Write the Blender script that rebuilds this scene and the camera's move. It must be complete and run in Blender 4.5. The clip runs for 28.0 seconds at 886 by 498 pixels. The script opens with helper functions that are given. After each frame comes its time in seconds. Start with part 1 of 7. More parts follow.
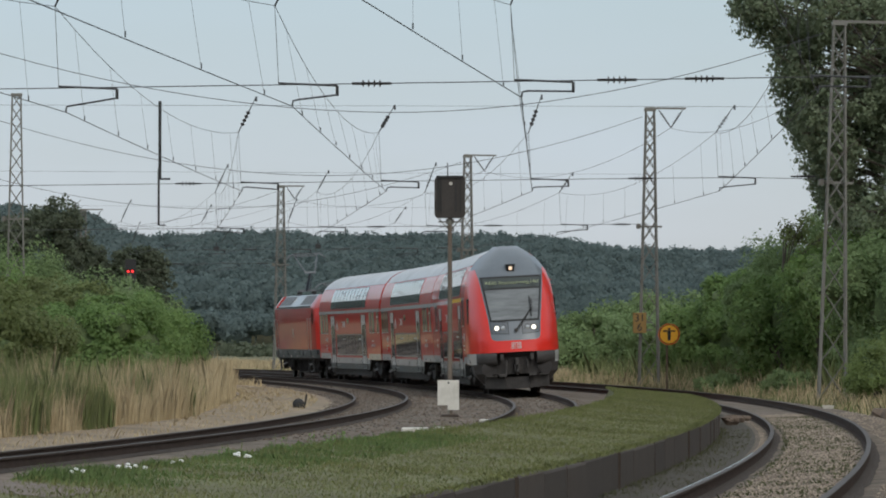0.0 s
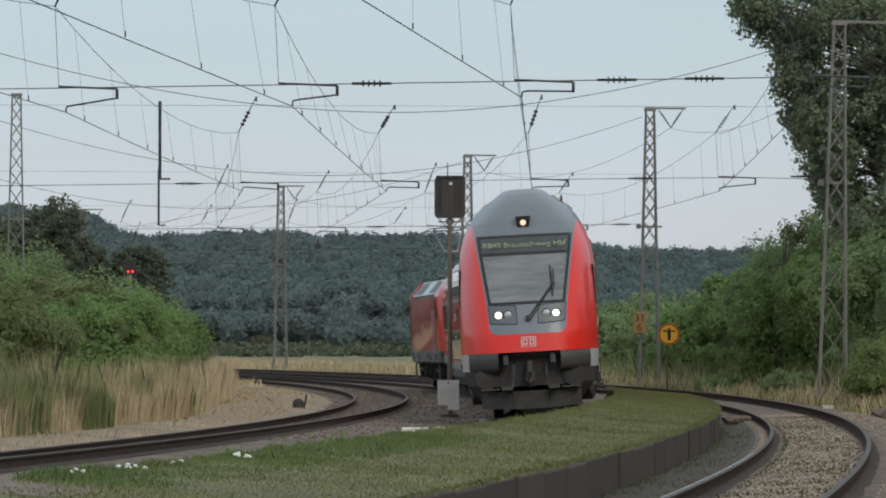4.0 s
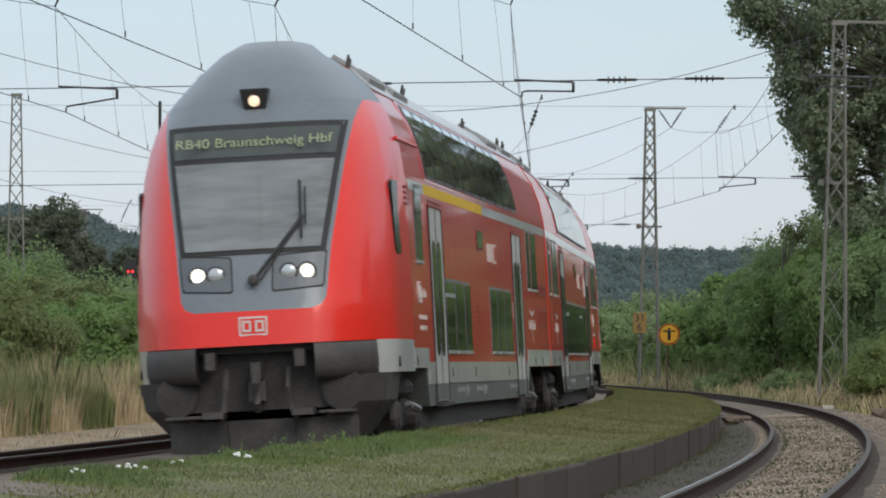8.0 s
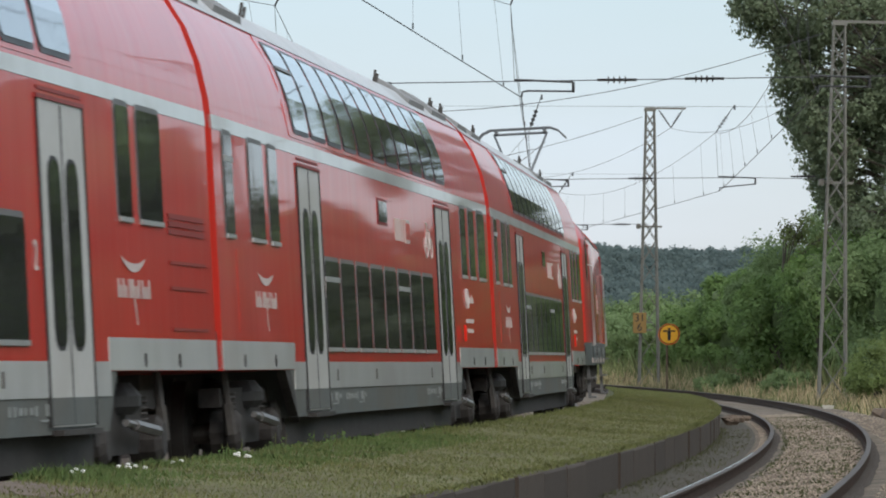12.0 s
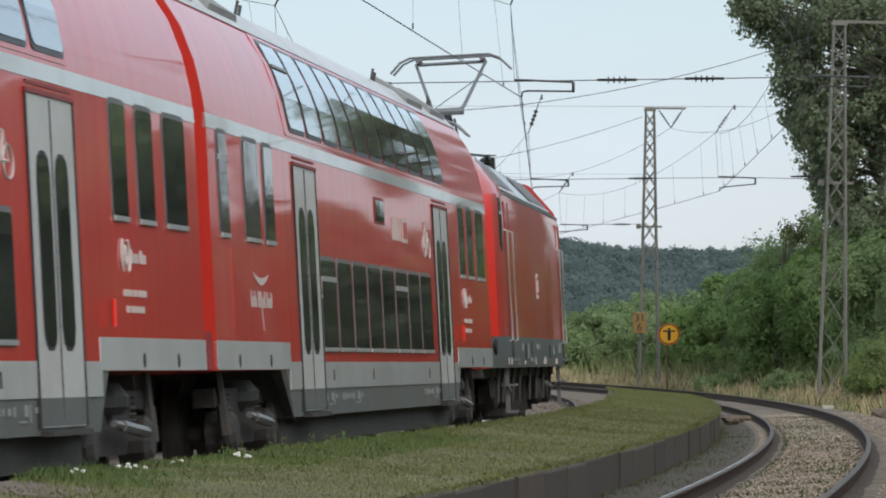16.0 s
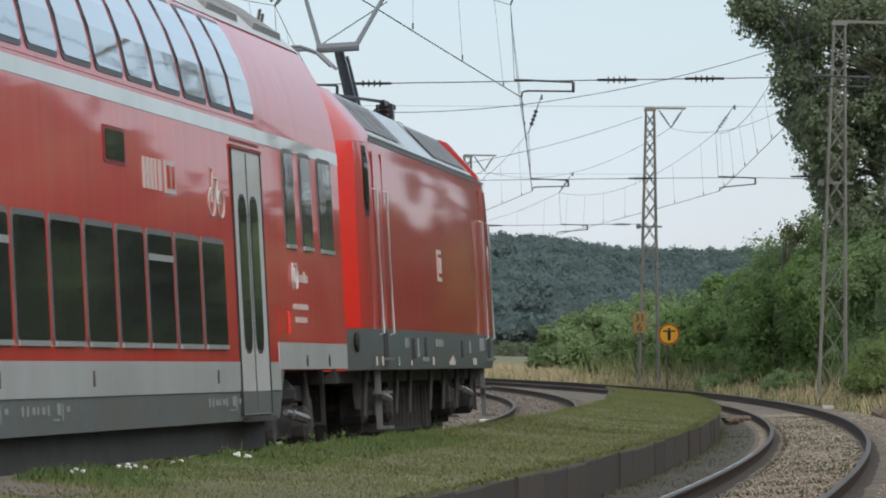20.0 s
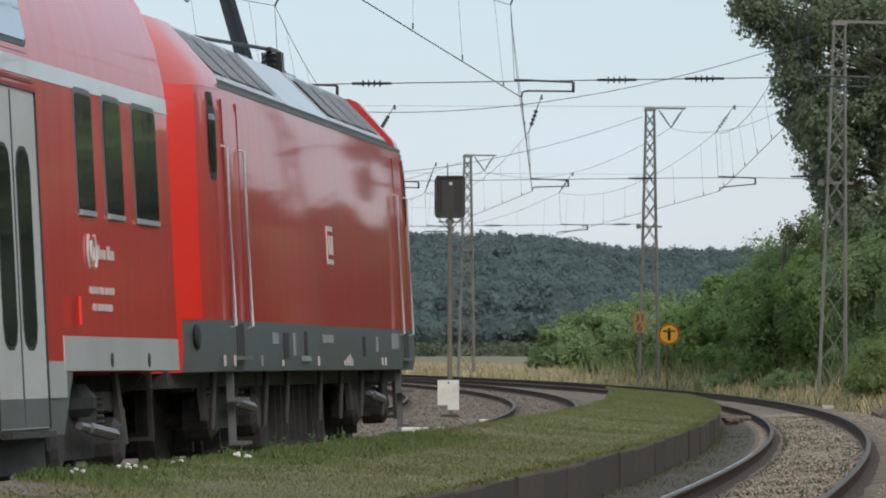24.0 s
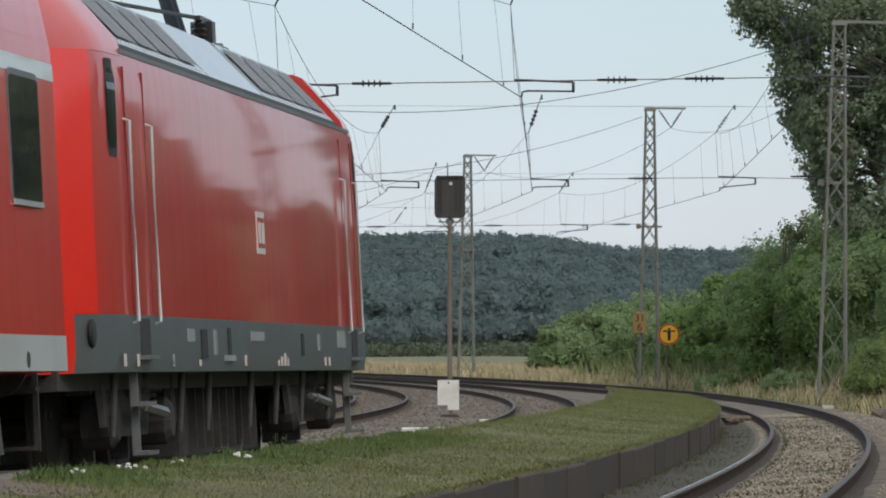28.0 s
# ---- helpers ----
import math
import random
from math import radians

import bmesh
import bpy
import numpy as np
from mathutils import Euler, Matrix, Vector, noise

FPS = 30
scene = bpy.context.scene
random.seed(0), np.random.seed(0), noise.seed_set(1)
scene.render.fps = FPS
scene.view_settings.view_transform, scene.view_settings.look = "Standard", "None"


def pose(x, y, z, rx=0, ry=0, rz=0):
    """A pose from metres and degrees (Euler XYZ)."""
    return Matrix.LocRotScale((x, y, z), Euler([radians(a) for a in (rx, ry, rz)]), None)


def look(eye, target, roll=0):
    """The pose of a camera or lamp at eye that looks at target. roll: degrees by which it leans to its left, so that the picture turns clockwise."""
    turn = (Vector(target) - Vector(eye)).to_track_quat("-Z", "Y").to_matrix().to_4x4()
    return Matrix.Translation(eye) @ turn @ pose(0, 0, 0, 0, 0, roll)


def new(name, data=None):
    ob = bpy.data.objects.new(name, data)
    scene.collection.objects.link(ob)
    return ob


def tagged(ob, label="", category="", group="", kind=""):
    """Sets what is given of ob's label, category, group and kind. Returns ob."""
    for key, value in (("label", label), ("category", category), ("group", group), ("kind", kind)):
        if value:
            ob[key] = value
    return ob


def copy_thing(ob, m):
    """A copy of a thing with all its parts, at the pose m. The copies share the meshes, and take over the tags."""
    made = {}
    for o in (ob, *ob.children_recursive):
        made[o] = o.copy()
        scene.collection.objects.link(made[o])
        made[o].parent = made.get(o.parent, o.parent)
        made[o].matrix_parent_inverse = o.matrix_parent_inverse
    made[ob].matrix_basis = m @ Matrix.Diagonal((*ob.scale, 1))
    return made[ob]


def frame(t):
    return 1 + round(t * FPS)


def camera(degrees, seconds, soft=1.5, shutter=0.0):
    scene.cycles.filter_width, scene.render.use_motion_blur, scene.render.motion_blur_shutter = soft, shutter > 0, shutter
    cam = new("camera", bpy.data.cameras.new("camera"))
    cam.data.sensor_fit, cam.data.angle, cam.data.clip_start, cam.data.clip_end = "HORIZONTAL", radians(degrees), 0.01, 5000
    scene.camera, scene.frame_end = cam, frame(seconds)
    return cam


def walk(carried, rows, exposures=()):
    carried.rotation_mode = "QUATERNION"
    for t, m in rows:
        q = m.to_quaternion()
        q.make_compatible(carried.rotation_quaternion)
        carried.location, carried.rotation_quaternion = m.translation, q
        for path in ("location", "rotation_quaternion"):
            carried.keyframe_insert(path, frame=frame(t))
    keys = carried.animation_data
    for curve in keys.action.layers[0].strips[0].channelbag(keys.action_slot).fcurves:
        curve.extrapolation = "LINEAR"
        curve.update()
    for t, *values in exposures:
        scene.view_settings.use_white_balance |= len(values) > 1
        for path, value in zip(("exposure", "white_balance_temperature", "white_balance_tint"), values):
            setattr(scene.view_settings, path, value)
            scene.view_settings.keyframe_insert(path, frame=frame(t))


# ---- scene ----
cam = camera(9.277, 28.0, soft=1.9, shutter=0.5)
EYE, AIM = (0.0, 0.0, 1.1296), (0.0, 100.0, 1.1296 + 2.0326)
walk(cam, [(0.0, look(EYE, AIM)), (28.0, look(EYE, AIM))], exposures=[(0.0, -0.12), (3.5, -0.08), (6.0, 0.0), (7.5, 0.1), (9.0, 0.22), (17.0, 0.25), (24.0, 0.19), (28.0, 0.13)])

# ---- world and sun: a bright, hazy evening sky ----
SUN_AZ, SUN_EL = radians(158), radians(32)


def build_world():
    world = bpy.data.worlds.new("sky")
    scene.world = world
    world.use_nodes = True
    nt = world.node_tree
    nt.nodes.clear()
    out = nt.nodes.new("ShaderNodeOutputWorld")
    bg = nt.nodes.new("ShaderNodeBackground")
    sky = nt.nodes.new("ShaderNodeTexSky")
    sky.sky_type, sky.sun_disc = "NISHITA", False
    sky.sun_elevation, sky.sun_rotation = SUN_EL, SUN_AZ
    sky.air_density, sky.dust_density, sky.ozone_density = 1.0, 1.5, 1.5
    tc = nt.nodes.new("ShaderNodeTexCoord")
    mp = nt.nodes.new("ShaderNodeMapping")
    mp.inputs["Scale"].default_value = (5, 5, 22)
    noi = nt.nodes.new("ShaderNodeTexNoise")
    noi.inputs["Scale"].default_value, noi.inputs["Detail"].default_value = 1.3, 6
    ramp = nt.nodes.new("ShaderNodeValToRGB")
    ramp.color_ramp.elements[0].position, ramp.color_ramp.elements[1].position = 0.35, 0.7
    ramp.color_ramp.elements[0].color = (0.7, 0.7, 0.7, 1)
    ramp.color_ramp.elements[1].color = (0.95, 0.95, 0.95, 1)
    mix = nt.nodes.new("ShaderNodeMixRGB")
    # thin high haze: greyer near the horizon, bluer above
    sep = nt.nodes.new("ShaderNodeSeparateXYZ")
    haze = nt.nodes.new("ShaderNodeValToRGB")
    he = haze.color_ramp.elements
    he[0].position, he[0].color = 0.0, (0.665, 0.685, 0.72, 1)
    he[1].position, he[1].color = 0.075, (0.575, 0.715, 0.82, 1)
    for pos, col in ((0.16, (0.6, 0.77, 0.95, 1)), (0.36, (0.86, 0.94, 1.0, 1))):
        he.new(pos).color = col
    scale = nt.nodes.new("ShaderNodeVectorMath")
    scale.operation = "SCALE"
    scale.inputs["Scale"].default_value = 10.0
    nt.links.new(tc.outputs["Generated"], sep.inputs[0])
    nt.links.new(sep.outputs["Z"], haze.inputs["Fac"])
    nt.links.new(haze.outputs["Color"], scale.inputs[0])
    nt.links.new(scale.outputs[0], mix.inputs[2])
    nt.links.new(tc.outputs["Generated"], mp.inputs["Vector"])
    nt.links.new(mp.outputs["Vector"], noi.inputs["Vector"])
    nt.links.new(noi.outputs["Fac"], ramp.inputs["Fac"])
    nt.links.new(ramp.outputs["Color"], mix.inputs[0])
    nt.links.new(sky.outputs["Color"], mix.inputs[1])
    nt.links.new(mix.outputs[0], bg.inputs["Color"])
    bg.inputs["Strength"].default_value = 0.1
    nt.links.new(bg.outputs[0], out.inputs[0])
    sun = new("sun", bpy.data.lights.new("sun", "SUN"))
    sun.data.energy, sun.data.angle, sun.data.color = 1.25, radians(24), (1.0, 0.94, 0.86)
    # SUN_AZ counts from +y clockwise
    d = Vector((math.sin(SUN_AZ) * math.cos(SUN_EL), math.cos(SUN_AZ) * math.cos(SUN_EL), math.sin(SUN_EL)))
    sun.matrix_world = look(d * 100, (0, 0, 0))


build_world()


# ---- materials ----
def mat(name, col, rough=0.6, metal=0.0, var=0.15, scale=4.0, fine=40.0, bump=0.1, coat=0.0, tint=None, patch=0.6, rand=0.0, spec=0.5, emit=None, power=0.0, stretch=(1, 1, 1), dirt=None, dirt_amount=0.0, coat_rough=0.03, octaves=(5, 3), thin=0.0):
    """Principled surface with two scales of colour variation, bump and an optional second tint."""
    m = bpy.data.materials.new(name)
    m.use_nodes = True
    nt = m.node_tree
    b = nt.nodes["Principled BSDF"]
    b.inputs["Roughness"].default_value, b.inputs["Metallic"].default_value = rough, metal
    b.inputs["Coat Weight"].default_value = coat
    b.inputs["Coat Roughness"].default_value = coat_rough
    b.inputs["Specular IOR Level"].default_value = spec
    if emit:
        b.inputs["Emission Color"].default_value = (*emit, 1)
        b.inputs["Emission Strength"].default_value = power
    tc = nt.nodes.new("ShaderNodeTexCoord")
    mp = nt.nodes.new("ShaderNodeMapping")
    mp.inputs["Scale"].default_value = stretch
    nt.links.new(tc.outputs["Object"], mp.inputs["Vector"])
    n1, n2 = nt.nodes.new("ShaderNodeTexNoise"), nt.nodes.new("ShaderNodeTexNoise")
    n1.inputs["Scale"].default_value, n1.inputs["Detail"].default_value = scale, octaves[0]
    n2.inputs["Scale"].default_value, n2.inputs["Detail"].default_value = fine, octaves[1]
    for n in (n1, n2):
        nt.links.new(mp.outputs["Vector"], n.inputs["Vector"])
    mixn = nt.nodes.new("ShaderNodeMath")
    mixn.operation = "ADD"
    nt.links.new(n1.outputs["Fac"], mixn.inputs[0])
    nt.links.new(n2.outputs["Fac"], mixn.inputs[1])
    fac = mixn.outputs[0]
    if rand:
        info = nt.nodes.new("ShaderNodeNewGeometry" if rand < 0 else "ShaderNodeObjectInfo")
        ad = nt.nodes.new("ShaderNodeMath")
        ad.operation = "MULTIPLY_ADD"
        ad.inputs[1].default_value = abs(rand)
        nt.links.new(info.outputs["Random Per Island" if rand < 0 else "Random"], ad.inputs[0])
        nt.links.new(fac, ad.inputs[2])
        fac = ad.outputs[0]
    ramp = nt.nodes.new("ShaderNodeValToRGB")
    dark = tuple(max(0.0, c * (1 - var)) for c in (tint or col))
    light = tuple(min(1.0, c * (1 + var)) for c in col)
    e = ramp.color_ramp.elements
    hi = 1.35 + abs(rand)
    e[0].position, e[0].color = 0.65 / 2, (*dark, 1)
    e[1].position, e[1].color = hi / 2, (*light, 1)
    half = nt.nodes.new("ShaderNodeMath")
    half.operation = "MULTIPLY"
    half.inputs[1].default_value = 0.5
    nt.links.new(fac, half.inputs[0])
    nt.links.new(half.outputs[0], ramp.inputs["Fac"])
    colour = ramp.outputs["Color"]
    if dirt:
        n3 = nt.nodes.new("ShaderNodeTexNoise")
        n3.inputs["Scale"].default_value, n3.inputs["Detail"].default_value = scale * patch, 8
        nt.links.new(tc.outputs["Object"], n3.inputs["Vector"])
        r3 = nt.nodes.new("ShaderNodeValToRGB")
        r3.color_ramp.elements[0].position, r3.color_ramp.elements[1].position = 0.45, 0.7
        r3.color_ramp.elements[1].color = (dirt_amount,) * 3 + (1,)
        nt.links.new(n3.outputs["Fac"], r3.inputs["Fac"])
        mx = nt.nodes.new("ShaderNodeMixRGB")
        mx.inputs[2].default_value = (*dirt, 1)
        nt.links.new(r3.outputs["Color"], mx.inputs[0])
        nt.links.new(colour, mx.inputs[1])
        colour = mx.outputs[0]
    nt.links.new(colour, b.inputs["Base Color"])
    if bump:
        bp = nt.nodes.new("ShaderNodeBump")
        bp.inputs["Strength"].default_value, bp.inputs["Distance"].default_value = bump, 0.02
        nt.links.new(mixn.outputs[0], bp.inputs["Height"])
        nt.links.new(bp.outputs["Normal"], b.inputs["Normal"])
    if thin:
        # leaves let part of the light through
        tr, ms = nt.nodes.new("ShaderNodeBsdfTranslucent"), nt.nodes.new("ShaderNodeMixShader")
        ms.inputs[0].default_value = thin
        nt.links.new(colour, tr.inputs["Color"])
        nt.links.new(b.outputs[0], ms.inputs[1])
        nt.links.new(tr.outputs[0], ms.inputs[2])
        nt.links.new(ms.outputs[0], nt.nodes["Material Output"].inputs["Surface"])
    return m


M = {}
M["soil"] = mat("shade_dark_soil", (0.058, 0.047, 0.036), 0.95, var=0.35, scale=2.5, fine=25, bump=0.8, dirt=(0.045, 0.05, 0.025), dirt_amount=0.6)
M["grass"] = mat("mown_grass", (0.122, 0.132, 0.05), 0.9, var=0.3, scale=0.5, fine=5, bump=0.5, tint=(0.13, 0.118, 0.058))
M["ground"] = mat("meadow_ground", (0.105, 0.108, 0.046), 0.95, var=0.35, scale=0.12, fine=3, bump=0.4, tint=(0.2, 0.17, 0.09))
M["ballast"] = mat("ballast", (0.185, 0.143, 0.108), 0.95, var=0.4, scale=1.1, fine=18, bump=0.9, tint=(0.085, 0.066, 0.049), dirt=(0.045, 0.042, 0.026), dirt_amount=0.85, patch=1.6)
M["foot_dark"] = mat("dark_brown_rail_strip", (0.042, 0.03, 0.022), 0.95, var=0.35, scale=2, fine=25, bump=0.8)
M["sand"] = mat("dry_sand", (0.273, 0.211, 0.145), 0.95, var=0.3, scale=0.5, fine=14, bump=0.5, tint=(0.194, 0.15, 0.0968))
M["path"] = mat("trodden_earth", (0.19, 0.152, 0.125), 0.95, var=0.3, scale=6, fine=60, bump=0.6, tint=(0.13, 0.108, 0.082))
M["rail_side"] = mat("rusty_rail", (0.054, 0.038, 0.031), 0.9, var=0.3, scale=3, fine=40, bump=0.25, spec=0.15)
M["rail_top"] = mat("worn_rail_head", (0.062, 0.05, 0.042), 0.6, metal=0.1, var=0.2, scale=3, fine=30, bump=0.1, spec=0.25)
M["rail_glint"] = mat("rail_glint_edge", (0.5, 0.48, 0.45), 0.22, metal=0.9, var=0.1, bump=0.02)
M["sleeper"] = mat("weathered_sleeper", (0.14, 0.12, 0.1), 0.9, var=0.3, scale=2, fine=25, bump=0.4, rand=0.6)
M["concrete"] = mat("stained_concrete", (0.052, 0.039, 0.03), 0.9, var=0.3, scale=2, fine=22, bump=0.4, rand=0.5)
M["steel_grey"] = mat("grey_painted_steel", (0.17, 0.165, 0.145), 0.65, var=0.2, scale=2, fine=20, bump=0.1, dirt=(0.1, 0.08, 0.06), dirt_amount=0.5)
M["wire"] = mat("dark_wire", (0.06, 0.062, 0.065), 0.6, metal=0.3, var=0.1, bump=0)
M["insulator"] = mat("dark_insulator", (0.02, 0.018, 0.017), 0.35, var=0.2, bump=0)
M["black"] = mat("black_steel", (0.018, 0.018, 0.018), 0.6, var=0.3, scale=3, fine=20, bump=0.1)
M["white_plate"] = mat("faded_white_plate", (0.62, 0.6, 0.54), 0.6, var=0.1, scale=4, fine=30, bump=0.05, dirt=(0.3, 0.27, 0.22), dirt_amount=0.5)
M["yellow"] = mat("yellow_sign_paint", (0.95, 0.45, 0.02), 0.5, var=0.08, bump=0.02)
M["leaf_dark"] = mat("dark_foliage", (0.23, 0.313, 0.14), 0.75, var=0.15, scale=0.45, fine=3, bump=0, rand=-0.2, tint=(0.156, 0.23, 0.092), thin=0.45)
M["leaf"] = mat("green_foliage", (0.212, 0.32, 0.102), 0.75, var=0.15, scale=0.4, fine=3, bump=0, rand=-0.2, tint=(0.134, 0.218, 0.0728), thin=0.45)
M["leaf_poplar"] = mat("poplar_foliage", (0.215, 0.26, 0.155), 0.55, var=0.2, scale=0.4, fine=3, bump=0, rand=-0.35, tint=(0.14, 0.178, 0.102), thin=0.4)
# the distance haze is mixed into this blue-green base colour
M["haze_leaf"] = mat("far_wood", (0.152, 0.195, 0.189), 0.95, var=0.15, scale=0.02, fine=0.09, bump=0, rand=-0.2, tint=(0.12, 0.16, 0.154), spec=0.05, thin=0.4)
M["bark"] = mat("bark", (0.1, 0.085, 0.065), 0.9, var=0.3, scale=3, fine=15, bump=0.6)
M["reed"] = mat("dry_reed", (0.52, 0.42, 0.26), 0.85, var=0.22, scale=0.35, fine=5, bump=0, rand=-0.7, tint=(0.3, 0.235, 0.13))
M["reed_green"] = mat("green_reed", (0.137, 0.176, 0.0588), 0.85, var=0.3, scale=0.6, fine=5, bump=0, rand=-0.6, tint=(0.147, 0.147, 0.063))
M["red"] = mat("traffic_red_paint", (0.56, 0.03, 0.018), 0.4, var=0.05, scale=1.1, fine=2.8, bump=0.5, coat=0.6, dirt=(0.36, 0.04, 0.028), dirt_amount=0.3, spec=0.3, stretch=(1, 1, 0.1), octaves=(1, 1))
# brighter copy of the red paint, with the light on front faces in it
M["red_lit"] = mat("bright_lit_red_paint", (0.72, 0.024, 0.012), 0.38, var=0.04, scale=1.2, fine=12, bump=0.01, coat=0.45, coat_rough=0.05, spec=0.35)
M["grey_front"] = mat("grey_front_mask", (0.145, 0.168, 0.19), 0.42, var=0.08, scale=1.5, fine=14, bump=0.01, coat=0.2)
M["white_band"] = mat("light_grey_band", (0.54, 0.555, 0.555), 0.4, var=0.06, scale=1.2, fine=2.8, bump=0.2, stretch=(1, 1, 0.15), coat=0.7, dirt=(0.38, 0.36, 0.33), dirt_amount=0.5, octaves=(2, 1))
M["yellow_band"] = mat("first_class_yellow_band", (0.66, 0.4, 0.012), 0.55, var=0.05, bump=0.01, coat=0.0, spec=0.25)
M["grey_skirt"] = mat("grey_lower_skirt", (0.108, 0.118, 0.115), 0.6, var=0.15, scale=1.5, fine=14, bump=0.03, dirt=(0.11, 0.095, 0.075), dirt_amount=0.6, spec=0.3)
M["roof"] = mat("light_grey_roof", (0.5, 0.5, 0.51), 0.4, var=0.12, scale=1.0, fine=10, bump=0.03, coat=0.1, dirt=(0.25, 0.24, 0.23), dirt_amount=0.5)
M["under"] = mat("sooty_running_gear", (0.034, 0.03, 0.028), 0.75, var=0.4, scale=3, fine=20, bump=0.3)
M["glass_dark"] = mat("tinted_window_glass", (0.03, 0.031, 0.032), 0.03, var=0.25, scale=0.9, fine=2.5, bump=0.05, spec=0.42, coat=0.15)
M["glass_upper"] = mat("curved_upper_glass", (0.014, 0.018, 0.02), 0.02, var=0.2, scale=0.7, fine=1.6, bump=0.06, spec=0.8, coat=0.9, octaves=(2, 1))
M["rubber"] = mat("black_rubber", (0.02, 0.02, 0.02), 0.7, var=0.2, bump=0.05)
M["alu"] = mat("aluminium_trim", (0.55, 0.56, 0.56), 0.35, metal=0.6, var=0.1, bump=0.02)


# ---- small mesh kit ----
class Shape:
    """Vertices and faces of one part; every adder returns the shape."""

    def __init__(self):
        self.v, self.f = [], []

    def add(self, verts, faces):
        n = len(self.v)
        self.v += [tuple(p) for p in verts]
        self.f += [tuple(i + n for i in f) for f in faces]
        return self

    def box(self, x0, x1, y0, y1, z0, z1, m=None, bevel=0.0):
        if bevel:
            c = bevel
            prof = [(y0 + c, z0), (y1 - c, z0), (y1, z0 + c), (y1, z1 - c), (y1 - c, z1), (y0 + c, z1), (y0, z1 - c), (y0, z0 + c)]
            sm = [(y0 + c, z0 + c), (y1 - c, z0 + c), (y1 - c, z0 + c), (y1 - c, z1 - c), (y1 - c, z1 - c), (y0 + c, z1 - c), (y0 + c, z1 - c), (y0 + c, z0 + c)]
            rings = [[(x0, a, b) for a, b in sm], [(x0 + c, a, b) for a, b in prof], [(x1 - c, a, b) for a, b in prof], [(x1, a, b) for a, b in sm]]
            return self.loft(rings, m=m)
        p = [(x0, y0, z0), (x1, y0, z0), (x1, y1, z0), (x0, y1, z0), (x0, y0, z1), (x1, y0, z1), (x1, y1, z1), (x0, y1, z1)]
        if m is not None:
            p = [tuple(m @ Vector(q)) for q in p]
        return self.add(p, [(0, 3, 2, 1), (4, 5, 6, 7), (0, 1, 5, 4), (1, 2, 6, 5), (2, 3, 7, 6), (3, 0, 4, 7)])

    def loft(self, rings, closed=True, caps=True, m=None):
        n = len(rings[0])
        verts = [q for r in rings for q in r]
        if m is not None:
            verts = [tuple(m @ Vector(q)) for q in verts]
        faces = []
        last = n if closed else n - 1
        for k in range(len(rings) - 1):
            for i in range(last):
                j = (i + 1) % n
                faces.append((k * n + i, k * n + j, (k + 1) * n + j, (k + 1) * n + i))
        if caps and closed:
            faces.append(tuple(range(n - 1, -1, -1)))
            faces.append(tuple((len(rings) - 1) * n + i for i in range(n)))
        return self.add(verts, faces)

    def rod(self, a, b, r, r2=None, n=6):
        a, b = Vector(a), Vector(b)
        d = b - a
        if d.length < 1e-6:
            return self
        q = d.to_track_quat("Z", "Y")
        rings = []
        for p, rr in ((a, r), (b, r if r2 is None else r2)):
            rings.append([tuple(p + q @ Vector((rr * math.cos(t), rr * math.sin(t), 0))) for t in (2 * math.pi * i / n for i in range(n))])
        return self.loft(rings)

    def path(self, pts, r, n=5):
        rings = []
        pts = [Vector(p) for p in pts]
        for i, p in enumerate(pts):
            d = (pts[min(i + 1, len(pts) - 1)] - pts[max(i - 1, 0)])
            q = d.to_track_quat("Z", "Y")
            rings.append([tuple(p + q @ Vector((r * math.cos(t), r * math.sin(t), 0))) for t in (2 * math.pi * k / n for k in range(n))])
        return self.loft(rings)

    def turned(self, profile, axis="z", n=16, m=None):
        """Lathe: profile of (radius, height) along the axis."""
        rings = []
        for r, h in profile:
            ring = []
            for i in range(n):
                t = 2 * math.pi * i / n
                a, b = r * math.cos(t), r * math.sin(t)
                ring.append({"z": (a, b, h), "y": (b, h, a), "x": (h, a, b)}[axis])
            rings.append(ring)
        return self.loft(rings, m=m)

    def slab(self, outline, depth, m=None):
        """Outline in the xz plane, thick along y from 0 to depth."""
        a = [(x, 0, z) for x, z in outline]
        b = [(x, depth, z) for x, z in outline]
        return self.loft([a, b], m=m)

    def mesh(self, name, material, smooth=False, angle=None):
        me = bpy.data.meshes.new(name)
        me.from_pydata(self.v, [], self.f)
        me.materials.append(material)
        if smooth or angle:
            me.shade_smooth()
            if angle:
                me.set_sharp_from_angle(angle=radians(angle))
        me.update()
        return me


def part(name, shape, material, parent=None, label="", smooth=False, angle=None):
    ob = new(name, shape.mesh(name, material, smooth, angle))
    if parent is not None:
        ob.parent = parent
    if label:
        ob["label"] = label
    return ob


def thing(name, label, category, group="", m=None):
    ob = tagged(new(name), label, category, group)
    ob.empty_display_size = 0.2
    if m is not None:
        ob.matrix_basis = m
    return ob


def rounded(x0, x1, z0, z1, r, n=3):
    """Outline of a rectangle with round corners in the xz plane."""
    out = []
    for cx, cz, a0 in ((x1 - r, z0 + r, -90), (x1 - r, z1 - r, 0), (x0 + r, z1 - r, 90), (x0 + r, z0 + r, 180)):
        for i in range(n + 1):
            a = radians(a0 + 90 * i / n)
            out.append((cx + r * math.cos(a), cz + r * math.sin(a)))
    return out


def add_text(name, body, size, material, parent, m, depth=0.003, spacing=1.0):
    cu = bpy.data.curves.new(name, "FONT")
    cu.body, cu.size, cu.extrude, cu.align_x, cu.align_y = body, size, depth, "CENTER", "CENTER"
    cu.space_character = spacing
    cu.materials.append(material)
    ob = new(name, cu)
    ob.parent = parent
    ob.matrix_basis = m
    return ob


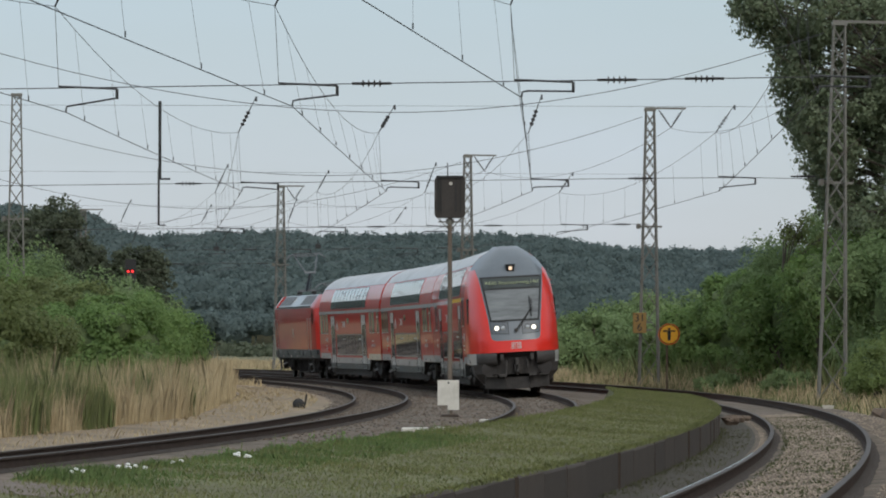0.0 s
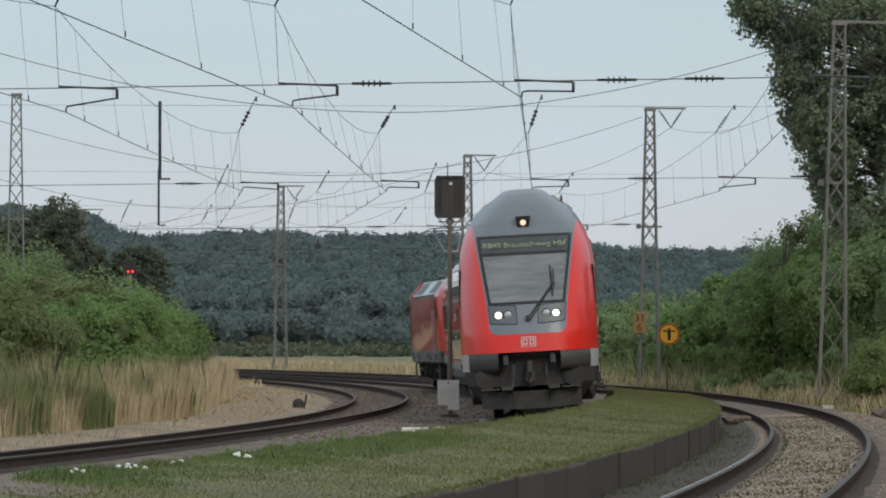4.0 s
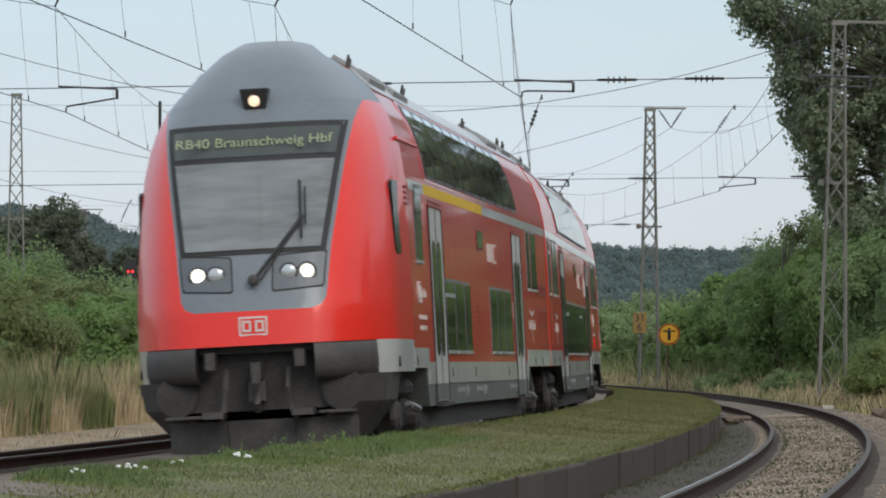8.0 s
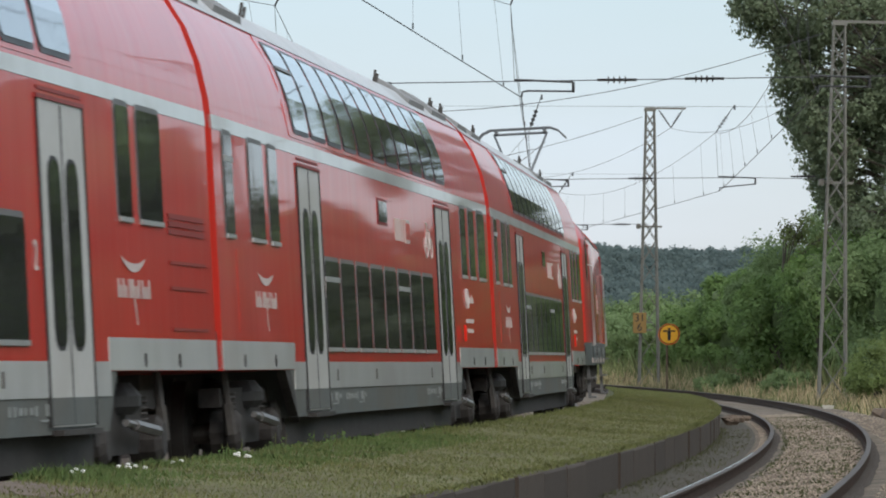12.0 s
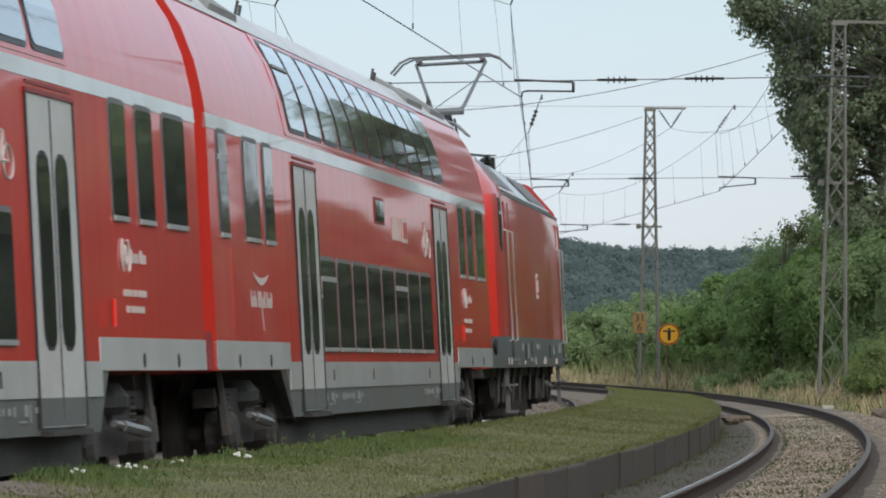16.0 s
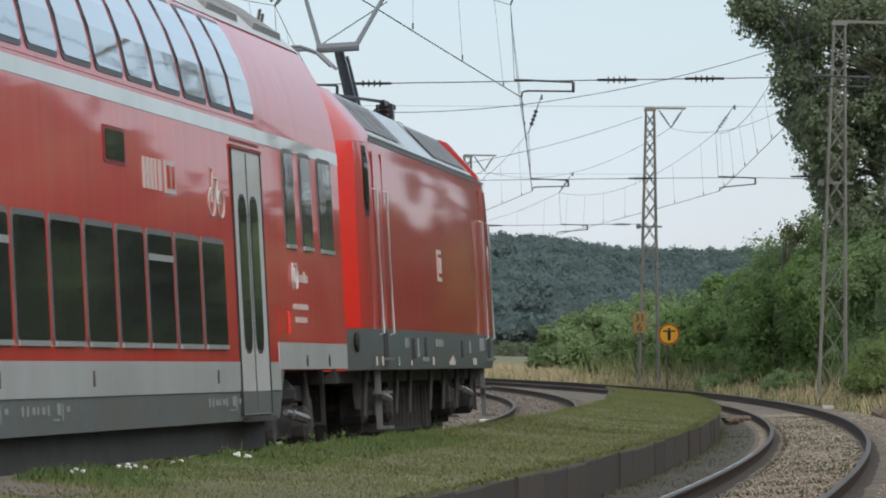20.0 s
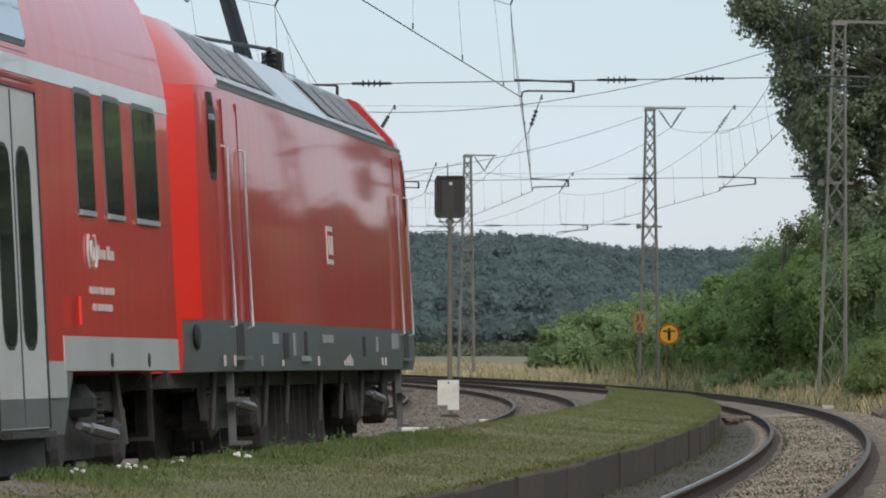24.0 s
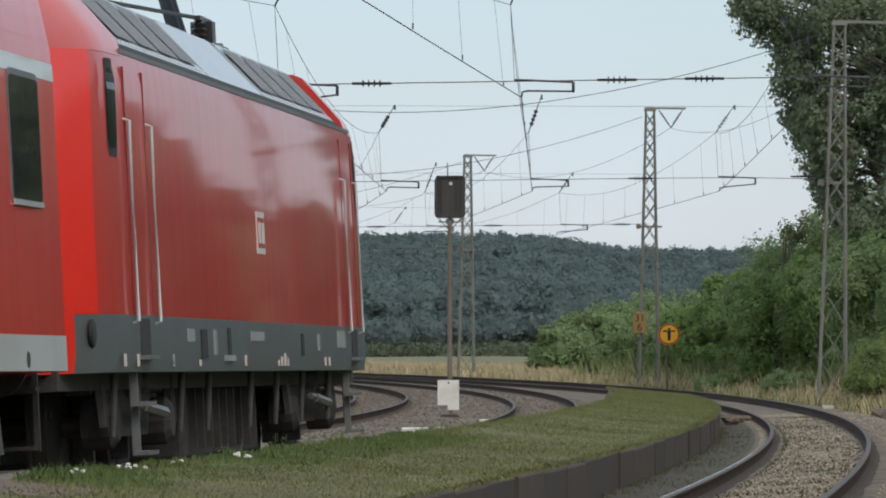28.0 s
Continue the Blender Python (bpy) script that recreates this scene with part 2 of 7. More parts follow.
# ---- the line of the tracks ----
CANT = 0.0528
S = np.arange(-760.0, 150.0, 0.5)
_sc = np.clip(S, -420, 150)
PSI = -0.108973 - 6.407e-4 * _sc + 7.71772e-6 * _sc ** 2 / 2 + 4.39866e-8 * _sc ** 3 / 6
_dx, _dy = np.sin(PSI) * 0.5, -np.cos(PSI) * 0.5
TX = np.concatenate([[0], np.cumsum((_dx[1:] + _dx[:-1]) / 2)])
TY = np.concatenate([[0], np.cumsum((_dy[1:] + _dy[:-1]) / 2)])
_i0 = int(np.argmin(abs(S)))
TX, TY = TX - TX[_i0] - 4.06013, TY - TY[_i0] + 36.264
_zs = np.clip(S, -360, 150)
TZ = 9.12339e-4 * _zs + 1.31253e-5 * _zs ** 2 + 1.03985e-8 * _zs ** 3 - (S - _zs) * 0.003
OFF_A, OFF_B, OFF_C = -4.337, 0.0, 5.46
DZ = {OFF_A: -0.011, OFF_B: 0.0, OFF_C: -0.044}


def line(s, off=0.0, up=0.0):
    """Point beside the middle track: s metres along it (towards the eye), off to the right as seen from the eye, up above its rails."""
    x, y, z, p = (float(np.interp(s, S, a)) for a in (TX, TY, TZ, PSI))
    return Vector((x + off * math.cos(p), y + off * math.sin(p), z + up))


def s_at(y):
    return float(np.interp(-y, -TY, S))


def spot(x, y):
    """Track coordinates (s, off) of a plan point."""
    s = s_at(y)
    for _ in range(3):
        p = float(np.interp(s, S, PSI))
        q = line(s)
        along = (x - q.x) * math.sin(p) - (y - q.y) * math.cos(p)
        s += along
    p = float(np.interp(s, S, PSI))
    q = line(s)
    return s, (x - q.x) * math.cos(p) + (y - q.y) * math.sin(p)
# ---- ground ----
def smooth01(a, b, x):
    t = max(0.0, min(1.0, (x - a) / (b - a)))
    return t * t * (3 - 2 * t)


def ridge(x):
    """Crest height of the wooded hill behind, along x at about two kilometres."""
    # left of x -170 the unseen crest is raised, for the train's reflections
    return 30.9 + 1.6 * math.sin(x / 38 + 0.6) + 1.0 * math.sin(x / 17) - smooth01(-60, 100, x) * 7.5 + smooth01(-128, -156, x) * 8.5 + smooth01(-170, -420, x) * 45.0


def ground_z(x, y):
    if y < 520:
        s, off = spot(x, y)
        base = float(np.interp(s, S, TZ)) - 0.52
        out = smooth01(-6.5, -12, off) * 0.35 + smooth01(7.5, 11, off) * 0.42
        out += smooth01(-14, -60, off) * 0.5 + smooth01(13, 60, off) * 0.6
        far = 1.1
        return (base + out) * (1 - smooth01(330, 500, y)) + far * smooth01(330, 500, y) + 0.05 * noise.noise((x * 0.3, y * 0.3, 0))
    z = 1.1 + (y - 520) * 0.0031
    z += smooth01(1500, 2350, y) * ridge(x)
    return z


def build_ground():
    ys = [-160, -120, -80, -50, -25, 0, 15] + list(np.arange(25, 320, 3.0)) + list(np.arange(320, 540, 12)) + [580, 650, 750, 900, 1100, 1300, 1500, 1600, 1700, 1800, 1900, 2000, 2100, 2200, 2300, 2400, 2700, 3200, 4000]
    verts, faces = [], []
    us = [-3000, -1500, -700, -350, -180, -100, -60, -42, -32, -26, -22] + list(np.arange(-19, 21, 1.0)) + [22, 26, 32, 42, 60, 100, 180, 350, 700, 1500, 3000]
    for y in ys:
        mid = line(s_at(min(y, 420))).x * (1 - smooth01(420, 700, y))
        for u in us:
            x = mid + u
            verts.append((x, y, ground_z(x, y)))
    n = len(us)
    for j in range(len(ys) - 1):
        for i in range(n - 1):
            a = j * n + i
            faces.append((a, a + 1, a + n + 1, a + n))
    tagged(part("ground", Shape().add(verts, faces), M["ground"], smooth=True), "dry green meadow ground", "ground", kind="structure")


build_ground()


def strip(name, offs, ups, s0, s1, step, material, label, category, smooth=True):
    """A swept surface along the track line with the profile (offs, ups)."""
    sh = Shape()
    ss = list(np.arange(s0, s1 + 0.01, step))
    rings = [[tuple(line(s, o, u)) for o, u in zip(offs, ups)] for s in ss]
    sh.loft(rings, closed=False)
    return tagged(part(name, sh, material, smooth=smooth), label, category, kind="structure")


BED = -0.2
RAIL = [(-0.062, -0.155), (0.062, -0.155), (0.062, -0.142), (0.012, -0.128), (0.01, -0.04), (0.034, -0.03), (0.034, -0.012), (-0.034, -0.012), (-0.034, -0.03), (-0.01, -0.04), (-0.012, -0.128), (-0.062, -0.142)]
HEAD = [(-0.034, -0.012), (0.034, -0.012), (0.034, -0.004), (0.026, 0.0), (-0.026, 0.0), (-0.034, -0.004)]


def rail_points(prof, off, sd, dz, s):
    z = dz + sd * 0.75 * math.sin(CANT)
    return [tuple(line(s, off + sd * 0.75 + a, z + b)) for a, b in prof]


BED_OFF = [-7.6, -6.3, -5.5, -3.2, -2.2, -1.2, 1.2, 1.6, 3.8, 4.3, 6.6, 7.4, 8.5]
BED_UP = [-0.55, -0.26, -0.21, -0.13, -0.18, -0.2, -0.1, -0.12, -0.22, -0.255, -0.165, -0.15, -0.5]


def build_tracks():
    strip("ballast_bed", BED_OFF, BED_UP, -460, 130, 2.0, M["ballast"], "grey-brown weathered ballast bed", "ballast")
    for off, nm in ((OFF_A, "overgrown siding track rails"), (OFF_B, "main track rails in ballast"), (OFF_C, "platform track rails in ballast")):
        ss = list(np.arange(-460, 131, 1.5))
        for sd in (-1, 1):
            ob = tagged(new("rail"), "rusty steel rail with a worn shiny head", "rail", "rails of the curved tracks")
            ob["kind"] = "structure"
            part("rail_web", Shape().loft([rail_points(RAIL, off, sd, DZ[off], s) for s in ss]), M["rail_side"], ob)
            part("rail_head", Shape().loft([rail_points(HEAD, off, sd, DZ[off], s) for s in ss]), M["rail_top"], ob)
            # dark brown strip on one side, sloping from the rail foot to the ballast
            rows = []
            for s in ss:
                w = 0.1 + 0.05 * noise.noise((s * 0.7, off + sd, 2.0))
                z0 = DZ[off] + sd * 0.75 * math.sin(CANT) - 0.125
                o1 = off + sd * 0.75
                rows.append([tuple(line(s, o1 + 0.02, z0)), tuple(line(s, o1 + 0.1, z0 - 0.012)), tuple(line(s, o1 + w + 0.04, float(np.interp(o1 + w, BED_OFF, BED_UP)) + 0.006))])
            part("dark_foot_strip", Shape().loft(rows, closed=False), M["foot_dark"], ob, "dark brown strip sloping from the rail foot to the ballast")
            # glint on the near left rail only, drawn as a bright metal strip
            if off == OFF_C and sd < 0:
                near = [s for s in ss if s > -38]
                part("glint_edge", Shape().loft([rail_points([(-0.028, 0.001), (-0.014, 0.001), (-0.014, 0.004), (-0.028, 0.004)], off, sd, DZ[off], s) for s in near]), M["rail_glint"], ob, "glint on the polished running edge, drawn as a bright strip")


build_tracks()
# ---- platform with its edge panels ----
def build_platform():
    s0, s1 = -108.0, 70.0
    ss = list(np.arange(s0, s1 + 0.1, 1.5))

    def z_top(off, s):
        return 0.38 + (off - 1.65) / (3.77 - 1.65) * (0.2 - 0.38) + 0.004 * noise.noise((s * 0.6, off, 1.0))

    pf = tagged(new("platform"), "low grass-grown platform between two tracks", "platform", kind="structure")
    sh = Shape()
    offs = [1.65, 1.9, 2.2, 2.6, 3.0, 3.4, 3.68]
    sh.loft([[tuple(line(s, 1.65, -0.3))] + [tuple(line(s, o, z_top(o, s) - smooth01(-100, -109, s) * 0.3)) for o in offs] for s in ss], closed=False)
    part("platform_top", sh, M["grass"], pf, "mown patchy grass", smooth=True)
    rng = random.Random(5)
    s = s0 + 2
    while s < s1:
        ln = 2.35 + rng.random() * 0.3
        e = rng.uniform(-0.015, 0.015)
        dz = rng.uniform(-0.02, 0.015)
        a, b = s + 0.03, s + ln - 0.03
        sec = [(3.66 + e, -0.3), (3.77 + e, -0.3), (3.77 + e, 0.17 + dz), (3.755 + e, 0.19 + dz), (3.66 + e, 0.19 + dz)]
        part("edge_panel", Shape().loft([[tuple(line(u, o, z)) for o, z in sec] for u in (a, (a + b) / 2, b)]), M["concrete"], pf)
        s += ln
    end = Shape().loft([[tuple(line(s0 + k, o, z)) for o, z in ((1.65, -0.3), (3.77, -0.3), (3.77, -0.02), (1.65, 0.08))] for k in (0, 0.25)])
    part("end_wall", end, M["concrete"], pf)


build_platform()
# dark strip at the wall foot: the wall's shade put into the soil colour
strip("soil_strip", [3.75, 3.95, 4.2, 4.42], [-0.2, -0.205, -0.222, -0.25], -100, 20, 1.5, M["soil"], "soil at the foot of the platform wall, darkened for its shade", "soil")
strip("trodden_path", [1.66, 1.9, 2.1, 2.3], [0.384, 0.363, 0.346, 0.327], 2.4, 4.6, 0.4, M["path"], "bare trodden earth across the grassy platform", "path")
strip("sandy_strip", [-8.9, -8.0, -7.0, -6.2, -5.6], [-0.12, -0.1, -0.13, -0.19, -0.24], -215, 20, 2.0, M["sand"], "pale dry sandy strip beside the siding", "sand")


# ---- leaves, grass and stones as numpy meshes ----
def cloud_mesh(name, co, quads, material):
    me = bpy.data.meshes.new(name)
    n, q = len(co), len(quads)
    me.vertices.add(n)
    me.vertices.foreach_set("co", np.asarray(co, dtype=np.float32).ravel())
    k = quads.shape[1]
    me.loops.add(q * k)
    me.polygons.add(q)
    me.loops.foreach_set("vertex_index", quads.astype(np.int32).ravel())
    me.polygons.foreach_set("loop_start", np.arange(0, q * k, k, dtype=np.int32))
    me.update(calc_edges=True)
    me.materials.append(material)
    return me


def leaf_quads(rng, centres, size, spread=0.45, facing=None, loose=0.42):
    """Small three-cornered leaves, one island each, turned loosely outwards."""
    n = len(centres)
    nrm = rng.normal(size=(n, 3)) if facing is None else facing + loose * rng.normal(size=(n, 3))
    nrm /= np.linalg.norm(nrm, axis=1)[:, None]
    a = np.cross(nrm, rng.normal(size=(n, 3)))
    a /= np.linalg.norm(a, axis=1)[:, None]
    b = np.cross(nrm, a)
    s = size * (1 + spread * rng.uniform(-1, 1, size=n))[:, None]
    co = np.stack([centres - a * s - b * s * 0.5, centres + a * s - b * s * 0.4, centres + b * s * 1.1], 1).reshape(-1, 3)
    return co, np.arange(3 * n).reshape(n, 3)


def blob_points(rng, blobs, n, rough=0.25, inner=0.35):
    """Points on leafy clumps that sit over the skin of ellipsoid blobs (x, y, z, rx, ry, rz), and the way each faces."""
    blobs = np.asarray(blobs, dtype=float)
    w = (blobs[:, 3] * blobs[:, 5] + blobs[:, 4] * blobs[:, 5])
    pick = rng.choice(len(blobs), size=n, p=w / w.sum())
    m = 36
    tw = rng.normal(size=(len(blobs), m, 3))
    tw /= np.linalg.norm(tw, axis=2)[:, :, None]
    tr = rng.uniform(1 - rough, 1 + rough, size=(len(blobs), m)) * 0.82
    cr = rng.uniform(0.2, 0.46, size=(len(blobs), m))
    k = rng.integers(0, m, n)
    d = rng.normal(size=(n, 3))
    d /= np.linalg.norm(d, axis=1)[:, None]
    r = cr[pick, k] * (1 - inner * rng.uniform(0, 1, n) ** 2 + rng.normal(size=n) * 0.1)
    place = tw[pick, k] * tr[pick, k][:, None] + d * r[:, None]
    face = 0.8 * d + 0.5 * tw[pick, k] + np.array([0.0, 0.0, 0.25])
    face /= np.linalg.norm(face, axis=1)[:, None]
    return blobs[pick, :3] + place * blobs[pick, 3:], face


def core_mesh(sh, blobs, scale=0.78, seed=0):
    """Dark inner mass of a bush or crown: lumpy balls, inner shade put into their colour."""
    for k, (x, y, z, a, b, c) in enumerate(blobs):
        rings = []
        for i in range(1, 7):
            th = math.pi * i / 7
            ring = []
            for j in range(10):
                ph = 2 * math.pi * j / 10
                f = scale * (1 + 0.22 * noise.noise((math.cos(ph) * 1.7 + k * 3.1, math.sin(ph) * 1.7 + seed, th * 1.5)))
                ring.append((x + a * f * math.sin(th) * math.cos(ph), y + b * f * math.sin(th) * math.sin(ph), z + c * f * math.cos(th)))
            rings.append(ring)
        sh.loft(rings)
    return sh


def bush(name, label, blobs, n, size, leaf, seed, category="bush", group="", stems=4, fill=0.7):
    rng = np.random.default_rng(seed)
    b0 = np.asarray(blobs)
    base = b0[:, :2].mean(0)
    gz = ground_z(*base)
    th = thing(name, label, category, group, pose(base[0], base[1], gz))
    rel = b0.copy()
    rel[:, :2] -= base
    rel[:, 2] -= gz
    pts, face = blob_points(rng, rel, n)
    co, q = leaf_quads(rng, pts, size, facing=face)
    ob = new("foliage", cloud_mesh("foliage", co, q, M[leaf]))
    ob.parent = th
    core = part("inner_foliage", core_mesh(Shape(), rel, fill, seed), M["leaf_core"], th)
    st = random.Random(seed)
    for k in range(stems):
        bl = rel[st.randrange(len(rel))]
        part("stem", Shape().path([(bl[0] * 0.3, bl[1] * 0.3, -0.3), (bl[0] * 0.7 + st.uniform(-0.2, 0.2), bl[1] * 0.7, bl[2] * 0.5), (bl[0], bl[1], bl[2])], 0.06), M["bark"], th)
    return th


# darker than the leaves outside: the shade inside a bush as colour
M["leaf_core"] = mat("shaded_inner_leaves", (0.0975, 0.137, 0.0546), 0.9, var=0.4, scale=2, fine=14, bump=0.8)
M["leaf_light"] = mat("light_green_foliage", (0.228, 0.3, 0.102), 0.75, var=0.15, scale=0.5, fine=3, bump=0, rand=-0.2, tint=(0.156, 0.204, 0.0672), thin=0.45)
# also the darkened leaves of the unseen bushes that the train reflects
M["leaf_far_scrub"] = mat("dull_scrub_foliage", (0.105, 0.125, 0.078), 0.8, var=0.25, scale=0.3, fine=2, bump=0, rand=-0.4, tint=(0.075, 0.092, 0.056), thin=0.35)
M["leaf_olive"] = mat("olive_foliage", (0.182, 0.224, 0.0806), 0.7, var=0.15, scale=0.4, fine=3, bump=0, rand=-0.2, tint=(0.13, 0.153, 0.0585), thin=0.45)


def blobs_along(pts, seed, jitter=0.35, squash=1.0):
    """Ellipsoids from (x, y, top height over ground, radius): a main ball and smaller ones round it."""
    r = random.Random(seed)
    out = []
    for x, y, top, rad in pts:
        g = ground_z(x, y)
        out.append((x, y, g + top * 0.52, rad, rad * 1.1, top * 0.5))
        for _ in range(9):
            a = r.uniform(0, 6.28)
            k = r.uniform(0.28, 0.55)
            zz = r.uniform(0.2, 0.9)
            w = 0.95 * math.sqrt(max(0.1, 1 - (2 * zz - 1) ** 2 * 0.8))
            out.append((x + rad * w * math.cos(a), y + rad * w * math.sin(a), g + top * zz, rad * k, rad * k, rad * k * 0.8))
    return out


def build_bushes():
    L = "large dense green bush beside the track"
    # right bank, behind the row of masts, on past the edge of the view towards the eye
    right = [
        ((10.7, 232, 3.1, 1.4), (12.9, 230, 4.6, 2.0)), ((12.9, 210, 5.2, 1.6), (14.8, 212, 6.3, 2.1)), ((11.5, 219, 3.5, 1.3), (12.9, 222, 4.6, 1.5)),
        ((12.7, 196, 4.4, 1.7), (14.8, 192, 5.6, 2.2)), ((15.6, 182, 5.4, 2.4), (17.8, 178, 6.2, 2.8)),
        ((15.5, 168, 3.4, 1.7), (17.5, 165, 5.0, 2.4)), ((20.0, 172, 6.2, 3.0), (22.5, 166, 6.5, 3.0)),
        ((24.0, 158, 6.5, 3.2), (27.0, 150, 7.0, 3.5)), ((19.5, 148, 4.0, 2.2), (22.5, 142, 5.0, 2.6)),
        ((28.0, 136, 7.0, 3.5), (31.0, 124, 7.0, 3.6)), ((26.0, 118, 5.5, 3.0), (29.0, 108, 6.5, 3.4)),
        ((27.0, 95, 6.5, 3.4), (26.0, 82, 6.5, 3.2)), ((24.0, 70, 6.0, 3.0), (22.0, 58, 6.0, 3.0)),
        ((34.0, 112, 7.5, 4.0), (35.0, 98, 7.5, 4.0)), ((31.0, 84, 7.5, 4.0), (29.0, 70, 7.0, 3.8)), ((27.0, 56, 7.0, 3.6), (24.0, 46, 6.5, 3.4)), ((31.5, 142, 8.0, 4.0), (35.0, 128, 8.0, 4.0)), ((26.0, 166, 8.0, 3.6), (29.5, 156, 8.0, 3.8))]
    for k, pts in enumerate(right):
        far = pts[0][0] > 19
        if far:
            # unseen bushes: heights set and leaves darkened for the train's reflections
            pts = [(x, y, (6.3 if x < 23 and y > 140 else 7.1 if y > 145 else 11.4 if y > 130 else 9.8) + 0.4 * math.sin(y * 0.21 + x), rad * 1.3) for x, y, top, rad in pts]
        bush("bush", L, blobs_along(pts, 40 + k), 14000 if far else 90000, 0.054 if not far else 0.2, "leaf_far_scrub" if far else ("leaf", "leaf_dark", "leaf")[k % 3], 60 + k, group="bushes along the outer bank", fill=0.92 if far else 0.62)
    # the lone rounded bush beyond the bend
    bush("bush", "rounded green bush beyond the bend in dry grass", blobs_along([(6.4, 292, 2.4, 1.5), (8.2, 296, 3.3, 1.8), (10.2, 300, 3.2, 1.8), (12.6, 290, 2.7, 1.9)], 7), 66000, 0.075, "leaf_dark", 17)
    bush("bush", "olive bush on the far field edge", blobs_along([(10.5, 345, 3.9, 2.4), (15.0, 340, 4.4, 2.8)], 8), 30000, 0.09, "leaf_dark", 18)
    # low growth on the outer bank
    for k, pt in enumerate(((12.1, 152, 1.9, 0.8), (11.4, 180, 0.9, 0.8), (13.6, 156, 2.4, 1.1), (9.9, 196, 0.8, 0.7))):
        bush("shrub", "low leafy green shrub on the grassy bank", blobs_along([pt], 220 + k), 16000, 0.03, ("leaf_light", "leaf_dark")[k % 2], 230 + k, "shrub", "shrubs on the bank", 3)
    # left bank
    left = [
        (((-13.6, 150, 2.9, 1.5), (-12.4, 156, 3.1, 1.6)), "leaf_olive"), (((-11.4, 166, 3.0, 1.6), (-10.0, 172, 3.1, 1.5)), "leaf"),
        (((-14.8, 172, 3.6, 1.8), (-12.8, 180, 3.7, 1.8)), "leaf_olive"), (((-10.6, 186, 3.4, 1.6), (-9.6, 190, 2.8, 1.3)), "leaf"),
        (((-12.4, 198, 3.9, 1.9), (-11.2, 204, 3.7, 1.6)), "leaf_dark"), (((-16.0, 200, 4.1, 2.1), (-18.5, 190, 4.2, 2.4)), "leaf"),
        (((-19.5, 226, 6.4, 2.6), (-17.4, 228, 5.4, 2.0)), "leaf_dark")]
    for k, (pts, leaf) in enumerate(left):
        bush("bush", "dense green bush behind dry reeds", blobs_along(pts, 80 + k), 86000, 0.05, leaf, 90 + k, group="bushes behind the reeds")


build_bushes()


def tree(name, label, x, y, height, crown, n, size, leaf, seed, trunk_r=0.3):
    """Tapered trunk, limbs reaching into the crown's blobs, and a crown of many leaves."""
    g = ground_z(x, y)
    th = thing(name, label, "tree", "", pose(x, y, g))
    r = random.Random(seed)
    pts = [(0, 0, -0.4), (0.1, 0.05, height * 0.25), (-0.1, 0.1, height * 0.5), (0.1, 0, height * 0.8)]
    sh = Shape()
    for (a, b), (ra, rb) in zip(zip(pts, pts[1:]), ((trunk_r * 1.2, trunk_r * 0.85), (trunk_r * 0.85, trunk_r * 0.55), (trunk_r * 0.55, trunk_r * 0.2))):
        sh.rod(a, b, ra, rb, 10)
    part("trunk", sh, M["bark"], th, "grey-brown furrowed trunk")
    for bx, by, bz, rx, ry, rz in crown:
        h0 = max(1.5, bz - 2.2)
        part("limb", Shape().rod((0, 0, min(h0, height * 0.75)), (bx * 0.6, by * 0.6, bz - 0.4), trunk_r * 0.3, trunk_r * 0.16).rod((bx * 0.6, by * 0.6, bz - 0.4), (bx, by, bz + rz * 0.3), trunk_r * 0.16, 0.02), M["bark"], th)
        for _ in range(2):
            part("twig", Shape().rod((bx, by, bz), (bx + r.uniform(-1, 1) * rx, by + r.uniform(-1, 1) * ry, bz + r.uniform(-0.2, 1) * rz), 0.035, 0.012, 5), M["bark"], th)
    rng = np.random.default_rng(seed)
    pts, face = blob_points(rng, crown, n, 0.4, 0.75)
    co, q = leaf_quads(rng, pts, size, facing=face, loose=0.6)
    ob = new("crown", cloud_mesh("crown", co, q, M[leaf]))
    ob.parent = th
    return th


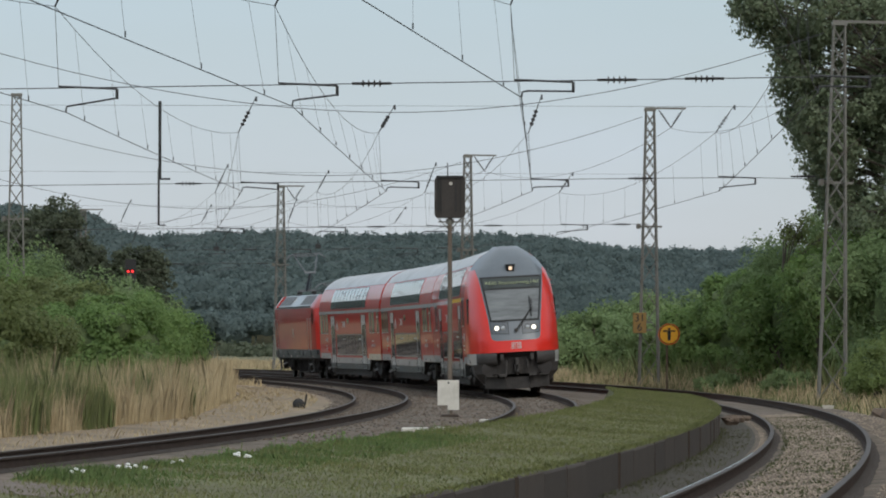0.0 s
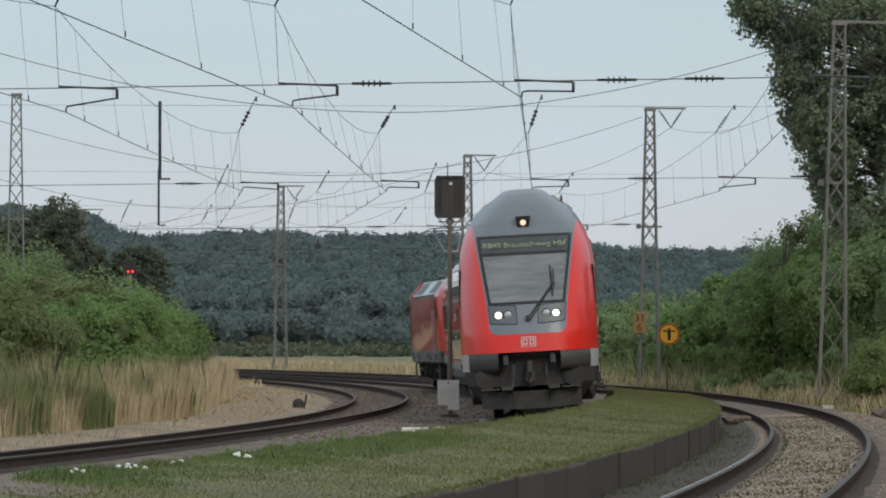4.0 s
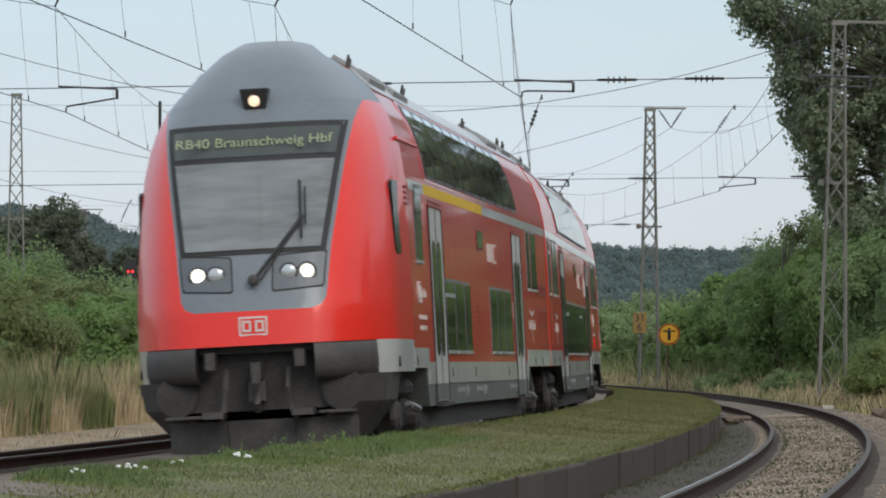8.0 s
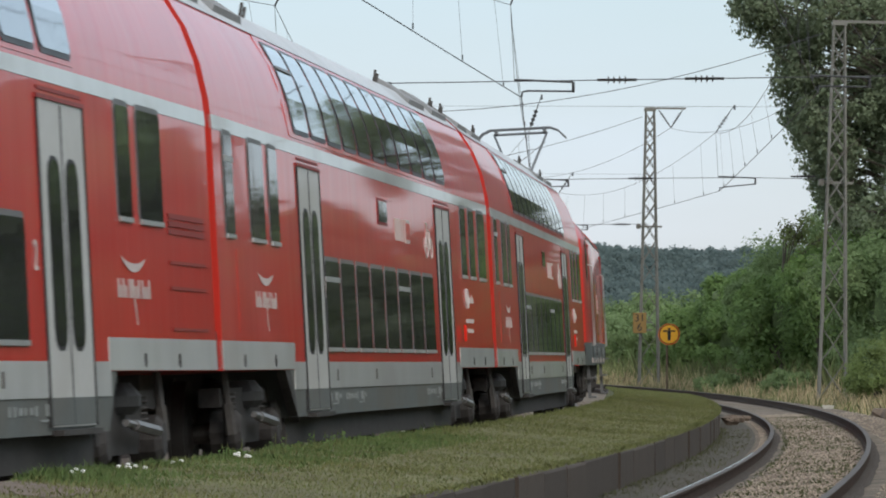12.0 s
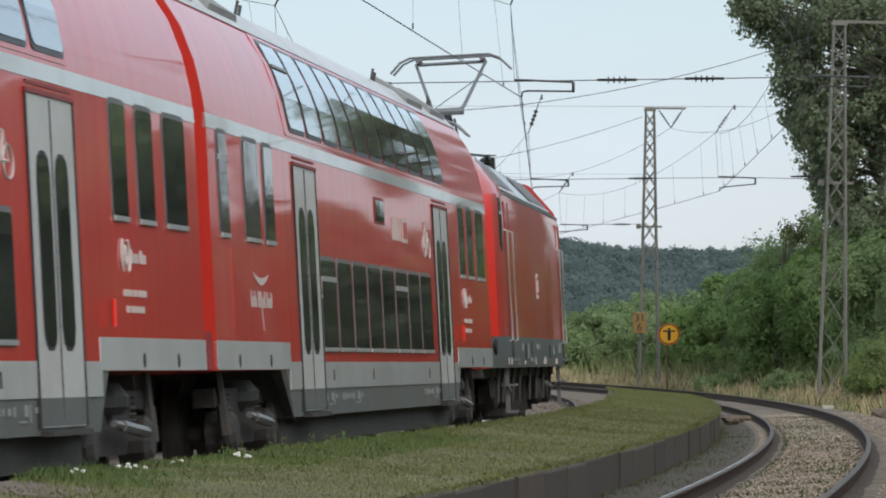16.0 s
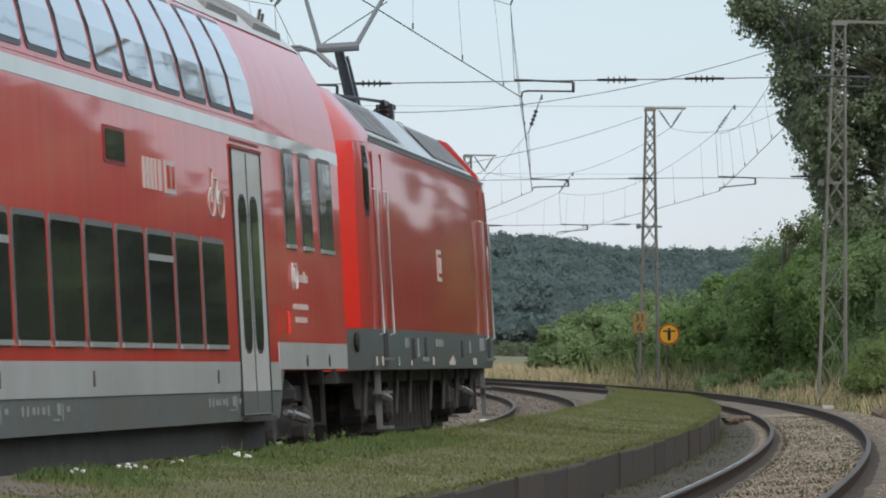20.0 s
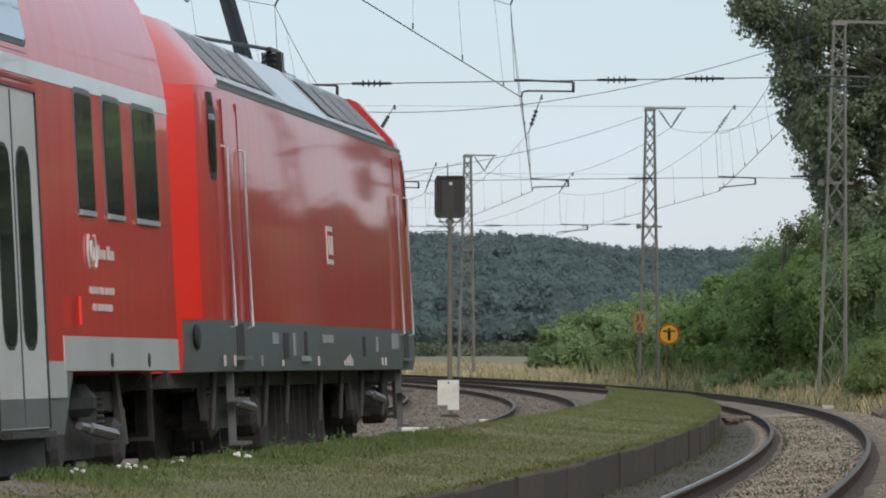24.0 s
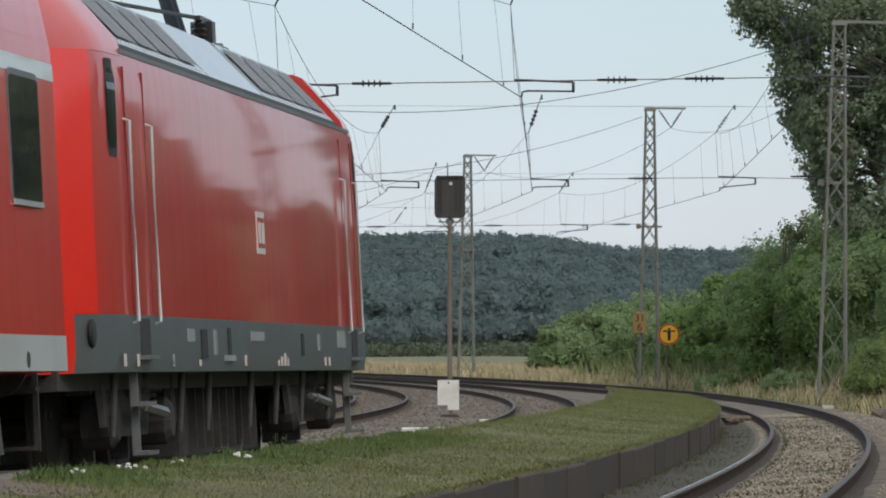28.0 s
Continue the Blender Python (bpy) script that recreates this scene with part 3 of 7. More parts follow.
def build_trees():
    r = random.Random(21)
    # the tall poplar at the right edge: clumps stacked with gaps
    x0, y0 = 18.0, 192.0
    crown = []
    for k in range(200):
        h = r.uniform(3.4, 18.0)
        if k < 60:
            h = 3.4 + 12.0 * k / 60
        lo = float(np.interp(h, [3.4, 5.6, 6.5, 7.7, 9.3, 11.1, 12.5, 13.7, 16, 18], [-3.4, -4.2, -4.9, -5.5, -6.1, -6.5, -7.2, -8.4, -7.0, -4.5]))
        c = r.uniform(0.75, 1.3)
        if k < 60:
            c = r.uniform(0.5, 0.9)
            crown.append((lo + c + r.uniform(0, 0.9), r.uniform(-2.5, 2.5), h, c, c, c * 0.9))
        else:
            crown.append((r.uniform(lo + c, 7.0), r.uniform(-4.5, 4.5), h, c, c, c * r.uniform(0.75, 1.0)))
    tree("poplar_tree", "tall leafy poplar above the bank bushes", x0, y0, 18.0, crown, 240000, 0.064, "leaf_poplar", 23, 0.36)
    # taller trees behind the left bushes
    for k, (x, y, h, w, lf) in enumerate(((-18.9, 262, 8.1, 2.7, "leaf_far_scrub"), (-22.6, 268, 7.4, 2.8, "leaf_far_scrub"), (-25.5, 285, 8.4, 2.6, "leaf_far_scrub"), (-15.6, 272, 6.0, 2.1, "leaf_far_scrub"), (-25.0, 240, 9.5, 2.4, "leaf_far_scrub"), (-21.0, 256, 6.9, 2.6, "leaf_far_scrub"), (-18.2, 276, 6.3, 2.2, "leaf_far_scrub"))):
        cr = []
        for j in range(22):
            hh = r.uniform(0.25, 1.0) * h
            a = r.uniform(0, 6.28)
            d = w * math.sqrt(r.random()) * (1.15 - 0.6 * hh / h)
            c = r.uniform(0.7, 1.2)
            cr.append((d * math.cos(a), d * math.sin(a), hh, c, c, c * 0.9))
        tree("hedge_tree", "dark leafy tree behind the bushes", x, y, h, cr, 42000, 0.085, lf, 50 + k, 0.2)
    # thin bare-tipped tree rising out of the outer bank's bushes
    cr = []
    for k in range(30):
        h = r.uniform(3.2, 6.2)
        c = r.uniform(0.16, 0.36)
        cr.append((r.uniform(-0.9, 2.4) * (1.5 - 0.13 * h) + 0.12 * h, r.uniform(-1, 1), h, c, c, c * 1.3))
    tree("bank_tree", "thin olive tree with open twigs above the bank bushes", 12.8, 206.0, 6.4, cr, 4200, 0.05, "leaf_olive", 61, 0.13)


build_trees()


def build_far_wood():
    """The wooded hill: lumpy rounded crowns, and small leaf clusters over them."""
    rng = np.random.default_rng(4)
    pts = []
    for y in np.arange(1470, 2400, 11.0):
        half = 0.094 * y
        for x in np.arange(-half, half, 9.0):
            xx, yy = x + rng.uniform(-4, 4), y + rng.uniform(-4, 4)
            rad = rng.uniform(3.2, 7.0) * (0.8 if y < 1560 else 1.0)
            hgt = rng.uniform(12.0, 19.0) * (0.55 if y < 1520 else 0.85 if y < 1600 else 1.0)
            pts.append((xx, yy, ground_z(xx, yy) + hgt - rad * 0.8, rad))
    # unseen wood added on the raised hill to the left, larger crowns, for reflections
    for y in np.arange(1470, 2400, 24.0):
        for x in np.arange(-0.42 * y, -0.094 * y, 19.0):
            xx, yy = x + rng.uniform(-6, 6), y + rng.uniform(-6, 6)
            rad = rng.uniform(8, 13)
            pts.append((xx, yy, ground_z(xx, yy) + rng.uniform(13, 19) - rad * 0.8, rad))
    pts = np.array(pts)
    n, k = len(pts), 170
    d = rng.normal(size=(n, k, 3))
    d[:, :, 2] = np.abs(d[:, :, 2]) * 1.1 - 0.3
    d[:, :, 1] -= 0.5
    d /= np.linalg.norm(d, axis=2)[:, :, None]
    ph = rng.uniform(0, 6.28, size=(n, 1, 3))

    def lumps(v):
        return 1 + 0.1 * np.sin(4.5 * v[..., 0] + ph[..., 0]) * np.sin(4.0 * v[..., 2] + ph[..., 1]) + 0.07 * np.sin(8 * v[..., 0] + 6 * v[..., 2] + ph[..., 2])

    rr = pts[:, 3][:, None] * lumps(d) * rng.uniform(0.82, 1.12, size=(n, k))
    c = (pts[:, None, :3] + d * rr[:, :, None] * np.array([1, 1, 0.9])).reshape(-1, 3)
    co, q = leaf_quads(rng, c, 0.62, facing=d.reshape(-1, 3), loose=0.6)
    tagged(new("far_wood", cloud_mesh("far_wood", co, q, M["haze_leaf"])), "wood covering the far hill, haze put into its blue-green colour", "wood", kind="stuff")
    # rounded inner crowns
    nu, nv = 12, 7
    th, pv = np.meshgrid(np.linspace(0.02, 2.2, nv), np.arange(nu) * 2 * np.pi / nu, indexing="ij")
    v = np.stack([np.sin(th) * np.cos(pv), np.sin(th) * np.sin(pv), np.cos(th)], -1).reshape(1, -1, 3).repeat(n, 0)
    balls = (pts[:, None, :3] + v * (pts[:, 3][:, None] * lumps(v) * 0.84)[:, :, None] * np.array([1, 1, 0.9])).reshape(-1, 3)
    i, j = np.meshgrid(np.arange(nv - 1), np.arange(nu), indexing="ij")
    one = np.stack([i * nu + j, (i + 1) * nu + j, (i + 1) * nu + (j + 1) % nu, i * nu + (j + 1) % nu], -1).reshape(-1, 4)
    q = (one[None] + (nu * nv) * np.arange(n)[:, None, None]).reshape(-1, 4)
    me = cloud_mesh("far_wood_crowns", balls, q, M["haze_leaf"])
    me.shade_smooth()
    tagged(new("far_wood_crowns", me), "rounded crowns of the far wood, haze put into their colour", "wood", kind="stuff")
    # hedge line and scrub on the far field edge
    pts = []
    for k in range(260):
        x = rng.uniform(-75, 45)
        y = rng.uniform(640, 760)
        pts.append((x, y, ground_z(x, y) + rng.uniform(0.2, 0.9), rng.uniform(0.6, 1.7)))
    pts = np.array(pts)
    d = rng.normal(size=(len(pts), 60, 3))
    d /= np.linalg.norm(d, axis=2)[:, :, None]
    c = (pts[:, None, :3] + d * pts[:, 3][:, None, None] * rng.uniform(0.6, 1.1, size=(len(pts), 60, 1)) * np.array([1.6, 1, 0.8])).reshape(-1, 3)
    co, q = leaf_quads(rng, c, 0.3, facing=d.reshape(-1, 3))
    tagged(new("far_scrub", cloud_mesh("far_scrub", co, q, M["leaf_far_scrub"])), "low scrub along the far field", "scrub", kind="stuff")


build_far_wood()


def blades(rng, x, y, z, h, w, lean):
    """Grass blades: a narrow triangle pair each, at the given feet."""
    n = len(x)
    a = rng.uniform(0, 2 * math.pi, n)
    foot = np.stack([x, y, z], 1)
    side = np.stack([np.cos(a), np.sin(a), 0 * a], 1) * w[:, None] / 2
    b = rng.uniform(0, 2 * math.pi, n)
    bend = np.stack([np.cos(b), np.sin(b), 0 * b], 1) * (lean * h)[:, None]
    up = np.stack([0 * h, 0 * h, h], 1)
    co = np.stack([foot - side, foot + side, foot + side * 0.7 + up * 0.6 + bend * 0.35, foot + up + bend], 1)
    co[:, 3] -= 0
    mid = foot - side * 0.7 + up * 0.6 + bend * 0.35
    co = np.stack([co[:, 0], co[:, 1], co[:, 2], co[:, 3], mid], 1).reshape(-1, 3)
    return co, np.arange(5 * n).reshape(n, 5)


def line_np(s, off):
    p = np.interp(s, S, PSI)
    return np.interp(s, S, TX) + off * np.cos(p), np.interp(s, S, TY) + off * np.sin(p), np.interp(s, S, TZ)


def build_grass():
    rng = np.random.default_rng(9)

    def patch(name, label, n, s_rng, off_rng, up, h_rng, w_rng, lean, material, bias=None, clump=0.0, edge=None):
        s = rng.uniform(*s_rng, n)
        off = rng.uniform(*off_rng, n) if bias is None else bias(rng, n)
        x, y, z = line_np(s, off)
        z = z + up(off, s)
        if edge:
            keep = edge(s, off)
            s, off, x, y, z, n = s[keep], off[keep], x[keep], y[keep], z[keep], int(keep.sum())
        h = rng.uniform(*h_rng, n) * rng.uniform(0.6, 1.0, n) * (0.82 + 0.18 * np.sin(s * 0.9 + 2 * np.sin(off * 1.7)) * np.sin(s * 0.37 + 1.0))
        if clump:
            # stands of taller and shorter growth with thin places between them
            wave = np.sin(s * 1.15 + 1.9 * np.sin(off * 1.3 + 0.4 * s)) * np.sin(s * 0.43 + 0.8 * off) + 0.6 * np.sin(s * 2.9 + off * 2.3)
            keep = rng.uniform(0, 1, n) < 0.62 + 0.45 * wave
            h = h * (1 + clump * wave * 0.6)
            x, y, z, h, n = x[keep], y[keep], z[keep], h[keep], int(keep.sum())
        co, q = blades(rng, x, y, z, h, rng.uniform(*w_rng, n), lean)
        tagged(new(name, cloud_mesh(name, co, q, M[material])), label, "grass", kind="stuff")

    # a trodden path crosses the platform near its end
    off_path = lambda s, off: (s + rng.normal(size=len(s)) * 0.25 < 2.7) | (off + rng.normal(size=len(s)) * 0.1 > 2.1 + 0.12 * np.sin(s * 3)) | (s + rng.normal(size=len(s)) * 0.2 > 4.3)
    top = lambda off, s: 0.38 - (off - 1.65) * 0.085 - 0.015
    patch("platform_grass", "short mown grass on the platform", 150000, (-106, 10), (1.68, 3.72), top, (0.025, 0.07), (0.004, 0.01), 0.6, "blade", None, 0.0, off_path)
    patch("platform_straw", "dry straw among the platform grass", 50000, (-106, 10), (1.68, 3.72), top, (0.02, 0.055), (0.004, 0.009), 0.8, "blade_dry", None, 0.0, off_path)
    patch("lush_grass", "lush green grass along the track side of the platform", 24000, (-22, 2.2), (1.62, 2.5), top, (0.03, 0.09), (0.004, 0.009), 0.5, "blade_lush", lambda r, n: 1.62 + 0.85 * r.uniform(0, 1, n) ** 1.8, 0.5)
    patch("ragged_grass", "ragged seeding grass on the platform edge", 420, (-24, 1.5), (1.6, 1.8), top, (0.05, 0.13), (0.004, 0.008), 0.35, "blade_lush", None, 0.6)
    patch("edge_grass", "longer ragged grass along the platform edge", 9000, (-105, 2.2), (1.6, 1.85), top, (0.04, 0.1), (0.005, 0.011), 0.4, "blade")
    # reeds: tall dry stems in clumps, with green ones among them
    gz = lambda off, s: -0.2 + np.clip((-off - 6.5) / 5.5, 0, 1) * 0.16
    front = lambda lo, hi: (lambda r, n: hi + (lo - hi) * r.uniform(0, 1, n) ** 1.4)
    patch("dry_reeds", "pale dry reeds along the siding", 90000, (-165, -62), (-11.5, -7.7), gz, (0.7, 1.35), (0.006, 0.015), 0.16, "reed", front(-11.6, -7.6), 0.5, lambda s, off: off < -7.6 - np.clip((-s - 84) / 30, 0, 1) * 1.15)
    patch("green_reeds", "green reeds among the dry ones", 56000, (-92, -36), (-12.5, -7.9), gz, (0.7, 1.45), (0.007, 0.018), 0.2, "reed_green", front(-12.8, -7.9), 0.5)
    patch("sparse_reeds", "scattered dry reeds among the green ones", 36000, (-84, -36), (-11.5, -7.7), gz, (0.45, 1.1), (0.006, 0.014), 0.18, "reed", front(-10.6, -7.6), 0.6)
    for a, b, o0, o1, n in ((-65.5, -61.0, -8.5, -7.5, 4200), (-57, -52.5, -8.9, -7.6, 2600), (-84, -82, -8.6, -7.6, 900)):
        patch("green_tuft", "tall green grass tuft among dry reeds", n, (a, b), (o0, o1), gz, (1.0, 1.45), (0.008, 0.018), 0.14, "reed_green")
    patch("strip_weeds", "low dry weeds on the sandy strip", 26000, (-175, -20), (-8.6, -6.0), gz, (0.04, 0.2), (0.008, 0.018), 0.6, "reed", lambda r, n: -8.6 + 2.4 * r.uniform(0, 1, n) ** 1.6, 0.5)
    patch("inner_dry_grass", "dry grass inside the bend", 16000, (-330, -185), (-13, -6.2), gz, (0.2, 0.6), (0.02, 0.05), 0.3, "reed")
    verge = lambda off, s: -0.42 + np.clip((off - 7.5) / 3.5, 0, 1) * 0.36
    patch("verge_grass", "tall dry verge grass beyond the platform track", 26000, (-300, -60), (8.0, 12.5), verge, (0.25, 0.75), (0.012, 0.03), 0.35, "reed")
    patch("verge_green", "green verge grass beyond the platform track", 24000, (-300, -40), (7.8, 13.0), verge, (0.2, 0.65), (0.012, 0.03), 0.35, "reed_green")
    patch("far_dry_grass", "pale dry grass beyond the bend", 26000, (-430, -230), (8.6, 26), lambda off, s: -0.15 + 0 * off, (0.3, 0.8), (0.04, 0.09), 0.3, "reed")
    foot = lambda off, s: np.interp(off, BED_OFF, BED_UP)
    patch("wall_weeds", "dark green weeds at the foot of the platform wall", 4500, (-70, 6), (3.78, 4.35), foot, (0.03, 0.1), (0.008, 0.016), 0.6, "wall_weed", lambda r, n: 3.79 + 0.55 * r.uniform(0, 1, n) ** 2)
    patch("edge_fringe", "grass hanging over the platform wall", 9000, (-106, 6), (3.66, 3.79), top, (0.03, 0.07), (0.005, 0.01), 0.9, "blade")
    patch("track_weeds", "low weeds in patches between the rails", 9000, (-90, 0), (4.9, 6.1), foot, (0.015, 0.05), (0.015, 0.035), 0.9, "wall_weed", None, 0.6)
    bank = lambda off, s: -0.05 + 0 * off
    patch("bank_weeds", "tall olive weeds in front of the bank bushes", 26000, (-215, -60), (10.2, 13.2), bank, (0.5, 1.25), (0.02, 0.05), 0.35, "reed_green", None, 0.6)
    patch("bank_straw", "dry stalks among the bank weeds", 4500, (-230, -60), (9.2, 12.2), bank, (0.4, 1.0), (0.01, 0.025), 0.3, "reed", None, 0.6)

    # ballast stones
    def stones(name, label, n, s_rng, off_list, size, material):
        s = rng.uniform(*s_rng, n)
        k = rng.integers(0, len(off_list), n)
        lo = np.array([o[0] for o in off_list])[k]
        hi = np.array([o[1] for o in off_list])[k]
        off = rng.uniform(0, 1, n) * (hi - lo) + lo
        x, y, z = line_np(s, off)
        z = z + np.interp(off, BED_OFF, BED_UP) + 0.004
        c = np.stack([x, y, z], 1)
        base = np.array([(1, 0, 0), (0, 1, 0), (-1, 0, 0), (0, -1, 0), (0, 0, 1), (0, 0, -1)], float)
        v = base[None] * rng.uniform(0.6, 1.2, size=(n, 6, 1)) * (size * rng.uniform(0.5, 1.3, size=(n, 1, 1)))
        v += rng.normal(size=(n, 6, 3)) * size * 0.2
        a = rng.uniform(0, 6.28, n)
        ca, sa = np.cos(a)[:, None], np.sin(a)[:, None]
        vx, vy = v[:, :, 0] * ca - v[:, :, 1] * sa, v[:, :, 0] * sa + v[:, :, 1] * ca
        v = np.stack([vx, vy, v[:, :, 2] * 0.7], 2) + c[:, None]
        f = np.array([(0, 1, 4), (1, 2, 4), (2, 3, 4), (3, 0, 4), (1, 0, 5), (2, 1, 5), (3, 2, 5), (0, 3, 5)])
        q = (f[None] + 6 * np.arange(n)[:, None, None]).reshape(-1, 3)
        tagged(new(name, cloud_mesh(name, v.reshape(-1, 3), q, M[material])), label, "ballast", kind="stuff")

    stones("ballast_stones", "loose pale ballast stones between the platform track rails", 26000, (-95, 4), [(4.98, 6.14), (4.98, 6.14), (4.98, 6.14), (4.5, 4.66), (6.5, 7.6)], 0.02, "stone")
    stones("track_stones", "grey-brown ballast stones round the main track", 14000, (-200, -50), [(-3.5, 1.4), (-6.5, -3.4)], 0.03, "stone_dark")


M["blade"] = mat("grass_blade", (0.165, 0.182, 0.06), 0.8, var=0.22, scale=0.4, fine=2.2, bump=0, rand=-0.3, tint=(0.112, 0.13, 0.044))
M["blade_lush"] = mat("lush_blade", (0.105, 0.165, 0.046), 0.8, var=0.22, scale=0.6, fine=3, bump=0, rand=-0.3, tint=(0.075, 0.12, 0.036))
M["blade_dry"] = mat("dry_blade", (0.22, 0.19, 0.1), 0.85, var=0.25, scale=0.5, fine=4, bump=0, rand=-0.5, tint=(0.125, 0.11, 0.055))
M["wall_weed"] = mat("dark_weed", (0.075, 0.082, 0.034), 0.85, var=0.3, scale=0.6, fine=5, bump=0, rand=-0.6)
M["stone"] = mat("pale_ballast_stone", (0.31, 0.255, 0.2), 0.9, var=0.4, scale=3, fine=20, bump=0.3, rand=-0.9, tint=(0.15, 0.12, 0.095))
M["stone_dark"] = mat("brown_ballast_stone", (0.125, 0.092, 0.067), 0.9, var=0.4, scale=3, fine=20, bump=0.3, rand=-0.9, tint=(0.1, 0.085, 0.075))
build_grass()


# ---- overhead line ----
SUPPORTS = [-6.0, -64.0, -122.0, -183.0, -238.0, -294.0, -354.0]
WIRES = [(-8.4, "outer siding"), (-4.337, "siding"), (0.0, "main track"), (5.42, "platform track")]
MAST_OFF, LEFT_OFF, MAST_H = 9.0, -18.0, 11.0


def contact_point(k, j):
    """Contact wire of track k at support j."""
    off = WIRES[k][0]
    stag = (-0.4, 0.15, 0.05, -0.15, 0.2, -0.2, 0.0)[j] + (0.12 if k == 1 else 0.0)
    h = 5.95 if j != 1 else (5.7, 5.8, 5.95, 6.02)[k]
    return line(SUPPORTS[j], off + stag, h)


def messenger_point(k, j):
    p = line(SUPPORTS[j], WIRES[k][0] - 0.05, 7.65)
    return p


def sag(a, b, d, n=14):
    out = []
    for i in range(n + 1):
        t = i / n
        p = a.lerp(b, t)
        p.z -= d * 4 * t * (1 - t)
        out.append(p)
    return out


def build_lines():
    for k, (off, nm) in enumerate(WIRES):
        th = tagged(new("contact_line"), "thin dark overhead wires above the " + nm, "overhead line", "overhead lines of the tracks")
        for j in range(len(SUPPORTS) - 1):
            a, b = contact_point(k, j), contact_point(k, j + 1)
            ma, mb = messenger_point(k, j), messenger_point(k, j + 1)
            mid = sag(ma, mb, 0.7)
            part("contact_wire", Shape().path(sag(a, b, 0.03, 6), 0.009), M["wire"], th)
            part("messenger_wire", Shape().path(mid, 0.0065), M["wire"], th)
            for i in (1, 3, 5, 7, 9, 11, 13):
                t = i / 14
                c = a.lerp(b, t)
                part("dropper", Shape().rod(mid[i], c, 0.003, None, 4).rod(c, c + Vector((0, 0, 0.09)), 0.012, None, 4), M["wire"], th)


build_lines()


def ribbed(sh, a, b, r, n, core=0.022):
    """Ribbed insulator between two points."""
    a, b = Vector(a), Vector(b)
    sh.rod(a, b, core)
    d = (b - a) / (n + 3)
    for i in range(n):
        p = a + d * (i + 2)
        sh.rod(p - d * 0.13, p + d * 0.13, r, r * 0.6, 8)
    return sh


def lattice_mast(s, off, lean=0.0, bracket=True, base=0.8, top=0.32, label="grey lattice steel mast with crossed braces"):
    foot = line(s, off, 0)
    gz = ground_z(foot.x, foot.y)
    psi = float(np.interp(s, S, PSI))
    th = thing("lattice_mast", label, "mast", "masts along the line", Matrix.Translation((foot.x, foot.y, foot.z)) @ Matrix.Rotation(psi, 4, "Z") @ Matrix.Rotation(radians(lean), 4, "Y"))
    z0 = gz - foot.z
    part("footing", Shape().box(-0.6, 0.6, -0.5, 0.5, z0 - 0.3, z0 + 0.12, None, 0.04), M["concrete"], th, "grey concrete footing")

    def corner(i, z):
        t = (z - z0) / (MAST_H - z0)
        hx = (base + (top - base) * t) / 2
        hy = (base * 0.7 + (top - base * 0.7) * t) / 2
        return Vector(((-1, 1, 1, -1)[i] * hx, (-1, -1, 1, 1)[i] * hy, z))

    for i in range(4):
        part("leg", Shape().rod(corner(i, z0), corner(i, MAST_H), 0.042, 0.034, 4), M["steel_grey"], th)
    levels = [z0 + 0.2]
    while levels[-1] < MAST_H - 0.35:
        levels.append(levels[-1] + max(0.42, 1.15 - 0.06 * (levels[-1] - z0)))
    for i in range(4):
        j = (i + 1) % 4
        for n in range(len(levels) - 1):
            a, b = levels[n], min(levels[n + 1], MAST_H)
            p, q = (i, j) if (n + (i % 2)) % 2 else (j, i)
            part("brace", Shape().rod(corner(p, a), corner(q, b), 0.017, None, 4), M["steel_grey"], th)
            if a > 4.5:
                part("brace", Shape().rod(corner(q, a), corner(p, b), 0.018, None, 4), M["steel_grey"], th)
    part("cap", Shape().box(-top / 2 - 0.06, top / 2 + 0.06, -top / 2 - 0.05, top / 2 + 0.05, MAST_H - 0.06, MAST_H + 0.04), M["steel_grey"], th)
    part("cable_tie", Shape().box(-0.5, 0.5, -0.04, 0.04, 6.25, 6.33).turned([(0.09, 6.2), (0.09, 6.4)], "z", 8, Matrix.Translation((-0.45, 0, 0))), M["steel_grey"], th)
    if bracket:
        br = part("bracket_arm", Shape().box(-0.2, 1.45, -0.04, 0.04, MAST_H + 0.02, MAST_H + 0.1), M["steel_grey"], th)
        for x0 in (0.35, 1.32):
            part("line_insulator", ribbed(Shape(), (x0, 0, MAST_H), (0.85, 0, MAST_H - 0.72), 0.07, 5), M["insulator"], br)
    return th


MASTS = [(-125.0, 1.2), (-183.0, 0.3), (-238.0, 0.4), (-294.0, 0.2), (-357.0, 0.0)]


def build_masts():
    for s, lean in MASTS:
        lattice_mast(s, MAST_OFF, lean)
    lattice_mast(-64.0, MAST_OFF, 0.6)
    lattice_mast(-172.0, -16.5, 0.2, False)
    for s in (-64.0, -122.0, -238.0, -294.0):
        lattice_mast(s, LEFT_OFF, 0.0, False)
    # feeder wire on the brackets
    fd = tagged(new("feeder_line"), "sagging feeder wire on the mast brackets", "overhead line")
    pts = [line(s, MAST_OFF + 0.85 + 0.1 * lean, MAST_H - 0.74) for s, lean in [(-64.0, 0.6)] + MASTS]
    for a, b in zip(pts, pts[1:]):
        part("feeder_wire", Shape().path(sag(a, b, 1.0), 0.008), M["wire"], fd)


build_masts()


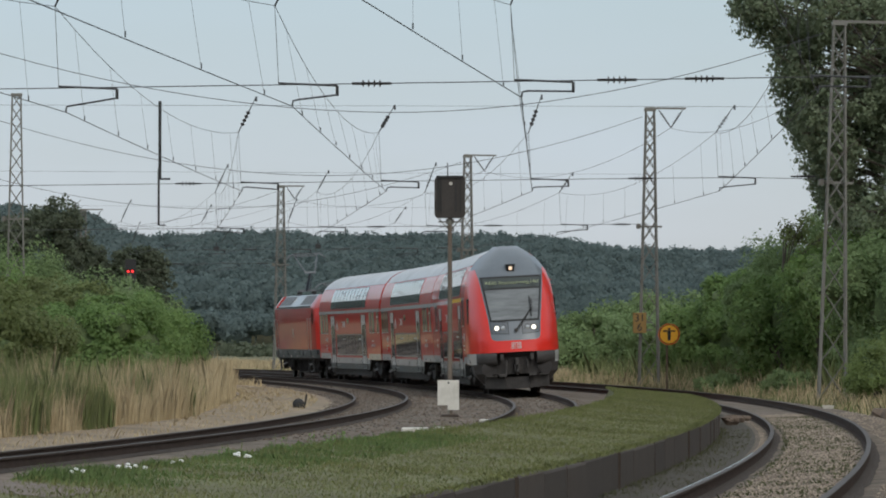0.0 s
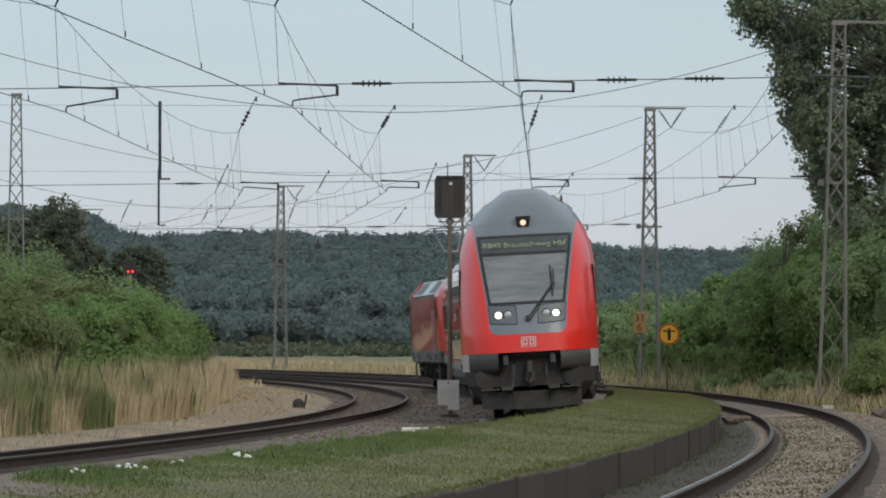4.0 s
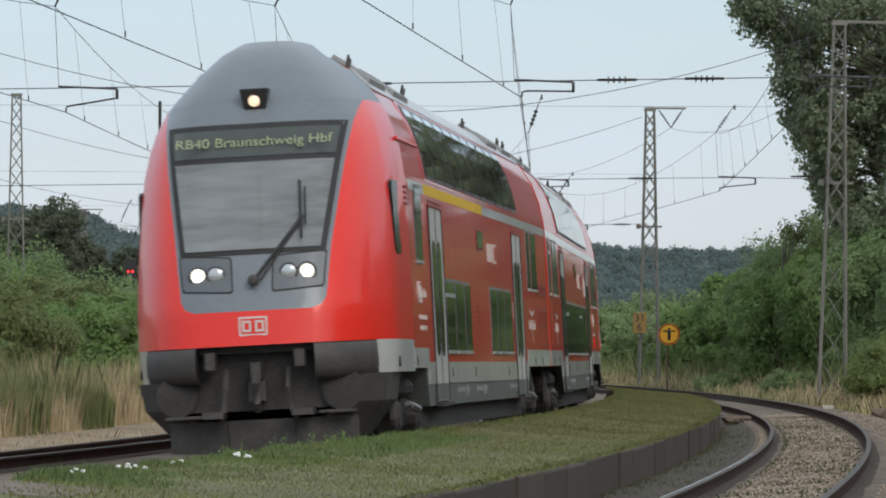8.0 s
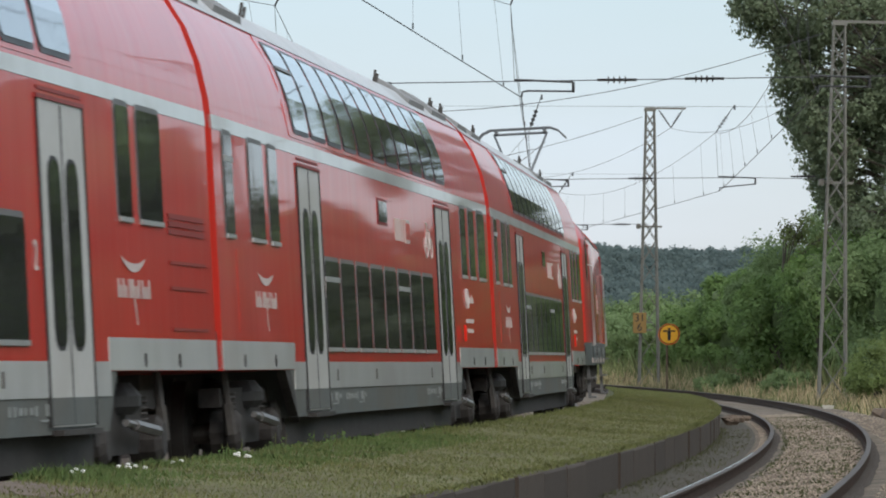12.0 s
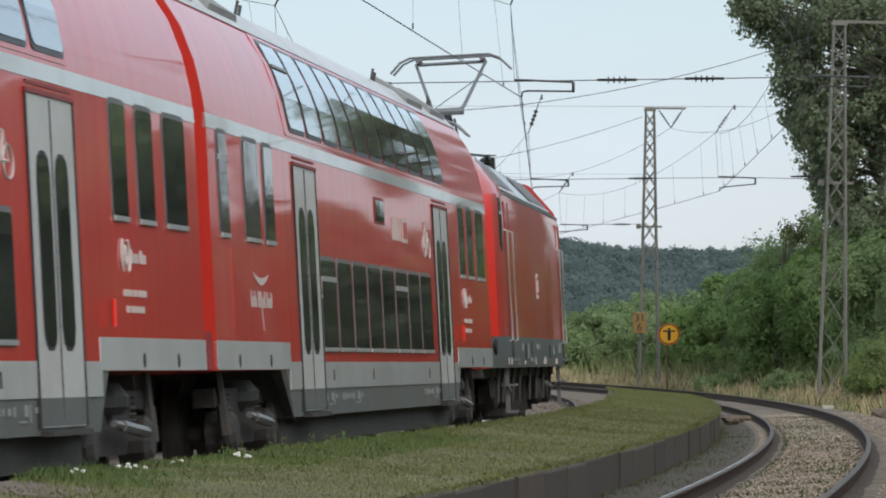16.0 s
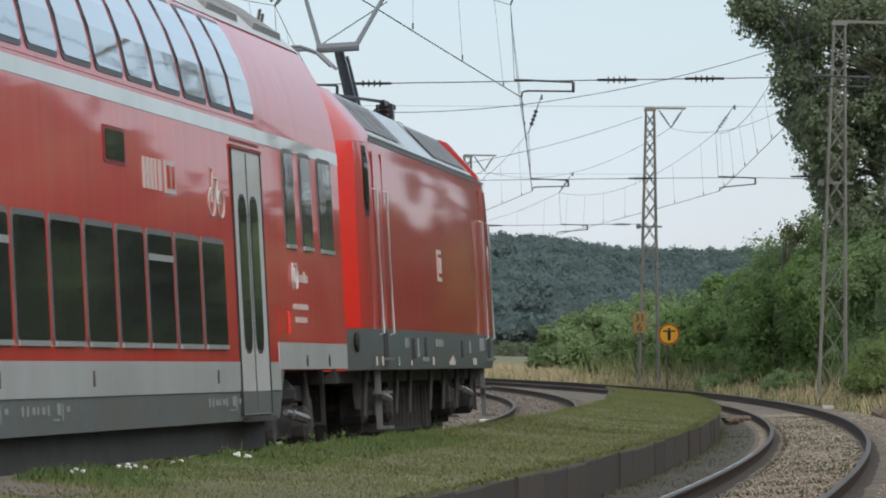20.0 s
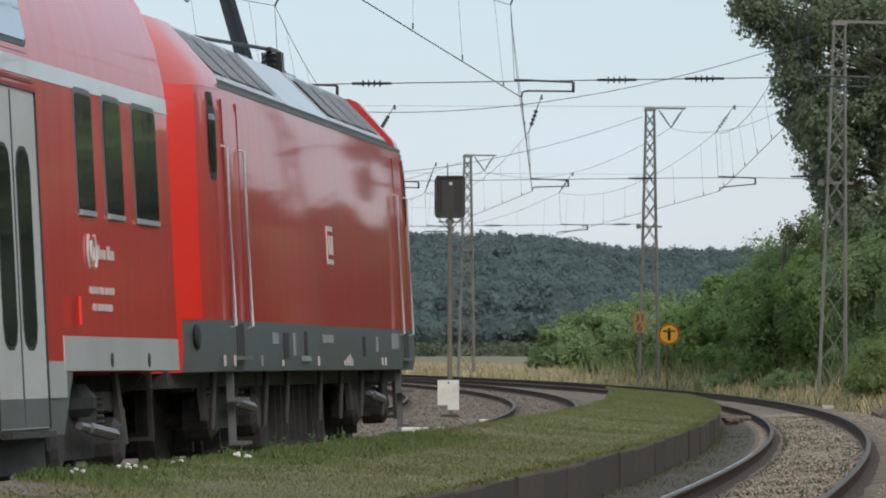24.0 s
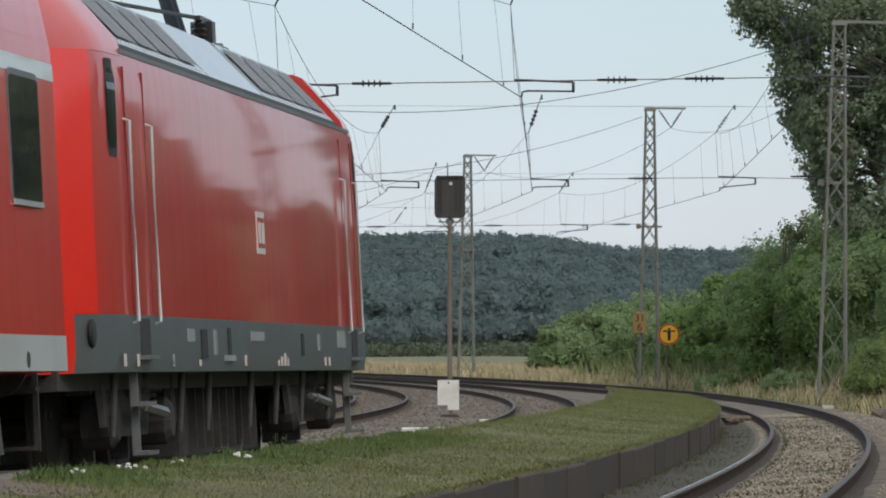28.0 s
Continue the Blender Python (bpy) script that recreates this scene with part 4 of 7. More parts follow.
def build_cross_spans():
    for j in range(1, len(SUPPORTS) - 1):
        s = SUPPORTS[j]
        sm = -125.0 if j == 2 else s
        th = tagged(new("cross_span"), "cross wires with insulators and steady arms between masts", "overhead line", "cross spans of the overhead line")
        L, R = line(s, LEFT_OFF, 10.75), line(sm, MAST_OFF - 0.15, 10.75)
        low = 8.3 + float(np.interp(s, S, TZ))

        def rope(off):
            t = (off - LEFT_OFF) / (MAST_OFF - LEFT_OFF)
            p = L.lerp(R, t)
            tm = 0.52
            q = (t - tm) / (tm if t < tm else 1 - tm)
            return Vector((p.x, p.y, low + (p.z - low) * abs(q) ** 1.9))

        part("carrier_rope", Shape().path([rope(o) for o in np.linspace(LEFT_OFF, MAST_OFF - 0.1, 30)], 0.011), M["wire"], th)
        tilt = 0.012
        zl = lambda o: 6.26 + tilt * (o + 2) + (0.0 if j > 1 else -0.04)
        part("upper_wire", Shape().path([line(s, o, 8.42 - 0.02 * (o + 4) / 12) for o in np.linspace(LEFT_OFF, MAST_OFF, 8)], 0.005), M["wire"], th)
        part("lower_wire", Shape().path([line(s + (sm - s) * max(0, (o - 6) / 3), o, zl(o)) for o in np.linspace(LEFT_OFF, MAST_OFF, 12)], 0.01), M["wire"], th)
        for o in ((-2.6, 1.9, 3.5) if j == 1 else (-9.9, 3.2, 7.9) if j == 2 else (-2.0, 2.7, 7.9)):
            a, b = line(s, o - 0.36, zl(o)), line(s, o + 0.36, zl(o))
            part("insulator", ribbed(Shape(), a, b, 0.075, 4, 0.028), M["insulator"], th, "dark ribbed insulator")
        # hanging post
        po = -10.88 if j == 1 else -10.72
        part("hanging_post", Shape().rod(line(s, po, 8.55), line(s, po, 6.3), 0.045, None, 8).rod(line(s, po, 6.3), line(s, po + 0.3, 6.3), 0.03), M["black"], th, "black hanging post")
        for k, (off, nm) in enumerate(WIRES):
            m, c = messenger_point(k, j), contact_point(k, j)
            up = rope(off + 0.5) + Vector((0, 0, 0.22)) if k < 3 else line(s, off + 0.5, 8.45)
            mid = m + (up - m) * 0.75
            part("hanger", Shape().rod(up, mid, 0.012).rod(up, up + Vector((0, 0, -0.14)), 0.03), M["wire"], th)
            part("hanger_insulator", ribbed(Shape(), mid, m, 0.065, 4, 0.018), M["insulator"], th)
            n = line(s, off, zl(off))
            e = line(s, WIRES[k][0] + 1.1, zl(off + 1.1) - 0.03)
            part("steady_tube", Shape().rod(line(s, off + 0.02, zl(off) + 0.03), e, 0.022), M["wire"], th)
            part("drop_bracket", Shape().rod(e, e + Vector((0, 0, -0.19)), 0.028), M["black"], th)
            part("steady_arm", Shape().path([e + Vector((0, 0, -0.17)), c + Vector((0.12, 0, 0.12)), c + Vector((0.02, 0, 0.1)), c + Vector((0, 0, 0.0))], 0.018), M["wire"], th)
            part("tie_wire", Shape().rod(m, line(s, off + 0.02, zl(off) + 0.03), 0.006), M["wire"], th)


build_cross_spans()
for _s, _o in ((-263, 5.4), (-272, 1.2)):
    _p = line(_s, _o, 6.9)
    tension = tagged(new("line_clamp"), "small dark clamp on an overhead wire", "clamp")
    part("clamp_body", Shape().box(-0.16, 0.16, -0.08, 0.08, -0.14, 0.1, None, 0.03).rod((0, 0, 0.1), (0, 0, 0.34), 0.03), M["black"], tension)
    tension.matrix_basis = Matrix.Translation(_p)


# ---- signals and signs ----
def build_signal():
    p = line(-88.0, -2.12, 0)
    th = thing("light_signal", "light signal on a grey post, seen from its dark back", "signal", m=Matrix.Translation(p))
    z0 = -0.2
    part("post", Shape().rod((0, 0, z0), (0, 0, 4.4), 0.058, 0.05, 12), M["rust_grey"], th, "thin grey-brown steel post")
    part("foot", Shape().box(-0.2, 0.2, -0.2, 0.2, z0 - 0.2, z0 + 0.08, None, 0.02), M["concrete"], th)
    hx, hz0, hz1 = 0.35, 4.34, 5.28
    out = rounded(-hx, hx, hz0, hz1, 0.1)
    box = part("housing", Shape().slab(out, 0.34, Matrix.Translation((0, -0.17, 0))), M["signal_back"], th, "dark brown signal housing")
    for x in (-0.26, -0.2, 0.14, 0.24):
        part("rib", Shape().box(x - 0.012, x + 0.012, -0.2, -0.17, hz0 + 0.12, hz1 - 0.06), M["black"], box)
    part("lamp_hole", Shape().turned([(0.04, -0.19), (0.04, -0.172)], "y", 10, Matrix.Translation((0.02, 0, hz1 - 0.16))), M["white_plate"], box)
    part("hood", Shape().box(-hx + 0.04, hx - 0.04, -0.22, -0.16, hz1 - 0.03, hz1 + 0.02), M["black"], box)
    for sd in (-1, 1):
        part("strut", Shape().rod((0, 0, 4.05), (sd * 0.28, 0.0, 4.36), 0.014), M["steel_grey"], th)
        part("cross_bar", Shape().box(min(0, sd * 0.26), max(0, sd * 0.26), -0.02, 0.02, 4.24, 4.27), M["steel_grey"], th)
    part("lightning_rod", Shape().rod((-0.05, 0, 5.28), (-0.05, 0, 5.6), 0.012), M["wire"], th)
    part("collar", Shape().turned([(0.09, 4.2), (0.09, 4.32)], "z", 12), M["steel_grey"], th)
    pl = tagged(new("foot_plate"), "faded white notched plate at the signal post", "sign plate")
    pl.matrix_basis = Matrix.Translation(p + Vector((-0.03, -0.1, 0)))
    o = [(-0.25, 0.09), (-0.02, 0.09), (-0.02, -0.02), (0.24, -0.02), (0.24, 0.66), (-0.25, 0.66)]
    part("plate", Shape().slab(o, 0.02), M["white_plate"], pl)
    part("plate_stake", Shape().box(-0.03, 0.03, 0.02, 0.05, -0.5, 0.5), M["steel_grey"], pl)
    part("plate_clip", Shape().box(-0.02, 0.02, -0.01, 0.0, 0.58, 0.62), M["black"], pl)


M["rust_grey"] = mat("rust_streaked_post", (0.15, 0.125, 0.1), 0.7, var=0.25, scale=2, fine=20, bump=0.1, dirt=(0.1, 0.06, 0.04), dirt_amount=0.7)
M["signal_back"] = mat("signal_back", (0.032, 0.026, 0.022), 0.6, var=0.2, scale=4, fine=20, bump=0.05)
M["orange_rim"] = mat("orange_rim", (0.85, 0.18, 0.012), 0.5, var=0.05, bump=0)
M["red_lamp"] = mat("red_signal_lamp", (0.8, 0.05, 0.03), 0.3, var=0, bump=0, emit=(1.0, 0.03, 0.035), power=2.6)
build_signal()


def build_signs():
    p = line(-171.0, 8.2, 0)
    gz = ground_z(p.x, p.y)
    th = thing("round_sign", "round yellow sign with a black T on a rusty post", "sign", m=Matrix.Translation((p.x, p.y, p.z)))
    part("post", Shape().rod((0, 0, gz - p.z - 0.2), (0, 0, 2.0), 0.04, None, 10), M["rust_post"], th, "rusty brown post")
    rim = part("disc", Shape().turned([(0.0, -0.05), (0.41, -0.05), (0.41, -0.02), (0.0, -0.02)], "y", 32, Matrix.Translation((0.08, 0, 1.93))), M["orange_rim"], th, "orange-rimmed disc")
    part("disc_face", Shape().turned([(0.0, -0.058), (0.345, -0.058), (0.345, -0.05), (0.0, -0.05)], "y", 32, Matrix.Translation((0.08, 0, 1.93))), M["yellow"], rim)
    ring = [(0.365 * math.cos(a), -0.056, 0.365 * math.sin(a)) for a in np.linspace(0, 2 * math.pi, 33)]
    part("disc_ring", Shape().path([(q[0] + 0.08, q[1], q[2] + 1.93) for q in ring], 0.012, 4), M["black"], rim)
    part("letter", Shape().box(-0.16, 0.32, -0.066, -0.055, 2.03, 2.08).loft([[(0.03, y, 1.7), (0.13, y, 1.7), (0.145, y, 2.06), (0.015, y, 2.06)] for y in (-0.067, -0.055)]).turned([(0.05, -0.066), (0.05, -0.055)], "y", 10, Matrix.Translation((0.08, 0, 2.13))), M["black"], rim, "black letter T")
    # small yellow board on the lattice mast, figures as plain bars
    q = line(-183.0, 8.62, 0)
    bd = thing("mast_board", "small yellow board with dark figures on a mast", "sign", m=Matrix.Translation((q.x, q.y - 0.45, q.z)))
    part("board", Shape().box(-0.28, 0.26, -0.02, 0.02, 2.0, 2.82, None, 0.015), M["yellow_dull"], bd)
    face = lambda z: Matrix.Translation((-0.01, -0.024, z)) @ Matrix.Rotation(math.pi / 2, 4, "X")
    add_text("upper_figures", "31", 0.44, M["black"], bd, face(2.6), 0.004)
    add_text("lower_figure", "6", 0.44, M["black"], bd, face(2.23), 0.004)
    part("board_strap", Shape().box(-0.2, 0.5, 0.02, 0.06, 2.4, 2.46).box(-0.2, 0.5, 0.02, 0.06, 2.1, 2.16), M["steel_grey"], bd)
    # far red signal above the left bushes
    r = Vector((-15.35, 268.0, 0))
    g = ground_z(r.x, r.y)
    sg = thing("red_signal", "far light signal showing two red lamps", "signal", m=Matrix.Translation((r.x, r.y, g)))
    part("post", Shape().rod((0, 0, -0.2), (0, 0, 5.4), 0.06, None, 8), M["steel_grey"], sg)
    hb = part("housing", Shape().slab(rounded(-0.26, 0.26, 5.07, 6.12, 0.06), 0.25), M["black"], sg)
    for dx in (-0.11, 0.11):
        part("lamp", Shape().turned([(0.058, -0.04), (0.042, -0.06), (0.0, -0.065)], "y", 12, Matrix.Translation((dx, 0, 5.52))), M["red_lamp"], hb, "lit red lamp")
        part("hood", Shape().box(dx - 0.09, dx + 0.09, -0.16, 0.0, 5.62, 5.64), M["black"], hb)


M["rust_post"] = mat("rusty_post", (0.12, 0.08, 0.05), 0.8, var=0.3, bump=0.2)
M["yellow_dull"] = mat("dull_yellow_board", (0.27, 0.16, 0.045), 0.6, var=0.15, bump=0.03)
build_signs()


# ---- small things on the ground ----
def rock(x, y, z, r, seed, material, name, label, flat=0.6):
    sh = Shape()
    rings = []
    for i in range(1, 5):
        th = math.pi * i / 5
        ring = []
        for j in range(8):
            ph = 2 * math.pi * j / 8
            f = r * (1 + 0.35 * noise.noise((math.cos(ph) * 2 + seed, math.sin(ph) * 2, th * 2)))
            ring.append((f * math.sin(th) * math.cos(ph), f * math.sin(th) * math.sin(ph), f * flat * math.cos(th)))
        rings.append(ring)
    ob = tagged(part(name, sh.loft(rings), M[material]), label, "stone")
    ob.location = (x, y, z)
    return ob


def build_small():
    # switch stand stump with a lever beside the siding
    p = line(-108.0, -6.35, -0.24)
    th = thing("point_lever", "small dark point lever on the sandy strip", "lever", m=Matrix.Translation(p))
    part("weight", Shape().turned([(0.08, -0.12), (0.16, -0.08), (0.16, 0.08), (0.08, 0.12)], "y", 12, Matrix.Translation((-0.05, 0, 0.16))), M["black"], th)
    part("rod", Shape().rod((0.08, 0, -0.05), (0.16, 0, 0.42), 0.025), M["black"], th)
    part("base_bar", Shape().box(-0.25, 0.25, -0.1, 0.1, -0.05, 0.04), M["black"], th)
    p = line(-21.0, -3.05, -0.15)
    th = thing("marker_post", "thin grey stake beside the siding rail", "stake", m=Matrix.Translation(p))
    part("stake", Shape().rod((0, 0, -0.2), (0.05, 0, 0.33), 0.014), M["steel_grey"], th)
    for s, off, lx, lb in ((-77.0, -1.0, 0.3, "pale concrete slab beside the main track"), (-64.0, -1.8, 0.5, "long pale stone slab in the ballast"), (-65.0, -1.35, 0.3, "flat pale stone slab in the ballast")):
        p = line(s, off, -0.17)
        ob = thing("slab", lb, "slab", m=Matrix.Translation(p))
        part("block", Shape().box(-lx / 2, lx / 2, -0.25, 0.25, -0.05, 0.07, None, 0.02), M["white_plate"], ob)
    for k, (s, off, r) in enumerate(((-76.0, 4.05, 0.2), (-78.0, 4.25, 0.14), (-74.5, 4.0, 0.1), (-79.0, 4.4, 0.11))):
        p = line(s, off, -0.1)
        rock(p.x, p.y, p.z, r, k, "stone_dark", "stone", "rough brown stone beside the platform end")
    p = line(-104.0, 7.3, -0.2)
    ob = thing("cable_box", "small white box beside the platform track", "box", m=Matrix.Translation(p))
    part("box_body", Shape().box(-0.13, 0.13, -0.12, 0.12, -0.1, 0.1, None, 0.02), M["white_plate"], ob)
    part("box_lid", Shape().box(-0.15, 0.15, -0.14, 0.14, 0.1, 0.13), M["white_plate"], ob)
    for k, (s, off, r) in enumerate(((-92.0, 7.85, 0.24), (-89.0, 8.0, 0.3), (-90.5, 8.3, 0.2))):
        p = line(s, off, -0.15)
        rock(p.x, p.y, p.z, r, 9 + k, "stone_dark", "rubble_stone", "dark heap stone beside the platform track")
    # white flowers on the platform edge
    rng = random.Random(3)
    for s, off in ((0.9, 1.78), (0.3, 1.74), (-1.3, 1.74), (-1.6, 1.78), (-3.6, 1.74), (-5.4, 1.95), (-6.0, 1.9)):
        p = line(s, off, 0.35)
        fl = thing("flower_clump", "clump of small white daisies in the grass", "flowers", "white flowers on the platform", Matrix.Translation(p))
        for _ in range(rng.randint(2, 4)):
            dx, dy, h = rng.uniform(-0.06, 0.06), rng.uniform(-0.3, 0.3), rng.uniform(0.025, 0.06)
            part("stalk", Shape().rod((dx, dy, -0.02), (dx, dy, h), 0.003, None, 3), M["blade"], fl)
            part("bloom", Shape().turned([(0.004, h - 0.004), (0.015, h), (0.018, h + 0.011), (0.005, h + 0.018)], "z", 8, Matrix.Translation((dx, dy, 0))), M["petal"], fl)
    # tall weeds on the edge
    for s, off in ((-7.6, 1.62), (-10.0, 1.6), (-12.4, 1.62), (-12.9, 1.66), (-15.0, 1.6), (-6.9, 1.7), (-14.2, 1.6)):
        p = line(s, off, 0.34)
        wd = thing("weed", "leafy green weed on the platform edge", "weed", "weeds on the platform edge", Matrix.Translation(p))
        for _ in range(rng.randint(2, 4)):
            dx, h = rng.uniform(-0.1, 0.1), rng.uniform(0.08, 0.18)
            part("stalk", Shape().rod((dx, 0, -0.03), (dx * 1.3, 0, h), 0.004, 0.002, 4), M["blade"], wd)
            r2 = np.random.default_rng(int(abs(s) * 10 + _))
            c = np.stack([r2.normal(dx * 1.2, 0.02, 14), r2.normal(0, 0.03, 14), r2.uniform(0.02, h * 0.8, 14)], 1)
            co, q = leaf_quads(r2, c, 0.013)
            ob = new("leaves", cloud_mesh("leaves", co, q, M["leaf"]))
            ob.parent = wd


M["petal"] = mat("white_petal", (0.8, 0.8, 0.78), 0.7, var=0.03, bump=0)
build_small()
# ---- the train: cab car, two coaches, locomotive ----
# u runs back from the front end of each car; x = MID - u in the car's own space, y to its left, z up from the rail.
CARS = [(0, 3.95, 23.87, 27.27), (27.27, 30.67, 50.67, 54.07), (54.07, 57.47, 77.47, 80.87), (80.87, 85.12, 95.52, 99.8)]
PROFILE = [(0.98, 1.39), (3.0, 1.39), (3.2, 1.378), (3.5, 1.325), (3.8, 1.225), (4.08, 1.065), (4.33, 0.82), (4.5, 0.52), (4.6, 0.22), (4.63, 0.0)]


def half_width(z, prof=PROFILE):
    return float(np.interp(z, [p[0] for p in prof], [p[1] for p in prof]))


def pane(sh, x0, x1, z0, z1, r, off, side, prof=PROFILE, back=0.03, tilt=0.0):
    """A panel that follows the car's side, with round corners, standing off it by off."""
    zs = [z0, z0 + 0.3 * r, z0 + r] if r else [z0]
    n = max(1, int((z1 - z0) / 0.2))
    zs += [z0 + r + (z1 - z0 - 2 * r) * k / n for k in range(1 if r else 1, n)]
    zs += [z1 - r, z1 - 0.3 * r, z1] if r else [z1]
    rows = []
    for z in zs:
        d = min(z - z0, z1 - z)
        i = r - math.sqrt(max(0.0, r * r - (r - d) ** 2)) if r and d < r else 0.0
        sx = tilt * (z - z0)
        rows.append((z, x0 + i + sx, x1 - i + sx))
    front, rear = [], []
    for z, a, b in rows:
        slope = (half_width(z + 0.02, prof) - half_width(z - 0.02, prof)) / 0.04
        k = 1 / math.sqrt(1 + slope * slope)
        for lst, o in ((front, off), (rear, off - back)):
            y = half_width(z, prof) + o * k
            zz = z - o * k * slope
            lst.append([(a, side * y, zz), (b, side * y, zz)])
    verts = [p for r2 in front for p in r2] + [p for r2 in rear for p in r2]
    m = len(rows)
    faces = []
    for k in range(m - 1):
        a = 2 * k
        faces.append((a, a + 1, a + 3, a + 2) if side < 0 else (a, a + 2, a + 3, a + 1))
        for e in (0, 1):
            p, q = a + e, a + 2 + e
            faces.append((p, q, q + 2 * m, p + 2 * m))
    for k in (0, m - 1):
        faces.append((2 * k, 2 * k + 1, 2 * k + 1 + 2 * m, 2 * k + 2 * m))
    return sh.add(verts, faces)


def window(car, x, name, u0, u1, z0, z1, side, r=0.045, split=None, glass="glass_dark"):
    """Side window: rubber-edged metal frame, glass, and a bright sill line; split puts a transom at that height."""
    fr = part(name, pane(Shape(), x - u1 - 0.045, x - u0 + 0.045, z0 - 0.045, z1 + 0.045, r + 0.03, 0.008, side), M["alu_dark"], car)
    part("pane", pane(Shape(), x - u1, x - u0, z0, z1, r, 0.016, side), M[glass], fr)
    if z0 < 3.1:
        part("sill", pane(Shape(), x - u1, x - u0, z0 - 0.04, z0 - 0.004, 0.0, 0.024, side), M["alu"], fr)
    if split:
        part("transom", pane(Shape(), x - u1, x - u0, split, split + 0.05, 0.0, 0.022, side), M["alu"], fr)
    return fr


def double_door(car, x, u0, u1, z0, z1, side):
    """Two-leaf passenger door, pale grey, each leaf with a tall narrow window and a black edge."""
    d = part("door", pane(Shape(), x - u1, x - u0, z0, z1, 0.03, 0.006, side), M["door_grey"], car, "pale grey double-leaf door")
    mid = (u0 + u1) / 2
    part("door_gap", pane(Shape(), x - mid - 0.012, x - mid + 0.012, z0 + 0.02, z1 - 0.02, 0.0, 0.012, side), M["rubber"], d)
    for a, b in ((u0 + 0.3, mid - 0.13), (mid + 0.13, u1 - 0.3)):
        part("leaf_window", pane(Shape(), x - b - 0.03, x - a + 0.03, 1.12, z1 - 0.38, 0.16, 0.01, side), M["rubber"], d)
        part("leaf_glass", pane(Shape(), x - b, x - a, 1.15, z1 - 0.41, 0.14, 0.015, side), M["glass_dark"], d)
    for e in (x - u1 - 0.03, x - u0):
        part("door_jamb", pane(Shape(), e, e + 0.03, z0, z1 + 0.03, 0.0, 0.016, side), M["rubber"], d)
    part("door_foot", pane(Shape(), x - u1 + 0.03, x - u0 - 0.03, z0 + 0.01, 0.8, 0.0, 0.011, side), M["grey_skirt"], d, "grey dusty foot of the door")
    part("lintel", pane(Shape(), x - u1 - 0.05, x - u0 + 0.05, z1, z1 + 0.03, 0.0, 0.02, side), M["red_dark"], d)
    part("door_header", pane(Shape(), x - u1 + 0.02, x - u0 - 0.02, z1 + 0.06, z1 + 0.085, 0.0, 0.008, side), M["red_dark"], d)
    part("door_step", Shape().box(x - u1 + 0.1, x - u0 - 0.1, side * 1.38 if side > 0 else -1.46, side * 1.46 if side > 0 else -1.38, z0 - 0.06, z0 - 0.02), M["under"], d)
    return d


def wheelset(car, x, radius):
    sh = Shape()
    for sd in (-1, 1):
        y = sd * 0.75
        sh.turned([(0.09, y - 0.09 * 1), (radius * 0.45, y - 0.06), (radius * 0.82, y - 0.03), (radius, y - 0.065), (radius, y + 0.065), (radius * 0.82, y + 0.05), (radius * 0.4, y + 0.06), (0.09, y + 0.09)], "y", 28)
        sh.turned([(radius + 0.028, y - sd * 0.065 - 0.012), (radius + 0.028, y - sd * 0.065 + 0.012)], "y", 28)
        for k in range(4):
            a = k * math.pi / 2
            sh.box(-0.03, 0.03, y + sd * 0.05, y + sd * 0.066, radius * 0.5, radius * 0.72, Matrix.Rotation(a, 4, "Y"))
    sh.turned([(0.09, -1.0), (0.09, 1.0)], "y", 12)
    ob = part("wheelset", sh, M["wheel"], car, "dark steel wheels on their axle")
    ob.location = (x, 0, radius)
    return ob


